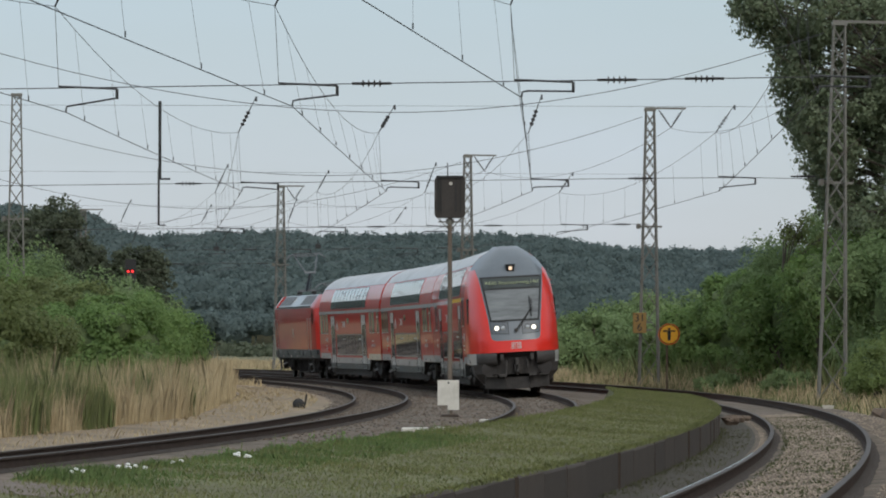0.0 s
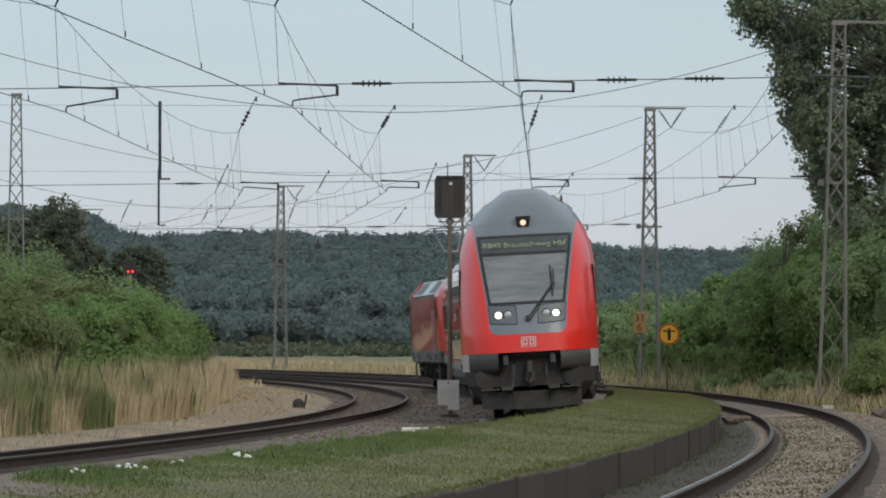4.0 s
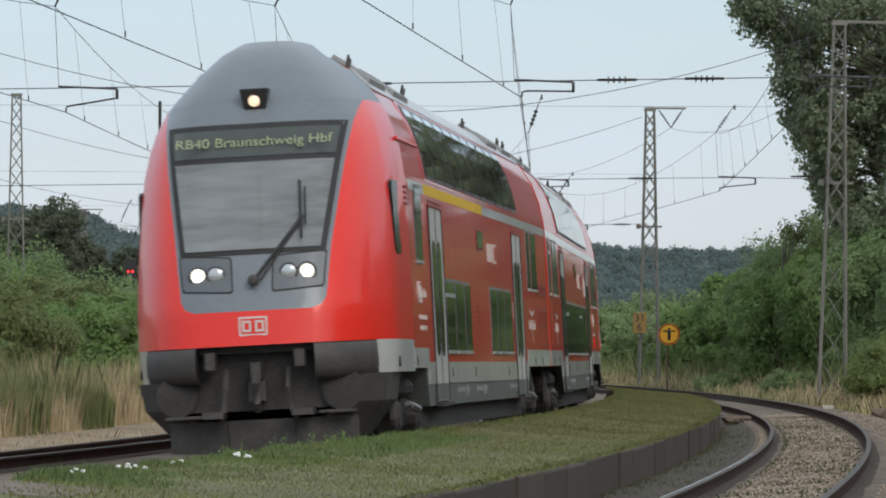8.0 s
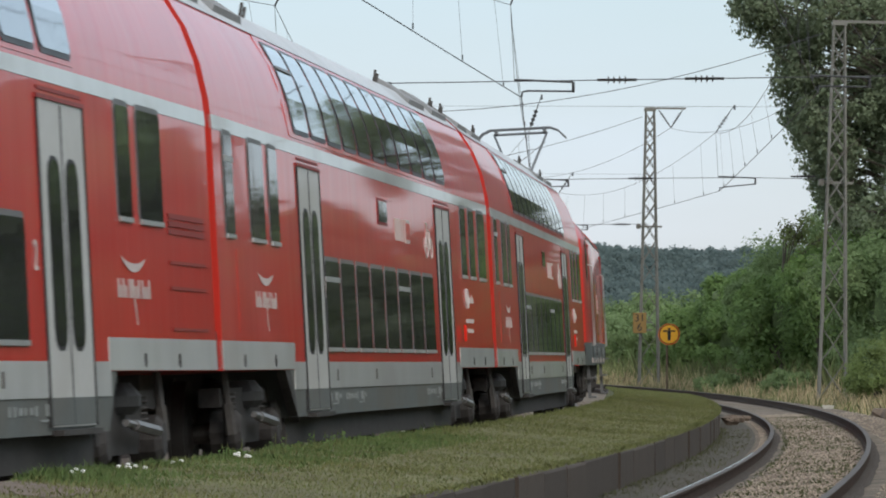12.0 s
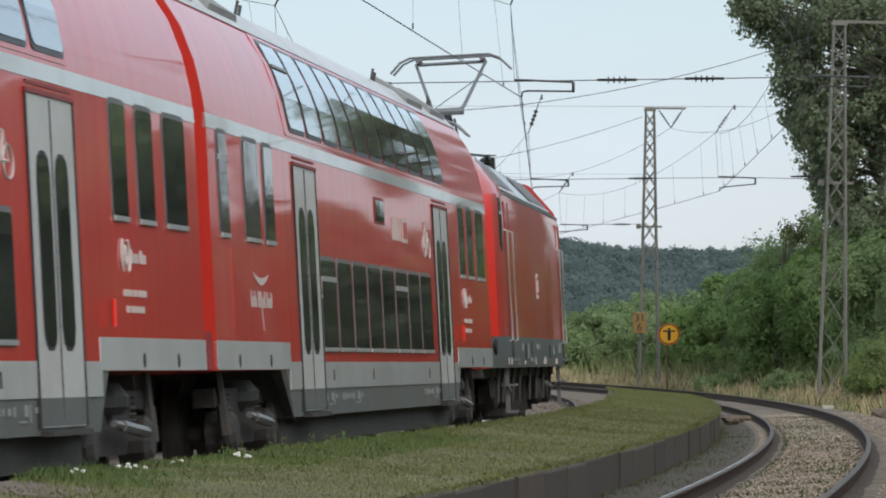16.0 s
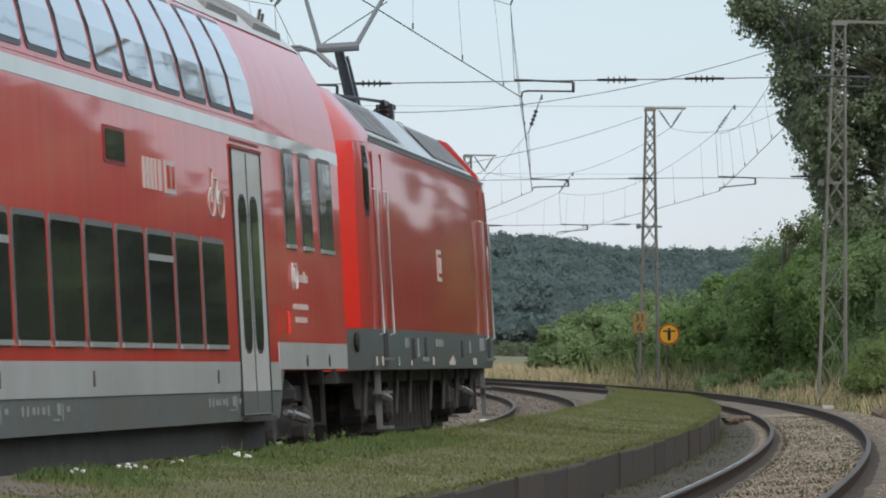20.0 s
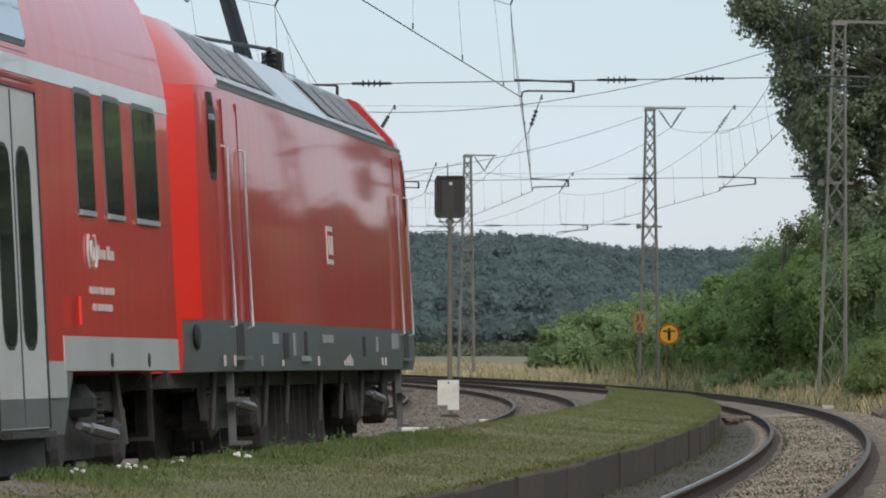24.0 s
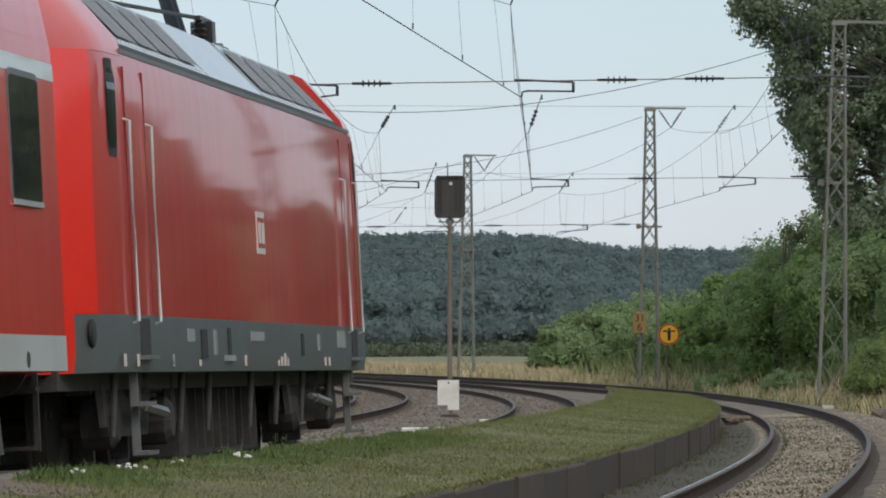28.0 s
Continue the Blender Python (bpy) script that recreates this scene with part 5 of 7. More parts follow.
def bogie(car, x, base, radius, loco=False):
    """Frame with side beams, axle boxes, springs, dampers; its wheelsets turn by themselves."""
    h = base / 2
    fr = Shape()
    for sd in (-1, 1):
        y0, y1 = sorted((sd * 0.96, sd * 1.14))
        zt = radius + 0.28
        prof = [(-h - 0.5, zt - 0.06), (-h + 0.3, zt - 0.02), (-h + 0.55, radius - 0.1), (h - 0.55, radius - 0.1), (h - 0.3, zt - 0.02), (h + 0.5, zt - 0.06), (h + 0.5, zt + 0.1), (-h - 0.5, zt + 0.1)]
        fr.loft([[(x + a, y0, z) for a, z in prof], [(x + a, y1, z) for a, z in prof]])
    fr.box(x - 0.3, x + 0.3, -0.96, 0.96, radius + 0.0, radius + 0.25)
    b = part("bogie", fr, M["under"], car, "sooty black bogie frame")
    for ax in (-h, h):
        for sd in (-1, 1):
            y0, y1 = sorted((sd * 0.98, sd * 1.26))
            part("axle_box", Shape().turned([(0.05, y0), (0.19, y0 + 0.02), (0.19, y1 - 0.05), (0.13, y1), (0.04, y1)], "y", 12, Matrix.Translation((x + ax, 0, radius))), M["under"], b)
            sp = Shape()
            for k in range(5):
                sp.turned([(0.11, radius + 0.14 + k * 0.045), (0.125, radius + 0.155 + k * 0.045), (0.11, radius + 0.17 + k * 0.045)], "z", 10, Matrix.Translation((x + ax + 0.27 * (1 if ax < 0 else -1), sd * 1.06, 0)))
            part("spring", sp, M["under_grey"], b)
            part("damper", Shape().rod((x + ax * 1.25, sd * 1.2, radius + 0.1), (x + ax * 1.28, sd * 1.16, radius + 0.52), 0.035).rod((x + ax * 1.25, sd * 1.2, radius - 0.02), (x + ax * 1.26, sd * 1.18, radius + 0.25), 0.05), M["under_grey"], b)
            part("brake_hanger", Shape().box(x + ax * 0.62 - 0.05, x + ax * 0.62 + 0.05, min(sd * 0.84, sd * 0.98), max(sd * 0.84, sd * 0.98), radius - 0.28, radius + 0.25, None), M["under"], b)
    for sd in (-1, 1):
        part("air_spring", Shape().turned([(0.24, radius + 0.2), (0.3, radius + 0.26), (0.3, radius + 0.34), (0.22, radius + 0.44)], "z", 14, Matrix.Translation((x, sd * 1.0, 0))), M["rubber"], b)
        part("yaw_damper", Shape().rod((x - 0.8, sd * 1.28, radius + 0.06), (x + 0.25, sd * 1.28, radius + 0.12), 0.045).rod((x + 0.25, sd * 1.28, radius + 0.12), (x + 0.6, sd * 1.28, radius + 0.14), 0.03), M["damper"], b, "dull metal damper")
    for ax in (-h, h):
        wheelset(car, x + ax, radius)
    return b


def bars(name, car, rows, material, side, u_right, label, y=1.39, off=0.011):
    """Unreadable writing as plain bars: rows of (u0, u1, z0, z1)."""
    for u0, u1, z0, z1 in rows:
        yy = sorted((side * (y - 0.004), side * (y + off)))
        part(name, Shape().box(u_right - u1, u_right - u0, yy[0], yy[1], z0, z1), material, car, label)


def smile_logo(car, x, u, z, side):
    """White crescent over a line of lettering bars, as on the coach sides."""
    y = side * 1.398
    top, low = [], []
    for k in range(13):
        f = -1 + 2 * k / 12
        xx = x - u - 0.72 + 0.56 * f
        zz = z + 0.02 + 0.085 * f * f
        w = 0.05 * (1 - f * f) + 0.004
        top.append((xx, y, zz + w * 0.7))
        low.append((xx, y, zz - w * 0.5))
    em = part("emblem", Shape().loft([top, low], closed=False), M["lettering"], car, "white crescent emblem")
    y0, y1 = min(y, y - 0.004 * side), max(y, y - 0.004 * side)
    uu = u
    for k, n in enumerate((4, 5, 4)):
        for j in range(n):
            tall = j == 0 or (k + j) % 3 == 2
            part("lettering_bar", Shape().box(x - uu - 0.055, x - uu, y0, y1, z - 0.2, z - (0.06 if tall else 0.11)), M["lettering"], em)
            uu += 0.105
        uu += 0.05
    part("emblem_tail", Shape().loft([[(x - u - 0.62, q, z - 0.06), (x - u - 0.68, q, z - 0.06), (x - u - 0.8, q, z - 0.4), (x - u - 0.77, q, z - 0.4)] for q in (y0, y1)]), M["lettering"], em)
    return em


def bicycle_sign(car, x, u, z, side):
    """Outline of a bicycle beside the door."""
    y = side * 1.396
    pts = [(-0.17, 0), (0, 0), (0.12, 0.2), (-0.07, 0.2), (-0.17, 0), (-0.07, 0.2), (0, 0), (0.12, 0.2), (0.17, 0), (0.12, 0.2), (0.09, 0.28), (0.16, 0.28)]
    sign = part("bicycle_sign", Shape().path([(x - u + 1.5 * a, y, z + b) for a, b in pts], 0.012, 4), M["lettering"], car, "white bicycle outline")
    for c in (-0.17, 0.17):
        part("wheel_outline", Shape().path([(x - u + 1.5 * (c + 0.115 * math.cos(a)), y, z + 0.115 * math.sin(a)) for a in np.linspace(0, 2 * math.pi, 17)], 0.011, 4), M["lettering"], sign)
    return sign


def operator_marks(car, x, u, z, side):
    """Two brackets round a ring, small bars beside it and two rows of tiny bars below."""
    y = side * 1.397
    for sg, a0 in ((-1, 125), (1, -55)):
        part("bracket_mark", Shape().path([(x - u - 0.13 + sg * 0.03 + 0.15 * math.cos(radians(a0 + 11 * k)), y, z + 0.14 * math.sin(radians(a0 + 11 * k))) for k in range(11)], 0.014, 4), M["lettering"], car, "white bracket-shaped mark")
    part("ring_mark", Shape().path([(x - u - 0.13 + 0.06 * math.cos(a), y, z + 0.07 * math.sin(a)) for a in np.linspace(0, 2 * math.pi, 13)], 0.014, 4), M["lettering"], car)
    rows = [(u + 0.38 + 0.085 * k, u + 0.44 + 0.085 * k, z - 0.05, z + (0.05 if k in (0, 5) else 0.02)) for k in range(8) if k != 4]
    rows += [(u + 0.02 + 0.07 * k, u + 0.07 + 0.07 * k, z - 0.3, z - 0.25) for k in range(14) if k not in (5, 8)]
    rows += [(u + 0.12 + 0.07 * k, u + 0.17 + 0.07 * k, z - 0.42, z - 0.37) for k in range(11) if k != 2]
    bars("lettering_bar", car, rows, M["lettering"], side, x, "small white lettering bar")


def roof_top(car, x, u0, u1):
    rings = []
    for u in (u0, u1):
        r = []
        for z, y in PROFILE[5:]:
            r.append((x - u, y + 0.006, z + 0.006))
        full = r + [(a, -b, c) for a, b, c in reversed(r[:-1])]
        rings.append(full)
    sh = Shape().loft(rings, closed=False)
    roof = part("roof", sh, M["roof"], car, "light grey weathered roof", smooth=True)
    for u in (u0 + 1.6, u0 + 4.5, u1 - 4.5, u1 - 1.6):
        part("roof_vent", Shape().loft([[(x - u - 1.0, 0.55, 4.47), (x - u + 1.0, 0.55, 4.47), (x - u + 1.0, 0.98, 4.16), (x - u - 1.0, 0.98, 4.16)], [(x - u - 0.9, 0.6, 4.53), (x - u + 0.9, 0.6, 4.53), (x - u + 0.9, 0.99, 4.24), (x - u - 0.9, 0.99, 4.24)]]), M["roof_vent"], roof)
    for u in (u0 + 0.5, u0 + 7.2, u1 - 7.2, u1 - 0.5):
        part("lifting_eye", Shape().rod((x - u, 0.77, 4.3), (x - u - 0.05, 0.8, 4.46), 0.016).rod((x - u + 0.1, 0.75, 4.3), (x - u + 0.07, 0.79, 4.5), 0.016), M["under_grey"], roof)
    return roof


def coach_shell(car, x, u0, u1):
    """Red upper shell, white strips, lower body between the bogies, roof."""
    half = [(z, y) for z, y in PROFILE]
    ring = lambda u, s=1.0: [(x - u, y * s, z) for z, y in half] + [(x - u, -y * s, z) for z, y in reversed(half[:-1])]
    part("body", Shape().loft([ring(u0), ring(u1)]), M["red"], car, "red painted double-deck shell", angle=30)
    low = Shape().loft([[(x - a, sd * 1.385, 0.99), (x - b, sd * 1.385, 0.99), (x - c, sd * 1.375, 0.55), (x - e, sd * 1.375, 0.55)] for sd in (-1, 1) for a, b, c, e in [(4.7, 26.8 - 4.7, 26.8 - 5.1, 5.1)]])
    part("lower_body", low, M["grey_skirt"], car, "grey dusty lower skirt")
    part("underframe", Shape().box(x - (26.8 - 5.2), x - 5.2, -1.25, 1.25, 0.3, 0.56).box(x - u1 + 0.2, x - u0 - 0.2, -0.6, 0.6, 0.75, 0.99), M["under"], car)
    for sd in (-1, 1):
        w = Shape()
        pane(w, x - (26.8 - 5.0), x - 5.0, 0.8, 1.05, 0.0, 0.005, sd, prof=[(0, 1.385), (0.98, 1.386), (1.0, 1.39), (4, 1.39)])
        pane(w, x - 5.05, x - u0, 0.985, 1.225, 0.0, 0.006, sd)
        pane(w, x - u1, x - (26.8 - 5.05), 0.985, 1.225, 0.0, 0.006, sd)
        part("sill_stripe", w, M["white_band"], car, "pale grey stripe above the skirt")
        part("bogie_fender", Shape().loft([[(x - a, sd * 1.3, 0.99), (x - b, sd * 1.3, 0.99), (x - c, sd * 1.3, 0.5)] for a, b, c in ((4.3, 4.75, 5.2),)] + [[(x - 4.3, sd * 1.384, 0.99), (x - 4.75, sd * 1.384, 0.99), (x - 5.2, sd * 1.384, 0.5)]]), M["under"], car)
    return car


def upper_windows(car, x, u0, n, pitch, side):
    band = part("window_band", pane(Shape(), x - (u0 + n * pitch) - 0.08, x - u0 + 0.3, 3.12, 4.07, 0.12, 0.006, side), M["red"], car, "red pillars between the upper windows")
    for k in range(n):
        a = u0 + k * pitch + 0.1
        fr = part("upper_window", pane(Shape(), x - a - pitch + 0.16, x - a + 0.04, 3.16, 4.03, 0.1, 0.012, side, tilt=0.0), M["frame_black"], band)
        part("pane", pane(Shape(), x - a - pitch + 0.21, x - a - 0.01, 3.2, 3.99, 0.08, 0.02, side), M["glass_upper"], fr)
        if k == 0:
            part("transom", pane(Shape(), x - a - pitch + 0.21, x - a - 0.01, 3.76, 3.79, 0.0, 0.025, side), M["alu_dark"], fr)
    return band


def side_band(car, x, u0, u1, side, material="white_band", label="pale grey band under the upper windows"):
    return part("band", pane(Shape(), x - u1, x - u0, 2.965, 3.085, 0.0, 0.005, side), M[material], car, label)


def gangway(car, x, u):
    """Bellows between two cars."""
    sh = Shape()
    rings = []
    for k in range(9):
        s = 0.0 if k % 2 else 0.05
        a = x - u + 0.48 - 0.64 * k / 8
        rings.append([(a, 0.78 - s, 1.0), (a, 0.78 - s, 3.0), (a, 0.62 - s, 3.2 - s), (a, -0.62 + s, 3.2 - s), (a, -0.78 + s, 3.0), (a, -0.78 + s, 1.0)])
    sh.loft(rings)
    part("gangway_bellows", sh, M["rubber"], car)
    part("coupling", Shape().box(x - u - 0.35, x - u + 0.3, -0.12, 0.12, 0.85, 1.05).box(x - u - 0.05, x - u + 0.05, 0.5, 0.72, 0.75, 1.0).box(x - u - 0.05, x - u + 0.05, -0.72, -0.5, 0.75, 1.0), M["under"], car)
    for sd in (-1, 1):
        part("end_flap", Shape().loft([[(x - u + 0.12, sd * 1.2, 0.99), (x - u + 0.12, sd * 1.36, 0.99), (x - u + 0.05, sd * 1.36, 1.3), (x - u + 0.05, sd * 1.2, 1.3)], [(x - u - 0.12, sd * 1.2, 0.99), (x - u - 0.12, sd * 1.36, 0.99), (x - u - 0.05, sd * 1.36, 1.3), (x - u - 0.05, sd * 1.2, 1.3)]]), M["red_dark"], car)


def side_text(body, size, parent, x, u, z, side, material):
    m = Matrix.Translation((x - u, side * 1.4, z)) @ (Matrix.Rotation(math.pi, 4, "Z") if side > 0 else Matrix.Identity(4)) @ Matrix.Rotation(math.pi / 2, 4, "X")
    return add_text("numeral", body, size, material, parent, m)


def regio_marks(car, x, u, side):
    rows = [(u + 0.19 * k, u + 0.19 * k + (0.095 if k != 3 else 0.05), 2.37, 2.61) for k in range(5)]
    bars("lettering_bar", car, rows + [(u + 1.05, u + 1.55, 2.36, 2.62)], M["lettering"], side, x, "white lettering bar")
    bars("lettering_inlay", car, [(u + 1.1, u + 1.28, 2.4, 2.58), (u + 1.34, u + 1.5, 2.4, 2.58)], M["red"], side, x, "", off=0.014)


def small_fittings(car, x, side, marks):
    """Handles, jacking plates, lettering along the skirt and sill."""
    for u in marks:
        for k, (w, lo, hi) in enumerate(((0.06, 0.68, 0.75), (0.06, 0.68, 0.75), (0.1, 0.69, 0.74), (0.05, 0.69, 0.74), (0.09, 0.69, 0.74), (0.06, 0.68, 0.75), (0.25, 0.64, 0.655), (0.12, 0.68, 0.76), (0.03, 0.64, 0.76), (0.1, 0.7, 0.74))):
            a = u + 0.19 * k
            part("skirt_lettering", Shape().box(x - a - w, x - a, min(side * 1.38, side * 1.386), max(side * 1.38, side * 1.386), lo, hi), M["faded_print"], car)
    for u in (1.5, 3.6, 23.6, 25.2):
        part("jack_plate", Shape().turned([(0.02, 1.385), (0.055, 1.388), (0.055, 1.402), (0.02, 1.405)], "y", 10, Matrix.Translation((x - u, 0, 1.06)) @ (Matrix.Identity(4) if side > 0 else Matrix.Rotation(math.pi, 4, "Z"))), M["under"], car)
    for u in (8.4, 12.0, 18.0):
        part("sill_latch", Shape().box(x - u - 0.03, x - u + 0.03, min(side * 1.38, side * 1.4), max(side * 1.38, side * 1.4), 0.87, 0.98, None), M["under_grey"], car)


def coach_side(car, x, side):
    side_band(car, x, 0.15, 26.6, side)
    for a, b, s in ((0.72, 1.25, 2.72), (2.35, 3.28, None), (3.7, 4.3, None), (22.58, 23.2, None), (23.72, 24.4, None), (24.98, 25.95, None)):
        window(car, x, "window", a, b, 2.12, 2.94, side, split=s)
    double_door(car, x, 5.87, 7.6, 0.6, 2.86, side)
    double_door(car, x, 19.32, 21.05, 0.6, 2.86, side)
    for k in range(8):
        a = 7.74 + 1.385 * k
        window(car, x, "lower_window", a, a + 1.16, 1.19, 2.02, side, split=1.82 if k in (0, 5) else None)
    upper_windows(car, x, 5.75, 11, 1.386, side)
    sg = part("vent_sign", pane(Shape(), x - 13.85, x - 12.9, 2.5, 2.78, 0.02, 0.008, side), M["red_dark"], car)
    part("sign_glass", pane(Shape(), x - 13.78, x - 12.97, 2.53, 2.75, 0.02, 0.014, side), M["glass_dark"], sg)
    regio_marks(car, x, 14.65, side)
    smile_logo(car, x, 2.45, 1.72, side)
    bicycle_sign(car, x, 18.35, 2.36, side)
    operator_marks(car, x, 22.85, 1.83, side)
    side_text("2", 0.3, car, x, 7.68, 1.75, side, M["lettering"])
    part("end_handle", Shape().rod((x - 22.2, side * 1.43, 1.3), (x - 22.2, side * 1.43, 1.5), 0.02), M["red_lit"], car)
    part("service_hatch", pane(Shape(), x - 2.0, x - 1.3, 1.3, 2.0, 0.03, 0.004, side), M["red"], car)
    small_fittings(car, x, side, (6.9, 9.2, 17.5))


def build_coach():
    car = thing("coach", "red double-deck coach with pale grey doors on the track", "train coach", "cars of the train")
    x = 13.4
    coach_shell(car, x, 0.15, 26.6)
    roof_top(car, x, 0.15, 26.6)
    for sd in (1, -1):
        coach_side(car, x, sd)
    bogie(car, 10.0, 2.5, 0.46)
    bogie(car, -10.0, 2.5, 0.46)
    gangway(car, x, 0.0)
    return car


# cab car nose: depth u of the front face by height, half width of the grey mask
def nose_u(y, z):
    base = float(np.interp(z, [0.95, 1.3, 1.67, 2.3, 3.2, 3.65, 4.0, 4.3, 4.5, 4.63], [0.18, 0.06, 0.1, 0.33, 0.82, 1.12, 1.42, 1.78, 2.15, 2.7]))
    hw = max(0.05, nose_hw(z))
    r = min(1.0, abs(y) / hw)
    return base + 0.16 * r ** 2 + (1.15 - 0.1 * (z - 1)) * r ** 5


def nose_hw(z):
    return float(np.interp(z, [0.95, 1.3, 2.0, 3.0, 3.3, 3.6, 3.9, 4.15, 4.35, 4.5, 4.59, 4.63], [1.38, 1.39, 1.375, 1.33, 1.285, 1.215, 1.07, 0.88, 0.705, 0.555, 0.45, 0.39]))


def mask_hw(z):
    return float(np.interp(z, [1.66, 1.7, 1.78, 2.3, 3.3, 3.65, 3.92], [0.62, 0.72, 0.77, 0.82, 0.96, 1.01, 1.057]))


def nose_patch(x, zs, y_of, n, off=0.0):
    """Rows over the nose between -y_of(z) and y_of(z)."""
    rows = []
    for z in zs:
        w = y_of(z)
        rows.append([(x - nose_u(w * k / n, z) + off, w * k / n, z) for k in range(-n, n + 1)])
    return rows


def build_cab_car():
    car = thing("cab_car", "red double-deck cab car with grey front and lit headlamps", "train cab car", "cars of the train")
    x = 13.91
    half = [(z, y) for z, y in PROFILE]
    ring = lambda u: [(x - u, y, z) for z, y in half] + [(x - u, -y, z) for z, y in reversed(half[:-1])]
    part("body", Shape().loft([ring(3.3), ring(27.1)]), M["red"], car, "red painted double-deck shell", angle=30)
    # cheeks: from the rim of the face back to the straight body
    zs_red = [0.95, 1.15, 1.3, 1.5, 1.66] + [1.7, 1.78, 2.0, 2.3, 2.6, 2.9, 3.2, 3.45, 3.65, 3.8, 3.92]
    for sd in (1, -1):
        sh = Shape()
        rows = []
        for z in zs_red:
            m0 = mask_hw(z)
            row = [(x - nose_u(m0 + (nose_hw(z) - m0) * k / 14, z), sd * (m0 + (nose_hw(z) - m0) * k / 14), z) for k in range(15)]
            ue, he = nose_u(nose_hw(z), z), nose_hw(z)
            for t in (0.3, 0.65, 1.0):
                row.append((x - (ue + (3.32 - ue) * t), sd * (he + (half_width(max(z, 0.98)) + 0.004 - he) * (1 - (1 - t) ** 2)), z))
            rows.append(row)
        sh.loft(rows[2:], closed=False)
        part("nose_cheek", sh, M["red_lit"], car, "bright red rounded nose side", smooth=True)
        side = Shape().loft([r[11:] for r in rows[:3]], closed=False)
        part("nose_sill", side, M["white_band"], car, smooth=True)
    part("chin", Shape().loft(nose_patch(x, [1.3, 1.5, 1.66], mask_hw, 12), closed=False), M["red_lit"], car, "bright red chin under the mask", smooth=True)
    zs_mask = [1.66, 1.7, 1.78, 1.9, 2.1, 2.3, 2.6, 2.9, 3.2, 3.45, 3.65, 3.8, 3.92]
    part("mask", Shape().loft(nose_patch(x, zs_mask, mask_hw, 12), closed=False), M["grey_front"], car, "grey front mask", smooth=True)
    zs_cap = [3.92, 4.0, 4.1, 4.2, 4.3, 4.4, 4.5, 4.56, 4.6, 4.63]
    cap_rows = []
    for z in zs_cap:
        w = nose_hw(z)
        row = [(x - nose_u(w * k / 14, z), w * k / 14, z) for k in range(-14, 15)]
        he = half_width(z) if z < 4.5 else w
        z_end = z if z < 4.5 else float(np.interp(-w, [-p[1] for p in PROFILE[3:]], [p[0] for p in PROFILE[3:]])) + 0.01
        ue = row[0][0]
        left, right = [], []
        for t in (0.33, 0.66, 1.0):
            xx = ue + (x - 3.32 - ue) * t
            yy = w + (he + 0.004 - w) * t
            zz = z + (z_end - z) * t + 0.002
            left.append((xx, -yy, zz))
            right.append((xx, yy, zz))
        cap_rows.append(list(reversed(left)) + row + right)
    part("roof_cap", Shape().loft(cap_rows, closed=False), M["grey_front"], car, "grey roof cap over the cab", smooth=True)
    roof_top(car, x, 3.33, 27.1)
    # windscreen and destination display behind one dark frame
    edge = lambda z: float(np.interp(z, [2.26, 3.3, 3.67], [0.77, 0.92, 0.97]))
    fr = part("windscreen_frame", Shape().loft(nose_patch(x, list(np.linspace(2.26, 3.67, 12)), edge, 12, 0.012), closed=False), M["rubber"], car, "black windscreen surround", smooth=True)
    part("windscreen", Shape().loft(nose_patch(x, list(np.linspace(2.31, 3.25, 10)), lambda z: edge(z) - 0.06, 12, 0.02), closed=False), M["windscreen"], fr, "large windscreen, reflection put into its pale colour", smooth=True)
    part("destination_display", Shape().loft(nose_patch(x, list(np.linspace(3.31, 3.61, 5)), lambda z: edge(z) - 0.06, 12, 0.02), closed=False), M["display"], fr, "dark display with yellow-green letters", smooth=True)
    tilt = math.atan2(nose_u(0, 3.55) - nose_u(0, 3.35), 0.2)
    tm = Matrix.Translation((x - nose_u(0, 3.46) + 0.03, 0.0, 3.465)) @ Matrix.Rotation(-tilt, 4, "Y") @ Matrix.Rotation(math.pi / 2, 4, "Z") @ Matrix.Rotation(math.pi / 2, 4, "X")
    add_text("display_text", "RB40 Braunschweig Hbf", 0.172, M["led"], fr, tm, 0.001)
    # headlamps
    for sd in (-1, 1):
        rows = []
        rim = []
        for z in (1.87, 1.9, 2.0, 2.12, 2.2, 2.225):
            i = 0.02 if z in (1.87, 2.225) else 0.0
            lo, hi = 0.215 + 0.05 * (z - 1.87) + i, 0.735 + 0.1 * (z - 1.87) - i
            up = lambda yy: z + 0.06 * (yy - 0.28)
            rows.append([(x - nose_u(yy, up(yy)) + 0.012, sd * yy, up(yy)) for yy in np.linspace(lo, hi, 7)])
            e = 0.016 if z > 2.1 else -0.016 if z < 1.95 else 0.0
            rim.append([(x - nose_u(yy, up(yy) + e) + 0.006, sd * yy, up(yy) + e) for yy in np.linspace(lo - 0.016, hi + 0.016, 7)])
        part("panel_joint", Shape().loft(rim, closed=False), M["rubber"], car)
        hous = part("headlamp_housing", Shape().loft(rows, closed=False), M["lamp_housing"], car, "dark grey headlamp panel")
        for yy, mt, nm in ((0.575, "lamp_lens", "headlamp"), (0.385, "lamp_off", "tail_lamp")):
            m = Matrix.Translation((x - nose_u(yy, 2.05) - 0.01, sd * yy, 2.05))
            part("lamp_ring", Shape().turned([(0.1, 0.0), (0.1, 0.03), (0.085, 0.035)], "x", 20, m), M["rubber"], hous)
            part(nm, Shape().turned([(0.082, 0.0), (0.08, 0.035), (0.05, 0.05), (0.015, 0.055)], "x", 20, m), M[mt], hous, "lit white headlamp" if mt == "lamp_lens" else "unlit clear lamp")
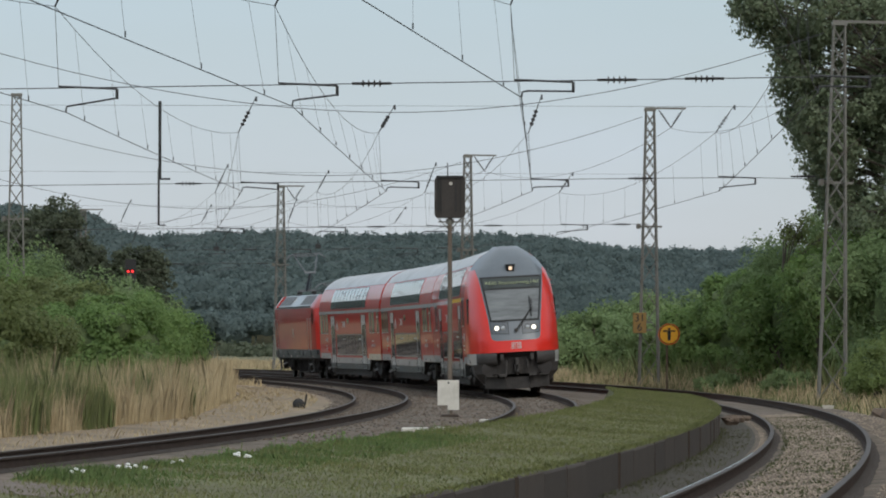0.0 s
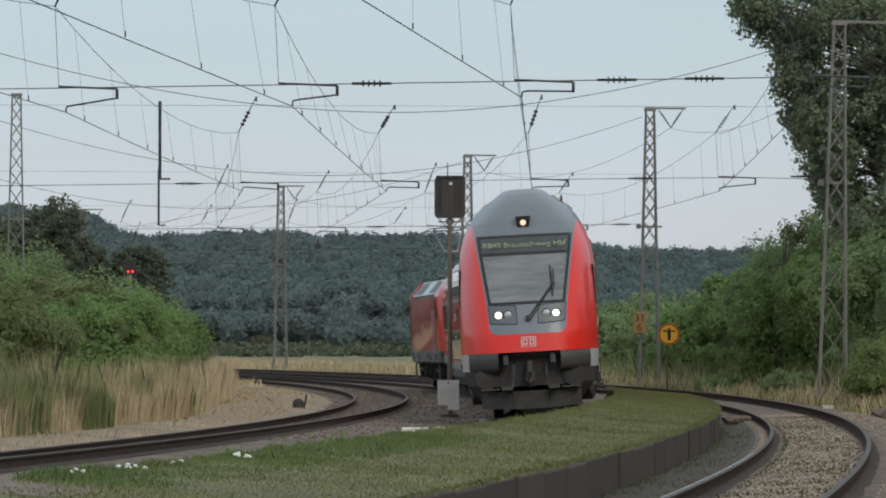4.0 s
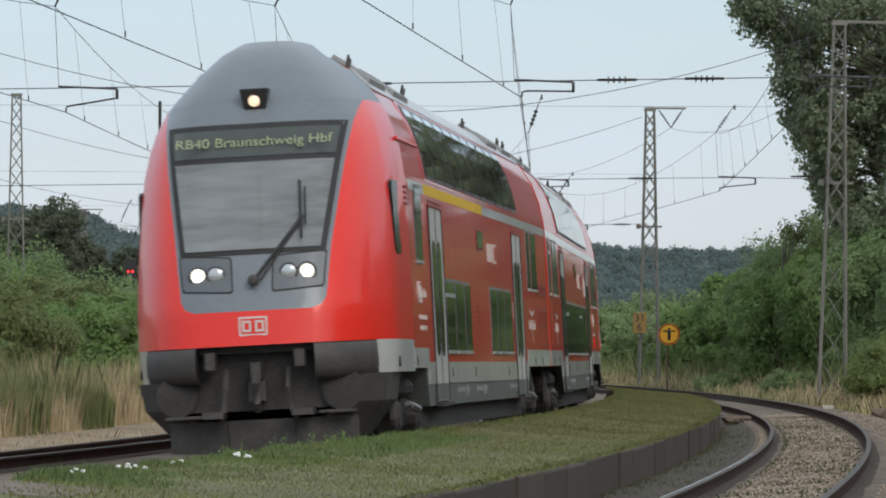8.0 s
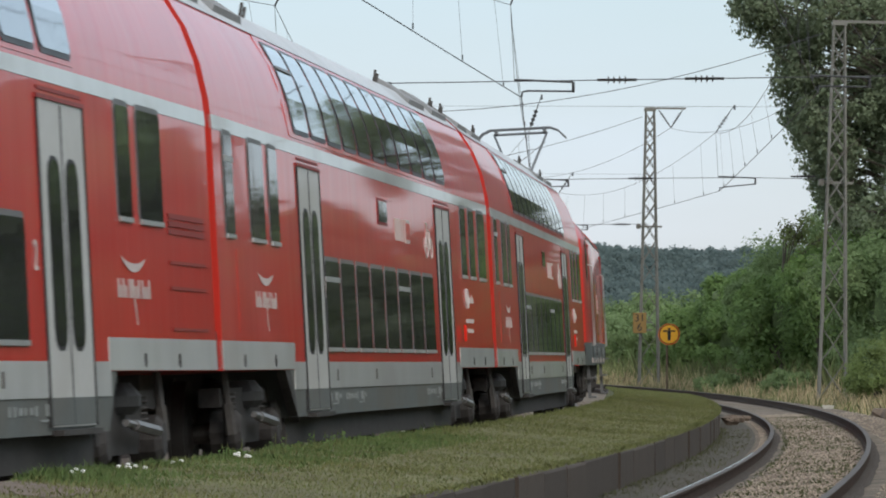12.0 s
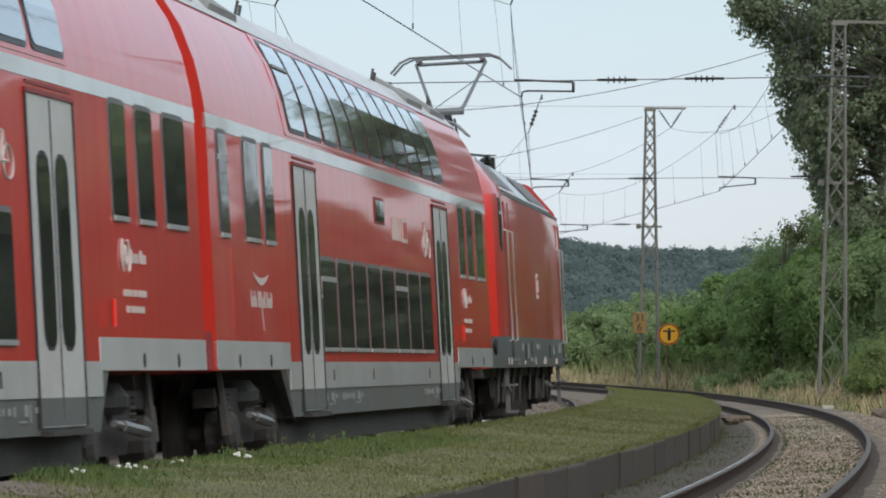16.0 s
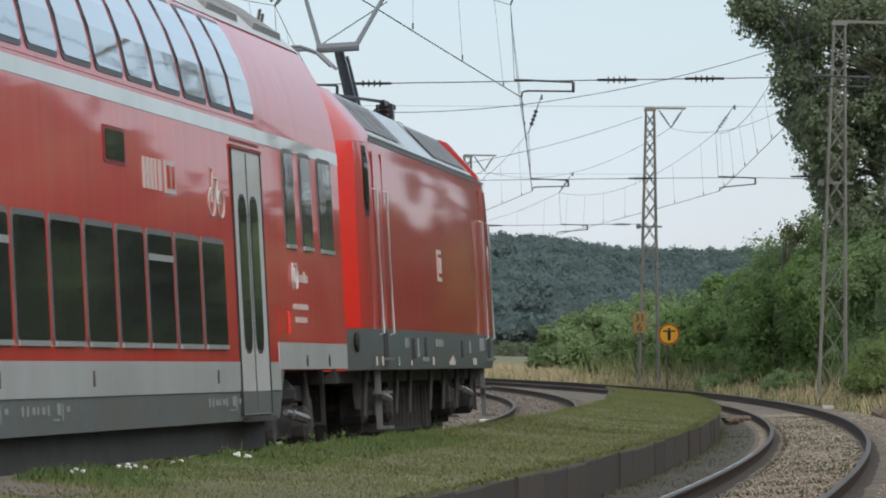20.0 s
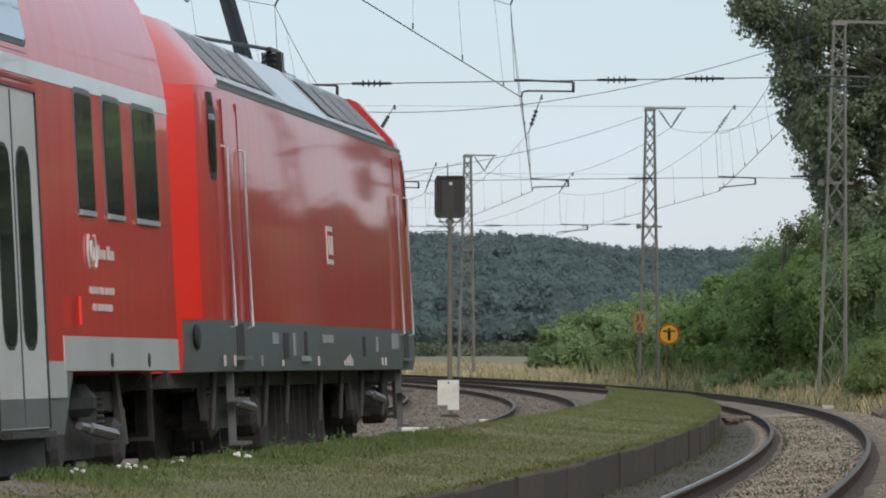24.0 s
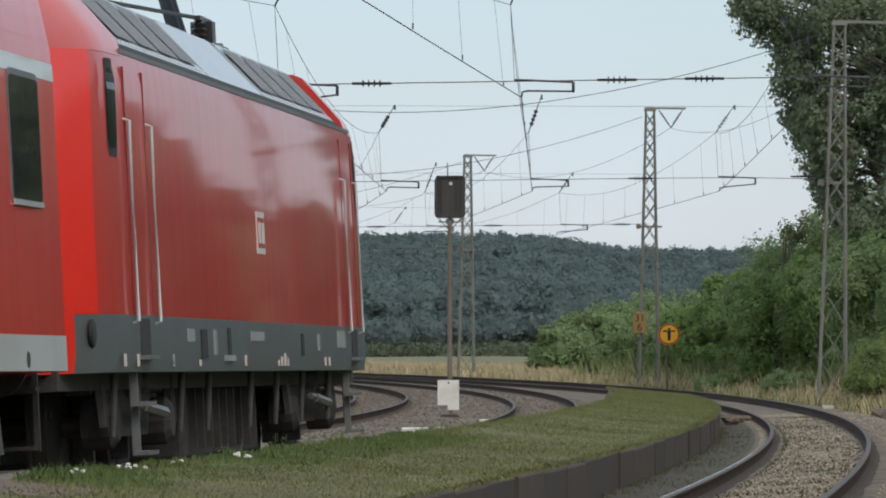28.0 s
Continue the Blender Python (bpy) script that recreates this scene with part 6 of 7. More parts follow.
            if mt == "lamp_lens":
                part("bulb", Shape().turned([(0.062, 0.03), (0.06, 0.052), (0.02, 0.062)], "x", 20, m), M["lamp_on"], hous, "glowing lamp core")
    m = Matrix.Translation((x - nose_u(0, 3.91), 0, 3.91))
    box = part("top_lamp_box", Shape().loft([[(-0.12, -0.15, 0.13), (-0.12, 0.15, 0.13), (-0.12, 0.11, -0.12), (-0.12, -0.11, -0.12)], [(0.16, -0.15, 0.13), (0.16, 0.15, 0.13), (0.06, 0.11, -0.12), (0.06, -0.11, -0.12)]], m=m), M["rubber"], car, "black box of the top lamp")
    part("top_lamp", Shape().turned([(0.06, 0.1), (0.06, 0.135), (0.025, 0.15)], "x", 20, m), M["lamp_warm"], box, "lit warm white top lamp")
    # wiper
    p0, p1 = (x - nose_u(0.02, 1.98) + 0.05, 0.02, 1.98), (x - nose_u(0.5, 2.62) + 0.06, 0.52, 2.62)
    wp = part("wiper", Shape().rod(p0, p1, 0.018).rod((p0[0], p0[1] + 0.07, p0[2]), (p1[0], p1[1] + 0.03, p1[2] + 0.02), 0.012), M["rubber"], car, "black wiper arm")
    part("wiper_blade", Shape().rod((x - nose_u(0.52, 2.3) + 0.05, 0.53, 2.4), (x - nose_u(0.5, 3.0) + 0.05, 0.5, 3.02), 0.014).rod((x - nose_u(0.52, 2.5) + 0.06, 0.57, 2.55), (x - nose_u(0.5, 2.9) + 0.06, 0.56, 2.95), 0.01), M["rubber"], wp)
    part("wiper_pivot", Shape().turned([(0.06, -0.02), (0.06, 0.05), (0.03, 0.07)], "x", 12, Matrix.Translation(p0)), M["under_grey"], wp)
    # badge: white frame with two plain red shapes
    bx = x - nose_u(0, 1.5) + 0.004
    bd = part("badge", Shape().box(bx - 0.02, bx + 0.006, -0.15, 0.15, 1.4, 1.6), M["badge_white"], car, "white rectangular badge")
    part("badge_inlay", Shape().box(bx, bx + 0.009, -0.13, 0.13, 1.42, 1.58), M["red_lit"], bd)
    for y0, y1 in ((-0.115, -0.02), (0.02, 0.115)):
        part("badge_bar", Shape().box(bx, bx + 0.012, y0, y1, 1.44, 1.465).box(bx, bx + 0.012, y0, y1, 1.535, 1.56).box(bx, bx + 0.012, y0, y0 + 0.025, 1.44, 1.56).box(bx, bx + 0.012, y1 - 0.022, y1, 1.455, 1.545), M["badge_white"], bd)
    # dark apron below the nose
    for sd in (-1, 1):
        rows = []
        for z, w, dx in ((1.31, 0.98, 0.05), (1.27, 1.01, 0.01), (1.16, 1.015, -0.01), (1.03, 1.015, 0.0), (0.95, 1.0, 0.05), (0.91, 0.97, 0.13)):
            rows.append([(x - (nose_u(y, 1.3) - 0.03 + dx), sd * y * w, z) for y in (0.62, 0.72, 0.85, 0.98, 1.08, 1.15, 1.19, 1.21)] + [(x - 1.2, sd * 1.2 * w, z), (x - 1.2, sd * 0.62, z)])
        part("corner_fairing", Shape().loft(rows), M["apron"], car, "dark grey rounded corner fairing", angle=50)
        rows = []
        for z, w, b in ((0.95, 1.33, 0.3), (0.66, 1.28, 0.35), (0.45, 1.1, 0.45), (0.3, 0.98, 0.5)):
            rows.append([(x - (b + 0.5 * (y / w) ** 4), sd * y, z) for y in np.linspace(0.95 if z > 0.5 else 0.5, w, 6)] + [(x - 2.2, sd * w, z), (x - 2.2, sd * 0.6, z)])
        part("side_apron", Shape().loft(rows), M["apron"], car)
        part("buffer_stub", Shape().box(x - 0.3, x - 0.02, min(sd * 0.42, sd * 0.52), max(sd * 0.42, sd * 0.52), 1.06, 1.24), M["under_grey"], car)
        part("foot_bracket", Shape().box(x - 0.4, x - 0.06, min(sd * 0.36, sd * 0.58), max(sd * 0.36, sd * 0.58), 0.55, 0.62), M["under_grey"], car)
        part("buffer", Shape().turned([(0.1, -0.5), (0.1, 0.0), (0.22, 0.02), (0.22, 0.06), (0.05, 0.08)], "x", 18, Matrix.Translation((x - 0.42, sd * 0.875, 0.8))), M["under"], car)
        part("air_hose", Shape().path([(x - 0.25, sd * 0.33, 1.05), (x - 0.12, sd * 0.33, 0.85), (x - 0.1, sd * 0.36, 0.62), (x - 0.3, sd * 0.4, 0.5)], 0.03), M["under_grey"], car)
        part("tread_step", Shape().box(x - 0.55, x - 0.3, min(sd * 0.62, sd * 1.0), max(sd * 0.62, sd * 1.0), 0.56, 0.59), M["under_grey"], car)
    part("front_beam", Shape().box(x - 1.4, x - 0.42, -0.95, 0.95, 0.62, 1.3).box(x - 0.5, x - 0.25, -0.62, 0.62, 1.22, 1.31), M["under"], car)
    part("draw_hook", Shape().box(x - 0.5, x - 0.08, -0.05, 0.05, 0.95, 1.12).path([(x - 0.12, 0, 1.0), (x - 0.06, 0, 0.9), (x - 0.08, 0, 0.7), (x - 0.18, 0, 0.62)], 0.045).box(x - 0.35, x - 0.15, -0.09, 0.09, 0.72, 0.92), M["under_grey"], car)
    for y0, y1 in ((-1.0, -0.36), (-0.35, 0.35), (0.36, 1.0)):
        lip = lambda d: [(x - d - 0.25 * y ** 2, y, 0.14 + 0.06 * abs(y)) for y in (y0, y1)] + [(x - d + 0.08 - 0.25 * y ** 2, y, 0.52) for y in (y1, y0)]
        part("snow_plough", Shape().loft([lip(0.42), lip(0.5)]), M["plough"], car, "grey scuffed track clearer")
    # lower body and stripes
    low = Shape().loft([[(x - 4.85, sd * 1.385, 0.99), (x - 22.4, sd * 1.385, 0.99), (x - 22.0, sd * 1.375, 0.55), (x - 5.2, sd * 1.375, 0.55)] for sd in (-1, 1)])
    part("lower_body", low, M["grey_skirt"], car, "grey dusty lower skirt")
    part("underframe", Shape().box(x - 22.0, x - 5.2, -1.25, 1.25, 0.3, 0.56).box(x - 27.0, x - 1.5, -0.6, 0.6, 0.75, 0.99), M["under"], car)
    for sd in (1, -1):
        w = Shape()
        pane(w, x - 22.1, x - 5.15, 0.8, 1.05, 0.0, 0.005, sd, prof=[(0, 1.385), (0.98, 1.386), (1.0, 1.39), (4, 1.39)])
        pane(w, x - 5.2, x - 3.3, 0.985, 1.21, 0.0, 0.006, sd)
        pane(w, x - 27.1, x - 22.05, 0.985, 1.225, 0.0, 0.006, sd)
        part("sill_stripe", w, M["white_band"], car, "pale grey stripe above the skirt")
        side_band(car, x, 3.6, 5.5, sd)
        side_band(car, x, 5.5, 14.4, sd, "yellow_band", "yellow first-class band")
        side_band(car, x, 14.4, 27.1, sd)
        cw = Shape()
        part("cab_side_window", pane(cw, x - 2.55, x - 1.8, 2.22, 3.02, 0.1, 0.006, sd, prof=[(0, 1.386), (2.3, 1.38), (3.1, 1.362)], back=0.06), M["cab_glass"], car, "black-edged cab side window")
        window(car, x, "window", 4.15, 4.95, 2.2, 3.0, sd)
        double_door(car, x, 6.0, 7.72, 0.6, 2.84, sd)
        double_door(car, x, 19.65, 21.37, 0.6, 2.84, sd)
        for a, b, s in ((7.9, 9.15, 1.82), (9.36, 10.6, None), (10.81, 11.6, None), (15.12, 16.25, None), (16.46, 17.6, None), (17.81, 18.95, None)):
            window(car, x, "lower_window", a, b, 1.19, 2.0, sd, split=s)
        window(car, x, "window", 22.74, 23.3, 2.12, 2.94, sd)
        window(car, x, "window", 23.68, 24.7, 2.12, 2.94, sd)
        upper_windows(car, x, 5.95, 11, 1.386, sd)
        sg = part("vent_sign", pane(Shape(), x - 14.3, x - 13.15, 2.49, 2.76, 0.02, 0.008, sd), M["red_dark"], car)
        part("sign_glass", pane(Shape(), x - 14.2, x - 13.25, 2.52, 2.73, 0.02, 0.014, sd), M["glass_dark"], sg)
        regio_marks(car, x, 15.0, sd)
        smile_logo(car, x, 22.55, 1.72, sd)
        operator_marks(car, x, 4.15, 1.83, sd)
        side_text("2", 0.3, car, x, 19.35, 1.75, sd, M["lettering"])
        side_text("1", 0.3, car, x, 7.83, 1.75, sd, M["lettering"])
        for z in (2.06, 2.12, 2.18):
            part("grille_slat", pane(Shape(), x - 26.7, x - 24.95, z - 0.02, z + 0.02, 0.0, 0.012, sd), M["red_dark"], car)
        for z in (1.3, 1.62, 1.82):
            part("hatch_edge", pane(Shape(), x - 26.7, x - 24.95, z - 0.012, z + 0.012, 0.0, 0.012, sd), M["red_dark"], car)
        for z in (1.55, 1.62, 1.69, 1.76):
            part("louvre", pane(Shape(), x - 13.2, x - 12.9, z - 0.012, z + 0.012, 0.0, 0.012, sd), M["red_dark"], car)
        for z in (2.8, 2.86, 2.92, 2.98):
            part("louvre", pane(Shape(), x - 3.35, x - 3.0, z - 0.018, z + 0.01, 0.0, 0.012, sd), M["red_dark"], car)
        part("rain_gutter", pane(Shape(), x - 5.6, x - 3.0, 3.5, 3.53, 0.0, 0.03, sd), M["red_lit"], car)
        small_fittings(car, x, sd, (9.2, 12.2, 18.2))
    bogie(car, x - 3.95, 2.5, 0.46)
    bogie(car, x - 23.87, 2.5, 0.46)
    return car


LOCO = [(0.99, 1.47), (1.4, 1.49), (3.05, 1.49), (3.3, 1.47)]


def build_locomotive():
    car = thing("locomotive", "red electric locomotive with grey skirt and raised pantograph, pushing the train", "locomotive", "cars of the train")
    x = 9.45

    def plan(u):
        e = min(u, 18.9 - u)
        return float(np.interp(e, [0.5, 1.0, 1.35, 1.6, 2.0, 2.6], [1.1, 1.285, 1.4, 1.445, 1.47, 1.49]))

    us = [0.5, 0.62, 0.8, 1.0, 1.35, 1.6, 2.0, 2.6, 9.45, 16.3, 16.9, 17.3, 17.55, 17.9, 18.1, 18.28, 18.4]

    def rake(u, z):
        """Lean of the end faces: the upper half slopes back."""
        e = max(0.0, z - 2.0) * 0.42 + max(0.0, z - 3.4) * 0.5
        w = max(0.0, 1 - min(u, 18.9 - u) / 2.2)
        return e * w * (1 if u < 9.45 else -1)

    def shell(zs, grow=0.0, sel=us):
        rows = []
        for u in sel:
            row = []
            for z, k in zs:
                row.append((x - u - rake(u, z), plan(u) * k + grow, z))
            rows.append(row + [(a, -b, c) for a, b, c in reversed(row)])
        return Shape().loft(rows)

    part("body", shell([(1.38, 1.0), (2.2, 1.003), (3.1, 1.0), (3.3, 0.985)]), M["red_loco"], car, "red painted body side", angle=25)
    part("skirt", shell([(0.97, 0.985), (1.1, 1.0), (1.385, 1.002)], 0.002, us[3:14]), M["loco_grey"], car, "dark grey-green lower panel", angle=25)
    for s0, s1 in ((0, 8), (9, 17)):
        sel = us[s0:s1]
        top = []
        for u in [v for v in sel if min(v, 18.9 - v) < 2.7]:
            row = [(x - u - rake(u, z), plan(u) * k, z) for z, k in ((3.28, 0.99), (3.42, 0.96), (3.86, 0.72), (3.9, 0.66))]
            top.append(row + [(a, -b, c) for a, b, c in reversed(row)])
        part("cab_roof", Shape().loft(top), M["red_loco"], car, "sloped red cab roof", angle=25)
    # cab corners: light on the turned faces painted as a brighter red
    low, high = ((0.97, 0.985), (1.1, 1.0), (1.388, 1.002)), ((1.388, 1.002), (2.2, 1.003), (3.1, 1.0), (3.28, 0.988))
    for s0, s1, zs in ((0, 4, low), (0, 5, high), (13, 17, low), (12, 17, high)):
        rows = []
        for u in us[s0:s1]:
            row = [(x - u - rake(u, z), plan(u) * k + 0.006, z) for z, k in zs]
            rows.append(row + [(a, -b, c) for a, b, c in reversed(row)])
        part("cab_corner", Shape().loft(rows), M["red_lit"], car, "cab corner in red brightened for the light on it", angle=25)
    # end faces in red brightened for their light, with a windscreen at the free end and at the coach end
    for end, s in ((0.5, 1), (18.4, -1)):
        f = lambda y, z: x - end - rake(end, z) + s * 0.008
        rows = [[(f(y, z), y * 1.1, z) for y in (-1, -0.5, 0, 0.5, 1)] for z in (1.0, 1.6, 2.0, 2.7, 3.3)]
        part("cab_front", Shape().loft(rows, closed=False), M["red_lit"], car, "cab end in red brightened for the light on it")
        rows = [[(f(y, z) + s * 0.01, y, z) for y in (-0.9, 0, 0.9)] for z in (2.25, 2.7, 3.15)]
        part("cab_windscreen", Shape().loft(rows, closed=False), M["glass_dark"], car)
        for sd in (-1, 1):
            part("end_lamp", Shape().turned([(0.09, -0.02), (0.09, 0.03), (0.03, 0.04)], "x", 14, Matrix.Translation((x - end, sd * 0.8, 1.55)) @ (Matrix.Identity(4) if s > 0 else Matrix.Rotation(math.pi, 4, "Z"))), M["lamp_off"], car)
            part("buffer", Shape().turned([(0.1, -0.1), (0.1, 0.35), (0.23, 0.37), (0.23, 0.41)], "x", 16, Matrix.Translation((x - end, sd * 0.875, 1.05)) @ (Matrix.Identity(4) if s > 0 else Matrix.Rotation(math.pi, 4, "Z"))), M["under"], car)
            part("ladder", Shape().box(x - end + s * 0.02 - 0.02, x - end + s * 0.02 + 0.02, min(sd * 0.75, sd * 1.1), max(sd * 0.75, sd * 1.1), 0.45, 0.48).box(x - end - 0.02, x - end + 0.02, min(sd * 1.06, sd * 1.1), max(sd * 1.06, sd * 1.1), 0.44, 1.0).box(x - end - 0.1, x - end + 0.1, min(sd * 0.75, sd * 1.1), max(sd * 0.75, sd * 1.1), 0.86, 0.89), M["under"], car)
    # roof: gutter, sloped grilles, smooth middle panel, deck
    for sd in (1, -1):
        part("gutter", Shape().box(x - 16.6, x - 2.5, min(sd * 1.40, sd * 1.475), max(sd * 1.40, sd * 1.475), 3.3, 3.335), M["alu_dark"], car)
        part("vent_strip", Shape().loft([[(x - 2.7, sd * 1.43, 3.34), (x - 16.3, sd * 1.43, 3.34)], [(x - 2.8, sd * 1.40, 3.4), (x - 16.2, sd * 1.40, 3.4)]], closed=False), M["rubber"], car)
        slope = lambda t: (sd * (1.40 - 0.46 * t), 3.4 + 0.51 * t)
        for a, b, kind in ((2.95, 7.5, "grille"), (7.6, 10.9, "panel"), (11.0, 16.0, "grille")):
            y0, z0 = slope(0)
            y1, z1 = slope(1)
            pl = part("roof_" + kind, Shape().loft([[(x - a, y0, z0), (x - b, y0, z0), (x - b, y0 - sd * 0.06, z0 - 0.02), (x - a, y0 - sd * 0.06, z0 - 0.02)], [(x - a - 0.12, y1, z1), (x - b + 0.12, y1, z1), (x - b + 0.12, y1 - sd * 0.06, z1 - 0.02), (x - a - 0.12, y1 - sd * 0.06, z1 - 0.02)]]), M["loco_roof"], car, "grey sloped roof panel")
            if kind == "grille":
                n = 4
                w = (b - a - 0.3) / n
                for k in range(n):
                    c = a + 0.15 + k * w
                    y2, z2 = slope(0.12)
                    y3, z3 = slope(0.9)
                    o = 0.012
                    part("grille_insert", Shape().loft([[(x - c - 0.06, y2 + sd * o, z2 + o), (x - c - w + 0.06, y2 + sd * o, z2 + o)], [(x - c - 0.06, y3 + sd * o, z3 + o), (x - c - w + 0.06, y3 + sd * o, z3 + o)]], closed=False), M["grille"], pl)
                for c in np.arange(a + 0.1, b - 0.1, 0.18):
                    y2, z2 = slope(0.04)
                    part("rivet", Shape().turned([(0.016, 0.0), (0.01, 0.012)], "z", 6, Matrix.Translation((x - c, y2, z2 + 0.004))), M["alu"], pl)
        # cab side: window, door lines, handrails, number-free marks
        for e in (0, 1):
            ux = lambda u: (x - u) if e == 0 else (x - 18.9 + u)
            for nm, g, h, mt, out in (("cab_side_window", 0.0, 0.0, "rubber", 0.006), ("cab_side_glass", 0.06, 0.07, "cab_glass", 0.012)):
                rows = []
                for z, i in ((2.52 + h, 0.1), (2.58 + h, 0.03), (2.66 + h, 0.0), (3.08 - h, 0.0), (3.18 - h, 0.03), (3.24 - h, 0.1)):
                    rows.append([(ux(u) - (1 if e == 0 else -1) * rake(u, z), sd * (plan(u) * (1.0 if z < 3.1 else 0.992) + out), z) for u in np.linspace(1.76 + g * 0.5 + i * 0.7, 2.14 - g * 0.5 - i * 0.7, 5)])
                part(nm, Shape().loft(rows, closed=False), M[mt], car, "black cab side window" if g == 0 else "")
            for u in (2.42, 3.42):
                part("handrail", Shape().path([(ux(u), sd * (plan(u) - 0.02), 2.82), (ux(u), sd * (plan(u) + 0.045), 2.8), (ux(u), sd * (plan(u) + 0.045), 1.34), (ux(u), sd * (plan(u) - 0.02), 1.32)], 0.016, 6), M["alu"], car)
            d0, d1 = sorted((ux(2.47), ux(3.36)))
            part("cab_door_joint", Shape().box(d0 - 0.012, d0 + 0.012, min(sd * 1.48, sd * 1.496), max(sd * 1.48, sd * 1.496), 1.4, 3.2).box(d1 - 0.012, d1 + 0.012, min(sd * 1.48, sd * 1.496), max(sd * 1.48, sd * 1.496), 1.4, 3.2), M["red_dark"], car)
            part("step_recess", Shape().box(ux(2.9) - 0.22, ux(2.9) + 0.22, min(sd * 1.47, sd * 1.5), max(sd * 1.47, sd * 1.5), 1.08, 1.36), M["rubber"], car)
            part("step", Shape().box(ux(2.9) - 0.25, ux(2.9) + 0.25, min(sd * 1.44, sd * 1.56), max(sd * 1.44, sd * 1.56), 1.06, 1.09).box(ux(2.9) - 0.22, ux(2.9) + 0.22, min(sd * 1.4, sd * 1.52), max(sd * 1.4, sd * 1.52), 0.72, 0.75).box(ux(2.9) - 0.22, ux(2.9) + 0.22, min(sd * 1.4, sd * 1.52), max(sd * 1.4, sd * 1.52), 0.36, 0.39).box(ux(2.9) - 0.02, ux(2.9) + 0.02, min(sd * 1.36, sd * 1.42), max(sd * 1.36, sd * 1.42), 0.36, 1.0), M["alu_dark"], car)
            part("filler_hole", Shape().turned([(0.1, 0.0), (0.1, 0.02), (0.07, 0.03)], "y", 14, Matrix.Translation((ux(1.25), sd * plan(1.25) - (0.03 if sd < 0 else 0.0), 1.25))), M["rubber"], car)
        bd = part("badge", Shape().box(x - 9.77, x - 9.28, min(sd * 1.485, sd * 1.5), max(sd * 1.485, sd * 1.5), 1.97, 2.33), M["badge_white"], car, "white rectangular badge")
        part("badge_inlay", Shape().box(x - 9.73, x - 9.32, min(sd * 1.485, sd * 1.504), max(sd * 1.485, sd * 1.504), 2.02, 2.28), M["red_loco"], bd)
        part("badge_bar", Shape().box(x - 9.7, x - 9.56, min(sd * 1.485, sd * 1.508), max(sd * 1.485, sd * 1.508), 2.06, 2.24).box(x - 9.49, x - 9.35, min(sd * 1.485, sd * 1.508), max(sd * 1.485, sd * 1.508), 2.06, 2.24), M["badge_white"], bd)
        bars("lettering_bar", car, [(5.0, 5.35, 1.2, 1.3), (6.4, 6.55, 1.1, 1.3), (7.0, 7.6, 1.05, 1.1), (8.6, 9.4, 1.22, 1.3), (13.1, 13.25, 1.15, 1.3), (14.6, 15.2, 1.18, 1.34), (4.2, 4.26, 1.02, 1.1), (10.8, 10.86, 1.02, 1.1)], M["faded_print"], sd, x, "faded lettering bar", y=1.492)
        bars("tick_mark", car, [(u, u + 0.05, 1.01, h) for u, h in ((1.9, 1.1), (2.5, 1.1), (4.2, 1.06), (5.6, 1.06), (8.2, 1.1), (10.3, 1.06), (10.5, 1.09), (10.7, 1.12), (10.9, 1.08), (13.6, 1.09), (13.9, 1.09))], M["lettering"], sd, x, "small white tick mark", y=1.492)
        bars("inlet", car, [(5.7, 6.0, 1.08, 1.3), (7.2, 7.35, 1.1, 1.32), (11.9, 12.05, 1.1, 1.3)], M["rubber"], sd, x, "", y=1.492, off=0.014)
        # hanging gear between the bogies
        for u in (2.6, 3.7, 5.9, 7.4, 9.9, 11.6, 13.4, 15.4):
            part("hanger", Shape().rod((x - u, sd * 1.3, 0.99), (x - u + 0.04, sd * 1.27, 0.5), 0.03, 0.022, 8), M["under_grey"], car)
    part("roof_deck", Shape().box(x - 16.2, x - 2.7, -0.95, 0.95, 3.6, 3.9), M["loco_roof"], car)
    part("transformer", Shape().box(x - 11.6, x - 7.2, -1.1, 1.1, 0.25, 0.98, None, 0.05), M["under"], car)
    for u in np.arange(7.5, 11.5, 0.45):
        for sd in (-1, 1):
            part("cooling_rib", Shape().box(x - u - 0.02, x - u + 0.02, min(sd * 1.09, sd * 1.16), max(sd * 1.09, sd * 1.16), 0.34, 0.92), M["under"], car)
    part("underframe", Shape().box(x - 18.2, x - 0.7, -1.2, 1.2, 0.85, 1.0), M["under"], car)
    # roof equipment
    for u in (12.0, 12.5):
        s = Shape()
        for k in range(5):
            s.turned([(0.04, 3.9 + k * 0.055), (0.075, 3.93 + k * 0.055), (0.04, 3.955 + k * 0.055)], "z", 10, Matrix.Translation((x - u, 0.7, 0)))
        part("roof_insulator", s, M["insulator"], car, "dark ribbed roof insulator")
    part("main_switch", Shape().box(x - 12.6, x - 11.9, 0.5, 0.88, 3.9, 3.95).box(x - 12.35, x - 12.15, 0.6, 0.8, 3.98, 4.18).box(x - 12.6, x - 11.9, 0.67, 0.73, 4.18, 4.22), M["insulator"], car)
    part("roof_line", Shape().path([(x - 6.0, 0.2, 4.1), (x - 12.2, 0.7, 4.21), (x - 14.5, 0.2, 4.1)], 0.02), M["wire"], car)

    def pantograph(ub, raised):
        """Half pantograph: base frame on insulators, lower arm, upper arms, head with horns."""
        bs = Shape().box(x - ub - 0.5, x - ub + 0.5, -0.4, -0.3, 4.1, 4.16).box(x - ub - 0.5, x - ub + 0.5, 0.3, 0.4, 4.1, 4.16).box(x - ub - 0.08, x - ub + 0.08, -0.4, 0.4, 4.1, 4.2)
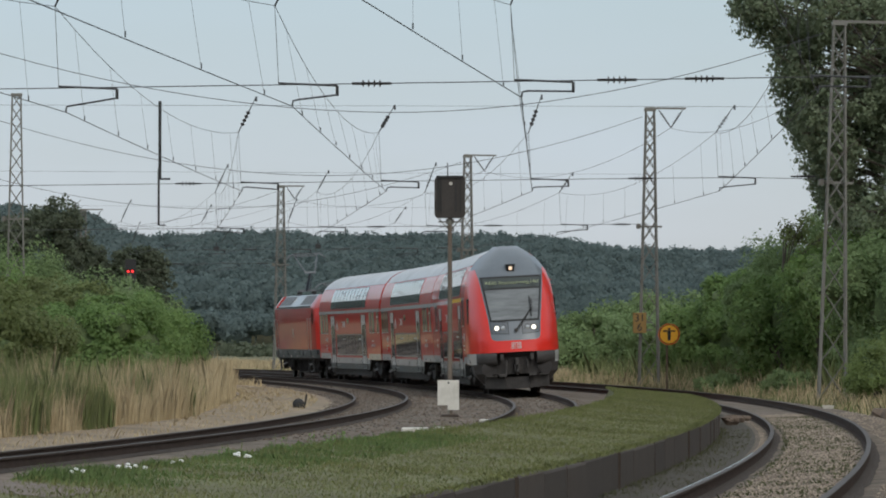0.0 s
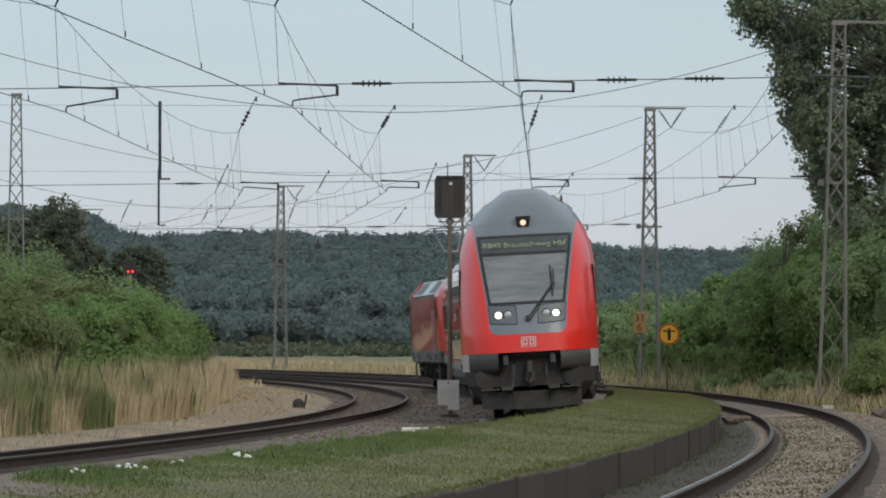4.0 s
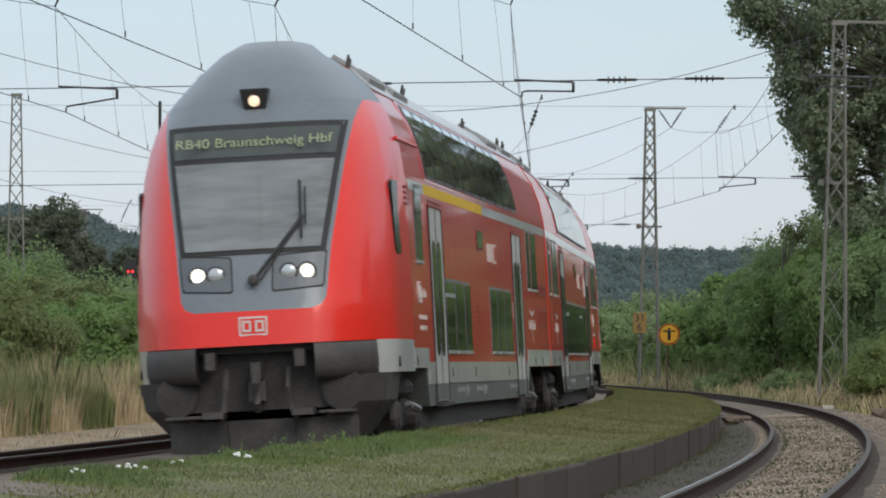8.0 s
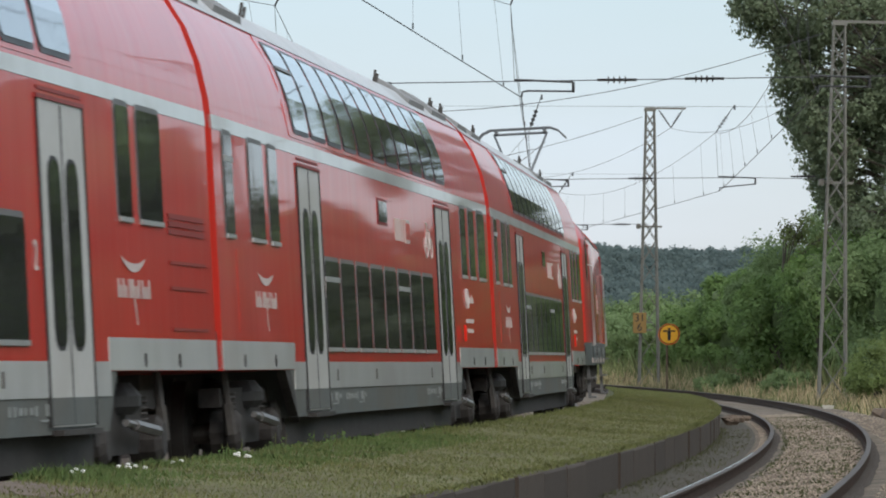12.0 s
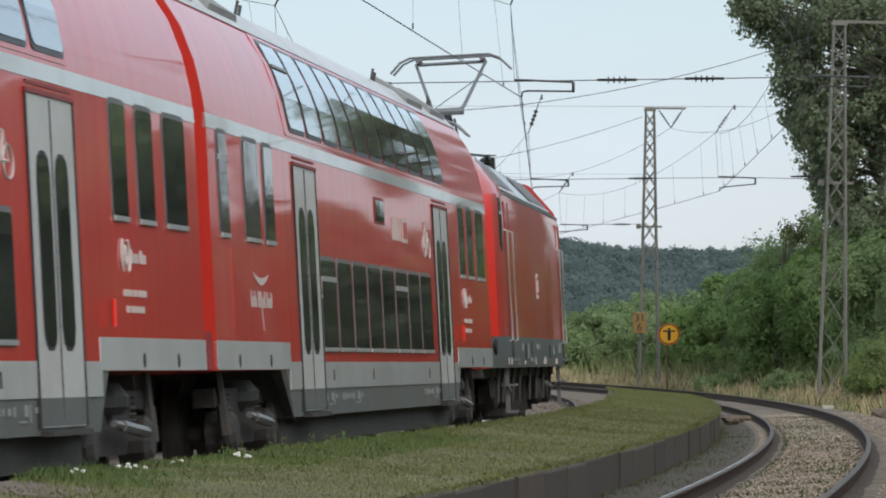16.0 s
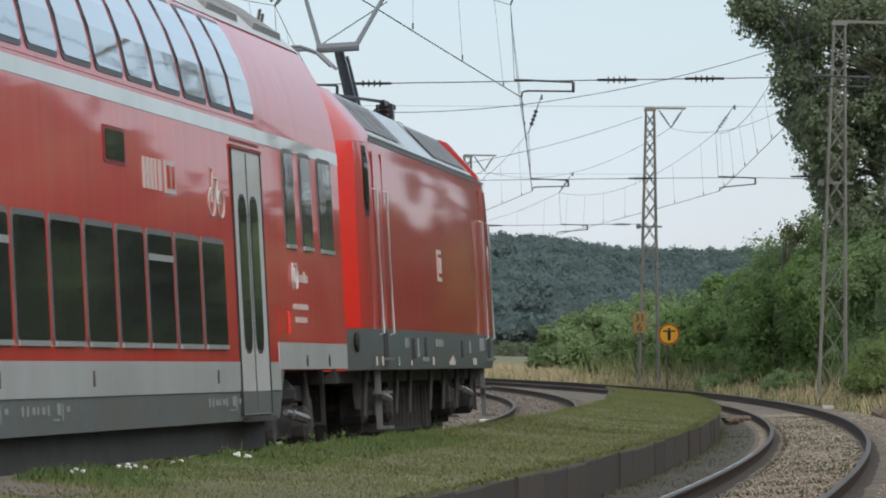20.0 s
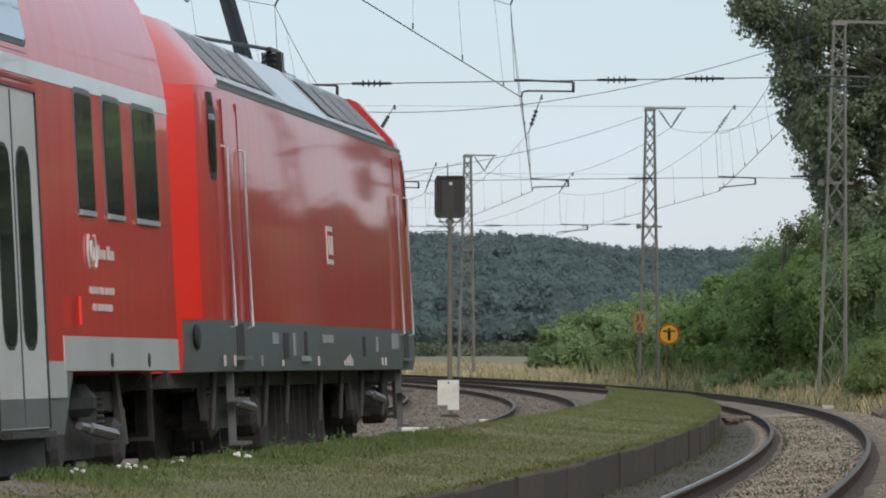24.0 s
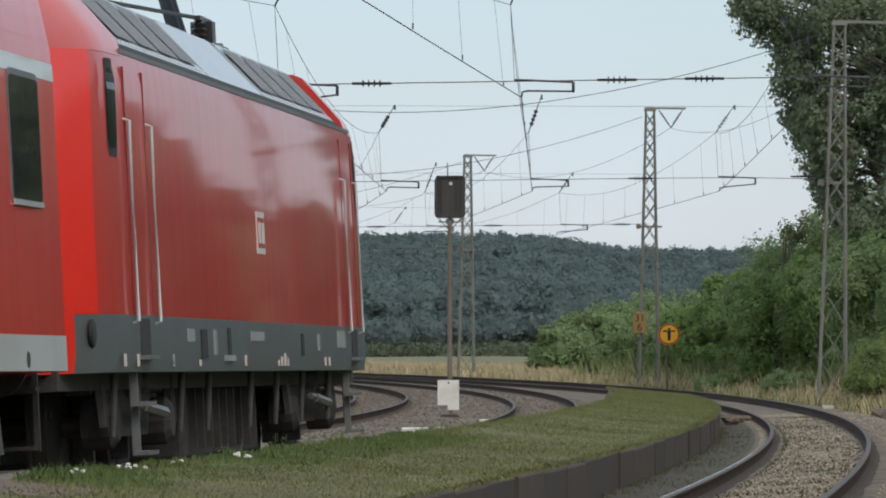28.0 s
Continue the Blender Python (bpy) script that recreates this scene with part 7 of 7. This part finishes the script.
        pg = part("pantograph", bs, M["panto"], car, "raised pantograph" if raised else "folded pantograph")
        for a in (-0.45, 0.45):
            for b in (-0.35, 0.35):
                part("foot_insulator", Shape().turned([(0.05, 3.9), (0.09, 3.95), (0.05, 4.0), (0.09, 4.05), (0.05, 4.1)], "z", 8, Matrix.Translation((x - ub + a, b, 0))), M["insulator"], pg)
        knee = (x - ub + 1.75, 0, 5.0) if raised else (x - ub + 1.6, 0, 4.3)
        head = (x - ub + 0.3, 5.93) if raised else (x - ub - 0.3, 4.42)
        part("lower_arm", Shape().rod((x - ub, 0, 4.15), knee, 0.075, 0.06, 10).rod((x - ub + 0.2, 0.12, 4.12), (knee[0] - 0.1, 0.1, knee[2] - 0.12), 0.02), M["panto_dark"], pg)
        up = Shape()
        for sd in (-1, 1):
            up.rod((knee[0], sd * 0.22, knee[2]), (head[0], sd * 0.55, head[1] - 0.1), 0.03, 0.025, 8)
        up.rod((knee[0], -0.26, knee[2]), (knee[0], 0.26, knee[2]), 0.06, None, 10)
        up.rod((knee[0], -0.2, knee[2] + 0.05), (head[0], 0.5, head[1] - 0.3), 0.008)
        part("upper_arm", up, M["panto"], pg)
        hd = Shape()
        for dx in (-0.28, 0.28):
            pts = []
            for k in range(13):
                y = -0.94 + 1.88 * k / 12
                drop = 0.0 if abs(y) < 0.6 else 0.32 * ((abs(y) - 0.6) / 0.4) ** 2
                pts.append((head[0] + dx, y, head[1] - drop))
            hd.path(pts, 0.02, 6)
        hd.rod((head[0] - 0.28, -0.5, head[1] - 0.05), (head[0] + 0.28, -0.5, head[1] - 0.05), 0.04).rod((head[0] - 0.28, 0.5, head[1] - 0.05), (head[0] + 0.28, 0.5, head[1] - 0.05), 0.04)
        hd.rod((head[0], -0.55, head[1] - 0.1), (head[0], 0.55, head[1] - 0.1), 0.03)
        part("contact_head", hd, M["panto"], pg)

    pantograph(15.6, True)
    pantograph(4.2, False)
    bogie(car, x - 4.25, 2.65, 0.6, True)
    bogie(car, x - 14.65, 2.65, 0.6, True)
    gangway(car, x, 0.0)
    return car


M["alu_dark"] = mat("dull_metal_frame", (0.17, 0.17, 0.17), 0.45, metal=0.4, var=0.15, bump=0.02)
M["frame_black"] = mat("black_window_rim", (0.035, 0.032, 0.036), 0.4, var=0.1, bump=0.01)
M["door_grey"] = mat("pale_grey_door", (0.5, 0.5, 0.49), 0.42, var=0.06, scale=1.5, fine=14, bump=0.01, coat=0.15, dirt=(0.36, 0.34, 0.31), dirt_amount=0.5)
M["wheel"] = mat("wheel_steel", (0.045, 0.04, 0.036), 0.6, metal=0.5, var=0.3, bump=0.1)
M["under_grey"] = mat("dusty_grey_gear", (0.052, 0.047, 0.043), 0.7, var=0.3, scale=4, fine=20, bump=0.2)
M["damper"] = mat("dull_damper_metal", (0.16, 0.155, 0.15), 0.45, metal=0.4, var=0.3, scale=4, fine=18, bump=0.05)
M["lettering"] = mat("white_lettering", (0.52, 0.45, 0.43), 0.5, var=0.05, bump=0)
M["faded_print"] = mat("faded_print", (0.24, 0.255, 0.25), 0.6, var=0.1, bump=0)
M["red_dark"] = mat("dark_red_paint", (0.22, 0.02, 0.018), 0.5, var=0.1, bump=0.02)
M["roof_vent"] = mat("grey_roof_vent", (0.2, 0.2, 0.2), 0.6, var=0.2, bump=0.1)
M["lamp_on"] = mat("lit_lamp", (1, 1, 1), 0.2, var=0, bump=0, emit=(1.0, 0.92, 0.76), power=2.6)
M["lamp_lens"] = mat("lamp_lens", (0.8, 0.78, 0.7), 0.2, var=0.05, bump=0, emit=(1.0, 0.93, 0.8), power=0.35)
M["lamp_warm"] = mat("lit_warm_lamp", (0.6, 0.5, 0.4), 0.2, var=0, bump=0, emit=(1.0, 0.7, 0.45), power=0.75)
M["lamp_off"] = mat("clear_lamp", (0.5, 0.52, 0.53), 0.12, metal=0.5, var=0.1, bump=0)
M["lamp_housing"] = mat("lamp_panel", (0.105, 0.12, 0.135), 0.4, var=0.1, bump=0.01)
M["led"] = mat("led_letters", (0.25, 0.29, 0.16), 0.6, var=0, bump=0, emit=(0.5, 0.56, 0.36), power=0.03)
M["display"] = mat("display_glass", (0.055, 0.065, 0.06), 0.15, var=0.1, bump=0)
M["cab_glass"] = mat("dark_cab_glass", (0.012, 0.013, 0.013), 0.12, var=0.2, bump=0, spec=0.15)
M["plough"] = mat("scuffed_plough", (0.06, 0.056, 0.054), 0.7, var=0.35, scale=3, fine=18, bump=0.1, dirt=(0.03, 0.027, 0.025), dirt_amount=0.8)
# pale banded base puts the sky's reflection and the interior into the glass
M["windscreen"] = mat("windscreen_glass", (0.15, 0.16, 0.162), 0.05, var=0.3, scale=1.6, fine=5, bump=0, spec=0.9, stretch=(1, 0.4, 2.5))
M["badge_white"] = mat("badge_white", (0.6, 0.57, 0.55), 0.4, var=0.04, bump=0)
M["apron"] = mat("scuffed_grey_apron", (0.052, 0.047, 0.045), 0.65, var=0.25, scale=3, fine=18, bump=0.1)
M["red_loco"] = mat("locomotive_red", (0.5, 0.03, 0.022), 0.4, var=0.05, scale=1.3, fine=3.0, bump=0.42, coat=0.65, coat_rough=0.045, dirt=(0.36, 0.045, 0.035), dirt_amount=0.4, spec=0.35, stretch=(1, 1, 0.12), octaves=(2, 1))
M["loco_grey"] = mat("locomotive_grey", (0.085, 0.103, 0.108), 0.5, var=0.12, scale=1.5, fine=14, bump=0.02, dirt=(0.09, 0.08, 0.07), dirt_amount=0.5)
M["loco_roof"] = mat("locomotive_roof_grey", (0.33, 0.36, 0.39), 0.36, var=0.12, scale=1.5, fine=12, bump=0.03, coat=0.3)
M["grille"] = mat("fine_grille", (0.16, 0.165, 0.17), 0.55, metal=0.2, var=0.25, scale=6, fine=60, bump=0.5)
M["panto"] = mat("pantograph_grey", (0.17, 0.18, 0.19), 0.5, metal=0.4, var=0.15, bump=0.02)
M["panto_dark"] = mat("pantograph_arm", (0.05, 0.055, 0.075), 0.5, var=0.1, bump=0.02)

cab_car = build_cab_car()
coach = build_coach()
coach_b = copy_thing(coach, Matrix.Identity(4))
locomotive = build_locomotive()
train = [cab_car, coach, coach_b, locomotive]
SHIFT = [0.0, 0.0, -0.25, 0.0]
# ---- run of the train: metres that the nose has gone past the mark, every half second ----
RUN = [-133.22, -125.46, -117.74, -110.08, -102.49, -94.97, -87.55, -80.23, -73.02, -65.94, -58.99, -52.23, -45.65, -39.17, -32.82, -26.68, -20.77, -15.11, -9.69, -4.44, 0.65, 5.54, 10.20, 14.63, 18.85, 22.89, 26.77, 30.49, 34.02, 37.35, 40.46, 43.40, 46.20, 48.87, 51.39, 53.77, 56.02, 58.12, 60.07, 61.91, 63.70, 65.41, 67.02, 68.52, 69.92, 71.25, 72.48, 73.64, 74.71, 75.68, 76.55, 77.32, 77.99, 78.56, 79.03, 79.40, 79.65]


def car_pose(k, head):
    u0, a, b, u1 = CARS[k]
    p, q = line(head - a), line(head - b)
    d = (p - q).normalized()
    left = Vector((-d.y, d.x, 0)).normalized()
    up = d.cross(left)
    l2 = left * math.cos(CANT) + up * math.sin(CANT)
    u2 = up * math.cos(CANT) - left * math.sin(CANT)
    m = Matrix((d, l2, u2)).transposed().to_4x4()
    m.translation = (p + q) / 2 + d * SHIFT[k]
    return m


def run_at(t):
    """Smooth run between the half-second marks."""
    k = min(int(t * 2), len(RUN) - 2)
    f = t * 2 - k
    a, b = RUN[k], RUN[k + 1]
    ma = (RUN[k + 1] - RUN[k - 1]) / 2 if k > 0 else b - a
    mb = (RUN[k + 2] - RUN[k]) / 2 if k + 2 < len(RUN) else b - a
    return (2 * f ** 3 - 3 * f ** 2 + 1) * a + (f ** 3 - 2 * f ** 2 + f) * ma + (3 * f ** 2 - 2 * f ** 3) * b + (f ** 3 - f ** 2) * mb


def rolling(radius):
    """Times and wheel angles, under 80 degrees apart."""
    out, last = [(0.0, 0.0)], 0.0
    for k in range(1, 841):
        now = (run_at(k / 30) - RUN[0]) / radius
        nxt = (run_at(min(28.0, (k + 1) / 30)) - RUN[0]) / radius
        if nxt - last > radians(80) or k == 840:
            out.append((k / 30, now))
            last = now
    return out


def motions():
    for k, car in enumerate(train):
        walk(car, [(i * 0.5, car_pose(k, head)) for i, head in enumerate(RUN)])
        for w in [c for c in car.children if c.name.startswith("wheelset")]:
            at = Matrix.Translation(w.location)
            walk(w, [(t, at @ Matrix.Rotation(a, 4, "Y")) for t, a in rolling(w.location.z)])


motions()
